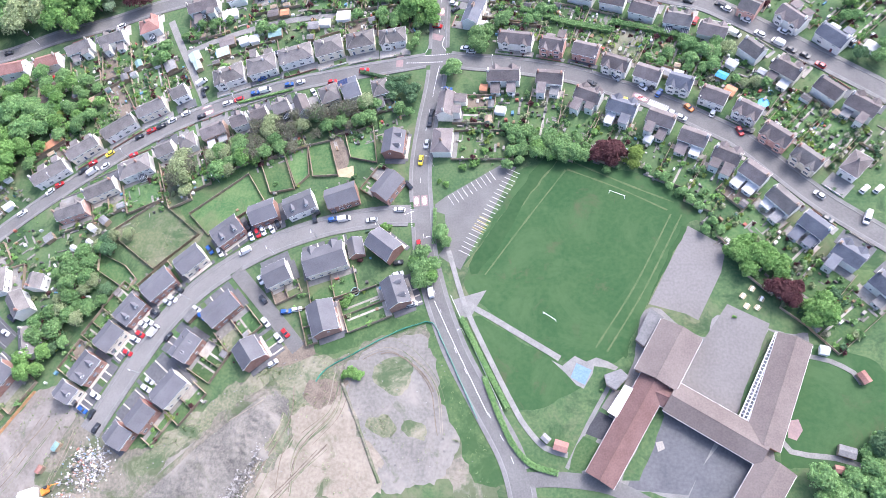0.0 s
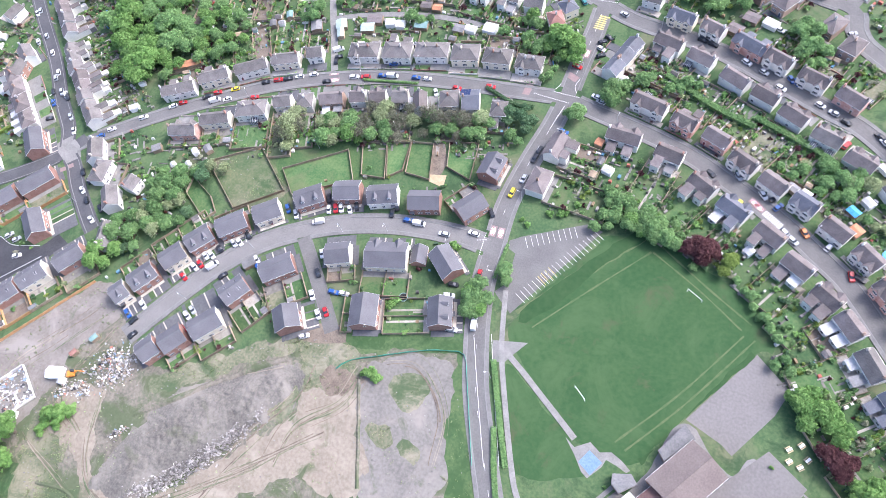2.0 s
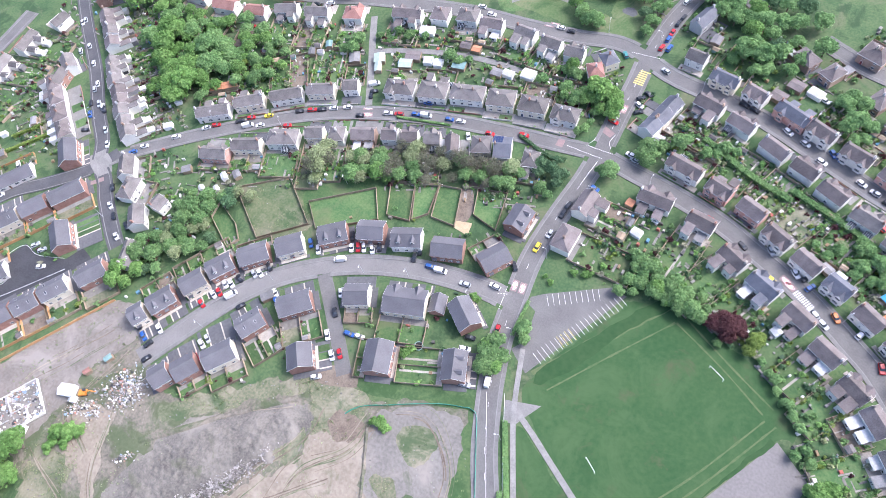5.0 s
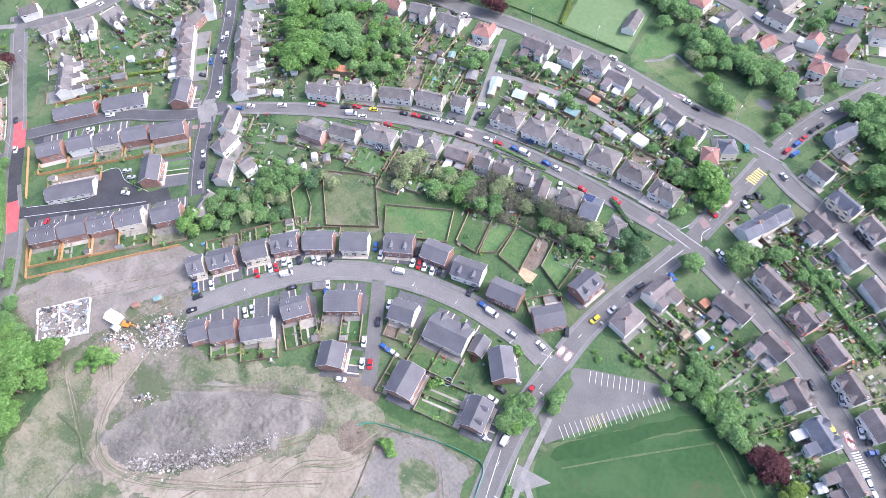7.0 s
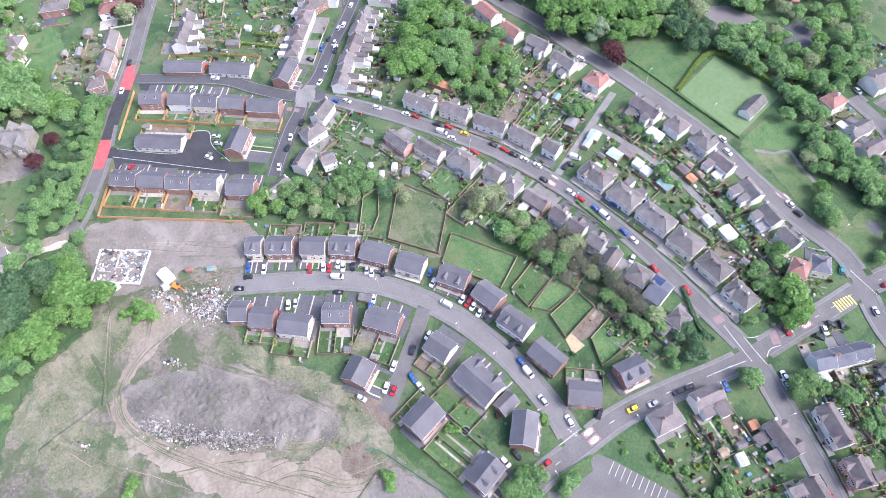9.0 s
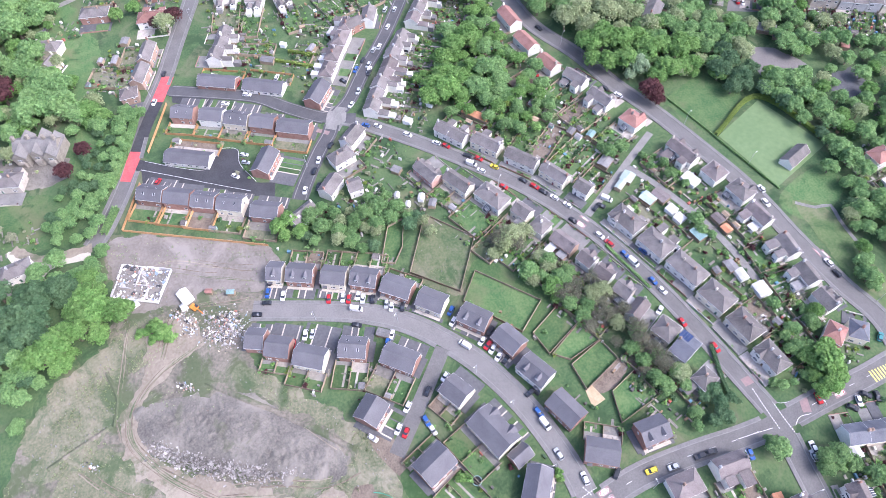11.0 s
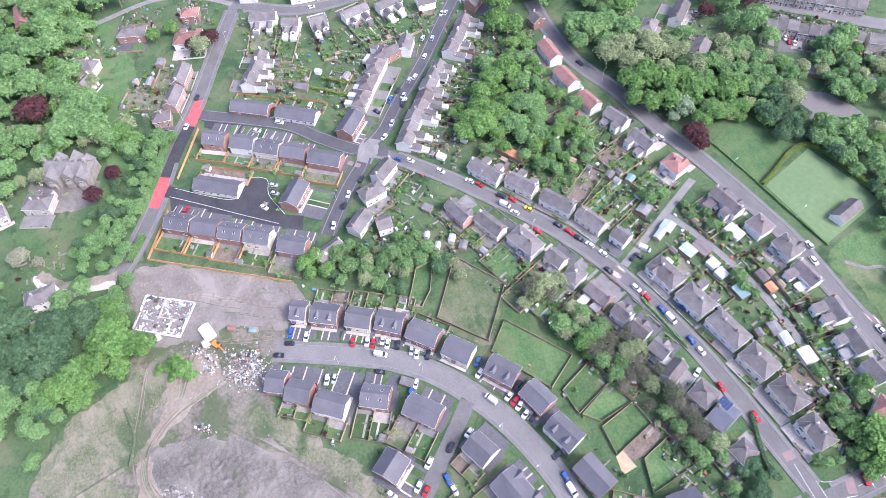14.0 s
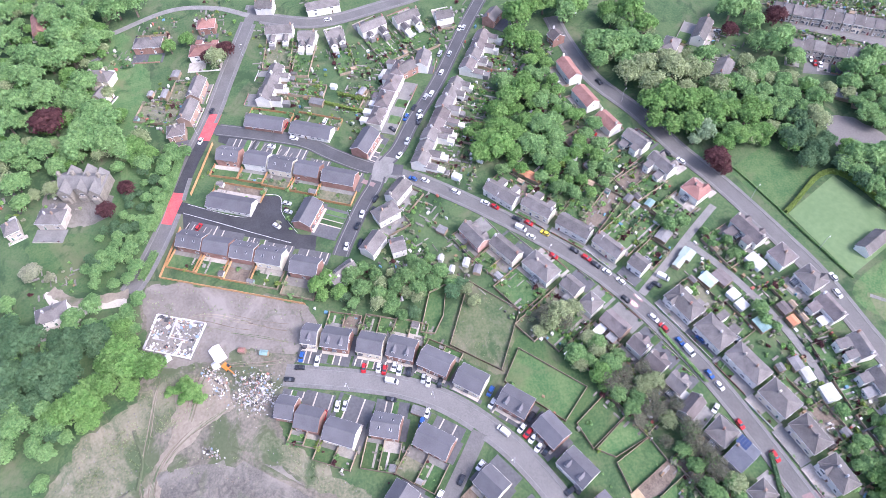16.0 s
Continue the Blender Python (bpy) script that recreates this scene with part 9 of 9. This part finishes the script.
plant("copper", 15.9, 130.4, 3.2)
plant("copper", 12.2, 130.1, 3.3)
plant("copper", 18.4, 128.0, 2.5)
plant("copper", 14.8, 124.3, 2.9)
plant("lime", 23.3, 126.6, 3.2)
plant("lime", 22.5, 122.9, 2.5)
plant("lime", 24.4, 129.2, 2.1)
plant("green", 30.7, 118.7, 1.7)
plant("green", 32.7, 117.5, 2.0)
plant("green", 34.5, 114.0, 1.7)
plant("green", 38.5, 111.6, 2.0)
plant("green", 40.9, 108.5, 2.0)
plant("green", 44.0, 105.9, 2.0)
plant("green", 45.2, 96.8, 1.9)
plant("green", 47.8, 99.8, 1.9)
plant("green", 50.0, 96.9, 1.9)
plant("green", 12.8, 121.3, 1.8)
plant("green", 27.3, 121.6, 1.7)
plant("green", 36.8, 111.0, 1.3)
plant("bright", 54.2, 88.7, 3.7)
plant("bright", 56.7, 91.6, 3.1)
plant("bright", 56.9, 87.1, 3.1)
plant("bright", 51.9, 88.5, 2.5)
plant("bright", 62.0, 88.5, 3.4)
plant("bright", 64.5, 87.0, 2.7)
plant("bright", 54.8, 86.7, 3.5)
plant("bright", 60.0, 86.7, 4.2)
plant("bright", 56.9, 81.7, 3.1)
plant("bright", 64.0, 83.7, 3.4)
plant("bright", 67.0, 80.7, 2.7)
plant("bright", 68.4, 84.7, 2.4)
plant("copper", 67.0, 74.0, 4.0)
plant("copper", 63.9, 75.9, 3.0)
plant("copper", 69.2, 71.2, 3.0)
plant("copper", 71.5, 75.9, 2.3)
plant("bright", 76.9, 67.5, 4.2)
plant("bright", 74.1, 64.7, 3.2)
plant("bright", 79.1, 65.7, 3.2)
plant("bright", 78.2, 71.2, 3.3)
plant("bright", 73.9, 69.3, 2.9)
plant("bright", 81.1, 68.5, 2.3)
plant("dark", 81.8, 73.2, 2.3)
plant("dark", 84.7, 71.3, 1.6)
plant("green", 84.3, 20.8, 3.5)
plant("green", 80.8, 17.6, 2.9)
plant("green", 78.2, 18.9, 2.7)
plant("green", 76.2, 15.8, 2.9)
plant("green", 83.5, 16.2, 3.5)
plant("green", 73.0, 14.1, 2.4)
plant("green", 83.6, 25.4, 2.4)
plant("green", 87.0, 28.7, 2.4)
plant("green", 87.4, 24.0, 2.6)
plant("green", 69.9, 12.4, 2.1)
plant("green", 78.7, 12.9, 2.9)
plant("green", -38.3, 181.8, 3.4)
plant("green", -35.4, 179.9, 3.0)
plant("green", -34.7, 184.5, 2.6)
plant("green", -11.3, 198.1, 2.9)
plant("green", -13.4, 194.4, 2.5)
plant("green", -6.9, 198.0, 2.1)
plant("green", 27.3, 228.1, 4.8)
plant("green", 28.4, 237.5, 3.6)
plant("green", 21.6, 235.5, 4.1)
plant("green", 23.6, 240.7, 3.2)
plant("green", 33.3, 228.5, 3.1)
plant("green", 32.5, 222.4, 2.7)
plant("green", 25.1, 224.5, 3.6)
plant("green", 29.0, 219.9, 2.7)
plant("green", -27.3, 192.9, 3.8)
plant("green", -26.1, 196.2, 2.6)
plant("green", -20.8, 247.3, 5.4)
plant("green", -13.9, 247.5, 5.3)
plant("green", -8.0, 250.9, 4.8)
plant("green", 0.8, 251.7, 3.9)
plant("green", -1.9, 244.4, 3.4)
plant("green", -10.2, 242.0, 3.5)
plant("green", -14.0, 239.2, 3.1)
plant("green", -24.2, 242.9, 3.1)
plant("bright", -57.8, 200.0, 4.1)
plant("bright", -62.8, 203.3, 3.7)
plant("bright", -62.8, 196.9, 3.2)
plant("bright", -57.4, 195.4, 3.2)
plant("green", 45.2, 168.5, 3.2)
plant("green", 44.2, 164.5, 2.5)
plant("green", 50.0, 171.4, 3.5)
plant("green", 53.7, 170.4, 3.5)
plant("green", 52.9, 165.4, 3.1)
plant("green", 55.4, 175.8, 3.2)
plant("green", 49.6, 164.2, 2.4)
plant("green", 46.0, 173.6, 2.1)
plant("green", 37.3, 171.7, 2.5)
plant("green", 34.4, 168.2, 2.2)
plant("green", 29.9, 171.5, 1.8)
plant("green", -235.9, 157.3, 4.2)
plant("green", -232.7, 160.2, 3.6)
plant("green", -242.6, 159.1, 4.9)
plant("green", -240.9, 152.0, 4.3)
plant("green", -230.0, 151.7, 3.6)
plant("green", -231.8, 166.1, 3.6)
plant("green", -231.3, 177.9, 3.7)
plant("green", -224.4, 160.8, 3.0)
plant("green", -250.3, 154.8, 5.0)
plant("green", -253.4, 163.6, 3.8)
plant("green", -247.4, 146.3, 3.7)
plant("green", -218.1, 174.0, 3.6)
plant("green", -212.0, 170.1, 2.9)
plant("green", -181.9, 190.3, 4.0)
plant("green", -181.8, 184.7, 3.4)
plant("green", -185.9, 183.5, 2.8)
plant("lime", -227.8, 157.1, 2.1)
plant("green", -135.8, 198.3, 3.2)
plant("green", -131.2, 197.9, 2.6)
plant("green", -127.3, 200.4, 2.1)
plant("green", -160.4, 202.1, 2.8)
plant("green", -167.6, 203.9, 2.5)
plant("green", -153.8, 205.4, 2.2)
plant("green", -174.5, 197.6, 2.2)
plant("green", -168.1, 197.5, 1.9)
plant("green", -80.4, 209.6, 3.4)
plant("green", -85.1, 211.6, 2.4)
plant("green", -92.0, 202.7, 2.9)
plant("green", -73.9, 196.6, 2.8)
plant("green", -79.6, 198.1, 2.4)
plant("green", -72.8, 203.5, 2.4)
plant("green", -64.5, 185.3, 2.3)
plant("green", -63.8, 189.8, 1.8)
plant("bush", -32.4, 131.5, 1.6)
plant("bush", -36.7, 125.6, 1.8)
plant("bush", -40.7, 124.5, 1.6)
plant("bush", -34.9, 126.7, 1.4)
plant("bush", -37.7, 128.2, 1.2)
plant("bush", -46.6, 117.2, 1.4)
plant("bush", -49.4, 118.7, 1.2)
plant("bush", -69.0, 99.5, 2.1)
plant("bush", -67.1, 99.3, 1.4)
plant("bush", -80.2, 68.9, 2.1)
plant("bush", -80.5, 71.2, 1.4)
plant("bush", -64.8, 208.9, 1.9)
plant("bush", -113.0, -33.0, 3.0)
plant("bush", -109.5, -35.5, 2.4)
plant("bush", -76.4, 43.1, 2.4)
plant("bush", -71.9, 43.0, 2.0)
plant("bush", -75.1, 44.8, 1.8)
plant("bush", -73.2, 43.5, 2.0)
plant("bush", 9.4, 41.0, 0.7)
plant("bush", 13.1, 21.2, 0.8)
plant("bush", 6.3, 19.2, 0.8)
plant("bush", 51.7, 66.2, 0.8)
plant("bush", -179.5, -17.0, 3.2)
plant("bush", -173.3, -17.5, 3.1)
plant("bush", -172.0, -12.6, 2.2)
plant("bush", -175.8, -13.2, 2.7)
plant("green", -112.4, 269.5, 4.9)
plant("green", -105.5, 268.4, 4.4)
plant("green", -111.7, 260.3, 4.4)
plant("green", -113.3, 256.4, 3.4)
plant("green", -95.0, 266.0, 4.3)
plant("green", -88.5, 264.9, 4.7)
plant("green", -86.0, 269.5, 4.2)
plant("green", -81.5, 271.2, 3.7)
plant("green", -83.8, 262.2, 3.7)
plant("green", -73.6, 271.7, 3.7)
plant("green", -70.6, 263.2, 4.1)
plant("green", -62.9, 259.4, 3.6)
plant("green", -62.7, 251.1, 3.1)
plant("green", -62.5, 244.9, 2.7)
plant("green", -92.8, 244.8, 3.8)
plant("green", -86.3, 241.9, 4.2)
plant("green", -89.0, 241.6, 3.3)
plant("green", -82.8, 240.8, 2.8)
plant("green", -73.9, 284.8, 1.9)
plant("green", -58.3, 281.3, 2.3)
plant("green", -135.2, 274.7, 5.7)
plant("green", -141.6, 274.4, 5.2)
plant("green", -135.2, 264.2, 4.1)
plant("green", -126.2, 267.1, 3.0)
plant("green", -84.2, 309.9, 3.4)
plant("green", -83.6, 318.0, 3.4)
plant("olive", -112.2, 255.0, 3.9)
plant("olive", -114.8, 262.4, 3.5)
plant("green", -43.4, 273.4, 4.8)
plant("green", -42.7, 280.5, 4.8)
plant("green", -37.1, 279.4, 4.8)
plant("green", -48.3, 273.1, 3.5)
plant("green", -35.5, 272.5, 4.3)
plant("green", -30.9, 268.6, 3.8)
plant("green", -37.1, 266.8, 3.9)
plant("green", -312.5, -51.7, 7.8)
plant("green", -316.3, -43.4, 7.3)
plant("green", -312.2, -36.0, 7.3)
plant("green", -305.5, -31.7, 6.1)
plant("green", -325.6, -36.8, 6.9)
plant("green", -334.0, -43.8, 7.5)
plant("green", -354.3, -46.9, 7.8)
plant("dark", -46.6, 214.2, 1.2)
plant("green", -221.2, -30.6, 3.4)
plant("green", -217.7, -35.8, 3.3)
plant("green", -224.5, -48.4, 4.8)
plant("green", -219.4, -55.8, 5.2)
plant("dark", -210.5, -61.3, 4.6)
plant("dark", -208.9, -52.8, 4.6)
plant("green", -212.7, -43.4, 4.2)
plant("dark", -197.4, -62.9, 4.5)
plant("dark", -196.8, -56.6, 4.5)
plant("bright", -200.2, -36.5, 6.0)
plant("bright", -195.5, -43.9, 5.0)
plant("bright", -209.4, -37.2, 4.7)
plant("bright", -187.5, -49.4, 4.9)
plant("bright", -184.6, -54.0, 5.3)
plant("bright", -181.8, -58.6, 4.4)
plant("bright", -178.6, -47.6, 3.9)
plant("bright", -191.3, -35.9, 3.6)
plant("green", -176.7, -63.3, 4.3)
plant("green", -168.4, -66.4, 3.8)
plant("green", -172.3, -59.8, 3.0)
plant("green", -157.8, -68.6, 3.3)
plant("bush", -175.4, -14.0, 3.1)
plant("bush", -174.6, -17.4, 2.2)
grow()
shrubs()

# ---- vehicles ----
park("silver", -74.5, 102.6)
park("vanwhite", -85.6, 103.2)
park("blue", -90.0, 103.1)
park("dark", -97.7, 103.5, None, True)
park("vanwhite", -124.0, 89.8)
park("dark", -148.2, 55.2)
park("vanwhite", -154.8, 57.3)
park("red", -55.2, 92.2)
park("vanwhite", -49.3, 74.0)
park("yellow", -57.5, 128.2)
park("silver", -55.7, 135.5)
park("dark", -55.2, 145.7)
park("dark", -54.9, 150.0)
park("dark", -61.4, 117.3, 132)
park("dark", -64.4, 118.8, 132)
park("blue", -139.2, 90.5, -47)
park("white", -134.7, 89.5, -50)
park("white", -122.8, 96.2, -57)
park("red", -120.4, 97.6, -57)
park("white", -118.2, 98.4, -57)
park("white", -114.7, 99.2, -57)
park("dark", -112.7, 101.3, -58)
park("dark", -125.4, 100.7, -57)
park("dark", -97.4, 107.1, -57)
park("white", -115.4, 78.0, -54)
park("dark", -112.8, 70.2, -45)
park("white", -110.3, 61.5, -43)
park("white", -104.2, 55.7, -43)
park("red", -101.9, 57.6, -43)
park("blue", -103.0, 65.7, 5)
park("white", -99.0, 66.6, 8)
park("dark", -83.4, 89.8, -57)
park("dark", -62.4, 85.0, 15)
park("white", -62.1, 80.5, 15)
park("silver", -55.8, 69.1, 16)
park("silver", -152.1, 68.8, -28)
park("white", -150.1, 70.1, -29)
park("dark", -148.3, 74.0, -29)
park("red", -146.9, 75.6, -29)
park("dark", -156.2, 64.5, -25)
park("white", -158.1, 61.1, -25)
park("white", -160.1, 59.8, -25)
park("red", -160.1, 55.9, -24)
park("white", -161.6, 54.0, -24)
park("red", -163.4, 48.7, -23)
park("white", -172.1, 32.5, -26)
park("blue", -175.8, 27.2, -25)
park("dark", -180.7, 29.4, -25)
park("dark", -171.7, 25.7)
park("dark", -168.3, 20.9)
park("white", -152.2, 35.8, -27)
park("red", -150.5, 30.5, -24)
park("blue", -136.4, 63.3, -35)
park("white", -139.1, 66.1, -33)
park("silver", -151.5, 38.5, -27)
park("dark", -274.7, 81.8)
park("white", -236.6, 81.2, 42)
park("dark", -239.5, 73.3)
park("dark", -233.7, 70.7)
park("white", -233.4, 65.7, -26)
park("dark", -228.0, 62.3)
park("dark", -218.8, 61.3, -31)
park("white", -219.3, 55.3, -26)
park("white", -334.5, 145.1)
park("silver", -334.4, 147.3)
park("silver", -317.5, 133.8)
park("dark", -317.4, 135.9)
park("silver", -319.5, 129.2)
park("white", -305.8, 125.6)
park("white", -293.2, 116.3)
park("silver", -292.1, 113.0)
park("silver", -282.6, 106.9)
park("dark", -277.2, 105.2)
park("white", -279.3, 106.2)
park("silver", -267.2, 96.3)
park("white", -260.0, 90.3)
park("blue", -282.1, 100.0)
park("dark", -287.1, 105.4)
park("dark", -277.2, 91.8, 33)
park("white", -230.9, 108.0)
park("white", -241.8, 97.2)
park("blue", -244.7, 92.3)
park("white", -220.8, 118.1)
park("red", -217.2, 121.4)
park("dark", -207.9, 127.9)
park("red", -204.1, 131.8)
park("vanwhite", -202.7, 127.6)
park("white", -197.5, 130.0)
park("yellow", -197.0, 136.2)
park("red", -185.2, 135.1, 33)
park("dark", -184.9, 144.3)
park("red", -179.9, 147.3)
park("dark", -175.6, 149.4)
park("white", -171.1, 152.2)
park("white", -165.3, 155.4)
park("dark", -157.3, 153.6)
park("white", -146.3, 159.9)
park("red", -141.3, 161.5)
park("blue", -134.3, 164.4)
park("vanwhite", -129.7, 165.6)
park("blue", -119.2, 168.0)
park("white", -114.1, 169.0)
park("red", -86.1, 173.4)
park("white", -107.2, 163.3, -58)
park("red", -99.5, 168.3, 5)
park("vanwhite", -161.3, 171.9, 38)
park("dark", -159.1, 168.0, 38)
park("dark", -159.2, 165.6)
park("silver", -40.5, 180.0)
park("dark", -10.2, 167.3)
park("red", -5.1, 166.4)
park("dark", 8.2, 160.8)
park("yellow", 21.3, 151.9)
park("white", 23.7, 149.9)
park("silver", 36.7, 145.9)
park("silver", 40.5, 143.3)
park("orange", 43.5, 147.4, -49)
park("blue", 33.2, 154.7, 57)
park("white", 27.4, 157.8, -45)
park("dark", 31.2, 157.6, 50)
park("white", 51.9, 145.1, 61)
park("red", 48.9, 188.2, 62)
park("silver", -11.1, 167.0)
park("silver", 17.5, 162.9, -46)
park("red", 60.3, 136.4, -68)
park("dark", 62.8, 136.4, -12)
park("white", 15.0, 236.8)
park("dark", -12.0, 223.1)
park("dark", -7.5, 222.0)
park("white", 7.0, 216.5, -29)
park("silver", 14.3, 213.4)
park("white", 21.9, 207.5)
park("white", 37.0, 203.6)
park("silver", 42.1, 201.4)
park("dark", 47.0, 198.6)
park("blue", 24.6, 212.7, -51)
park("blue", 26.7, 211.9, -51)
park("silver", 27.0, 260.2)
park("white", 43.0, 263.5, 55)
park("silver", 40.8, 242.2, 32)
park("red", -53.2, 240.0, 86)
park("blue", -50.2, 240.9, 86)
park("dark", -50.4, 210.3, 44)
park("dark", -48.5, 202.9, 39)
park("silver", -46.7, 228.1)
park("blue", -49.1, 161.3, -9)
park("white", -43.0, 181.8)
park("red", -55.8, 194.6, -13)
park("dark", -48.4, 213.4, -20)
park("dark", -46.9, 214.7, -20)
park("white", -49.5, 206.5, -22)
park("teal", -65.6, 230.3, 127)
park("white", -46.4, 155.5)
park("white", -104.7, 46.4, 33)
park("white", -64.0, 106.8)
park("dark", -201.4, 101.4, 10)
park("dark", -320.8, 10.5)
park("white", -302.5, 2.8, -28)
park("white", -325.0, 206.8)
park("white", -368.1, 80.3)
park("blue", -297.8, 213.5)
park("white", -212.3, 208.1)
park("dark", -218.9, 204.7)
park("dark", -227.6, 200.9)
park("dark", -271.0, 196.1)
park("blue", -132.6, 172.1)
park("red", -256.2, 175.9)
park("red", -241.4, 179.2)
park("red", -291.0, 58.9, 147)
park("white", -293.7, 62.3, 146)
park("red", -298.1, 43.5, 148)
park("white", -286.7, 34.6, 59)
park("white", -288.2, 45.8)
park("white", -240.1, 29.0, 41)
park("dark", -238.6, 28.7, 50)
park("silver", -246.0, 35.1, 56)
park("silver", -250.8, 35.5, 56)
park("red", -251.5, -3.8, 137)
park("white", -248.1, 299.1, -25)
park("red", -245.0, 299.2, -26)
park("white", -243.0, 300.9, -26)
park("silver", -242.2, 302.9, -26)
park("white", -139.2, 233.9)
park("silver", -283.0, 268.4)
park("yellow", -305.8, 207.7, 61)
park("dark", -304.0, 213.3, 54)
park("white", 47.7, 188.9)
park("white", 53.8, 185.5)
park("vanwhite", 62.7, 180.6)
park("dark", 66.1, 173.5)
park("dark", 70.7, 169.7)
park("silver", 76.2, 166.1)
park("silver", 83.0, 109.9)
park("white", 97.7, 180.4)
park("dark", 80.0, 100.8)
park("vanwhite", 96.4, 101.1, -112)
park("white", 97.3, 111.7, 40)
park("white", 101.5, 111.6, 40)
park("dark", 84.3, 100.7)
park("vanwhite", -50.9, 75.2)
park("dark", -51.2, 260.3)
park("dark", -52.0, 256.1)
park("red", -52.3, 249.9)
park("blue", -52.5, 245.7)
park("white", -53.3, 270.2)
park("dark", -93.4, 234.4)
park("white", -98.6, 234.8)
park("silver", -65.1, 229.0, -38)
park("white", 71.8, 179.9)
park("vanwhite", 77.7, 175.3)
park("dark", 81.8, 171.5)
park("dark", 86.3, 168.5)
park("red", 90.9, 163.8)
park("white", 79.9, 180.5)
park("white", 67.5, 187.2)
park("white", 60.8, 193.5)
park("dark", 58.9, 195.7)
park("silver", -132.6, 305.2)
park("vanwhite", -106.8, 299.1)
park("teal", -100.5, 300.2)
park("dark", -114.2, 314.9)
park("white", -116.2, 321.8)
park("dark", -112.4, 309.9)
park("blue", -115.1, 326.6)
park("dark", -116.5, 308.4)
park("white", -132.3, 230.9)
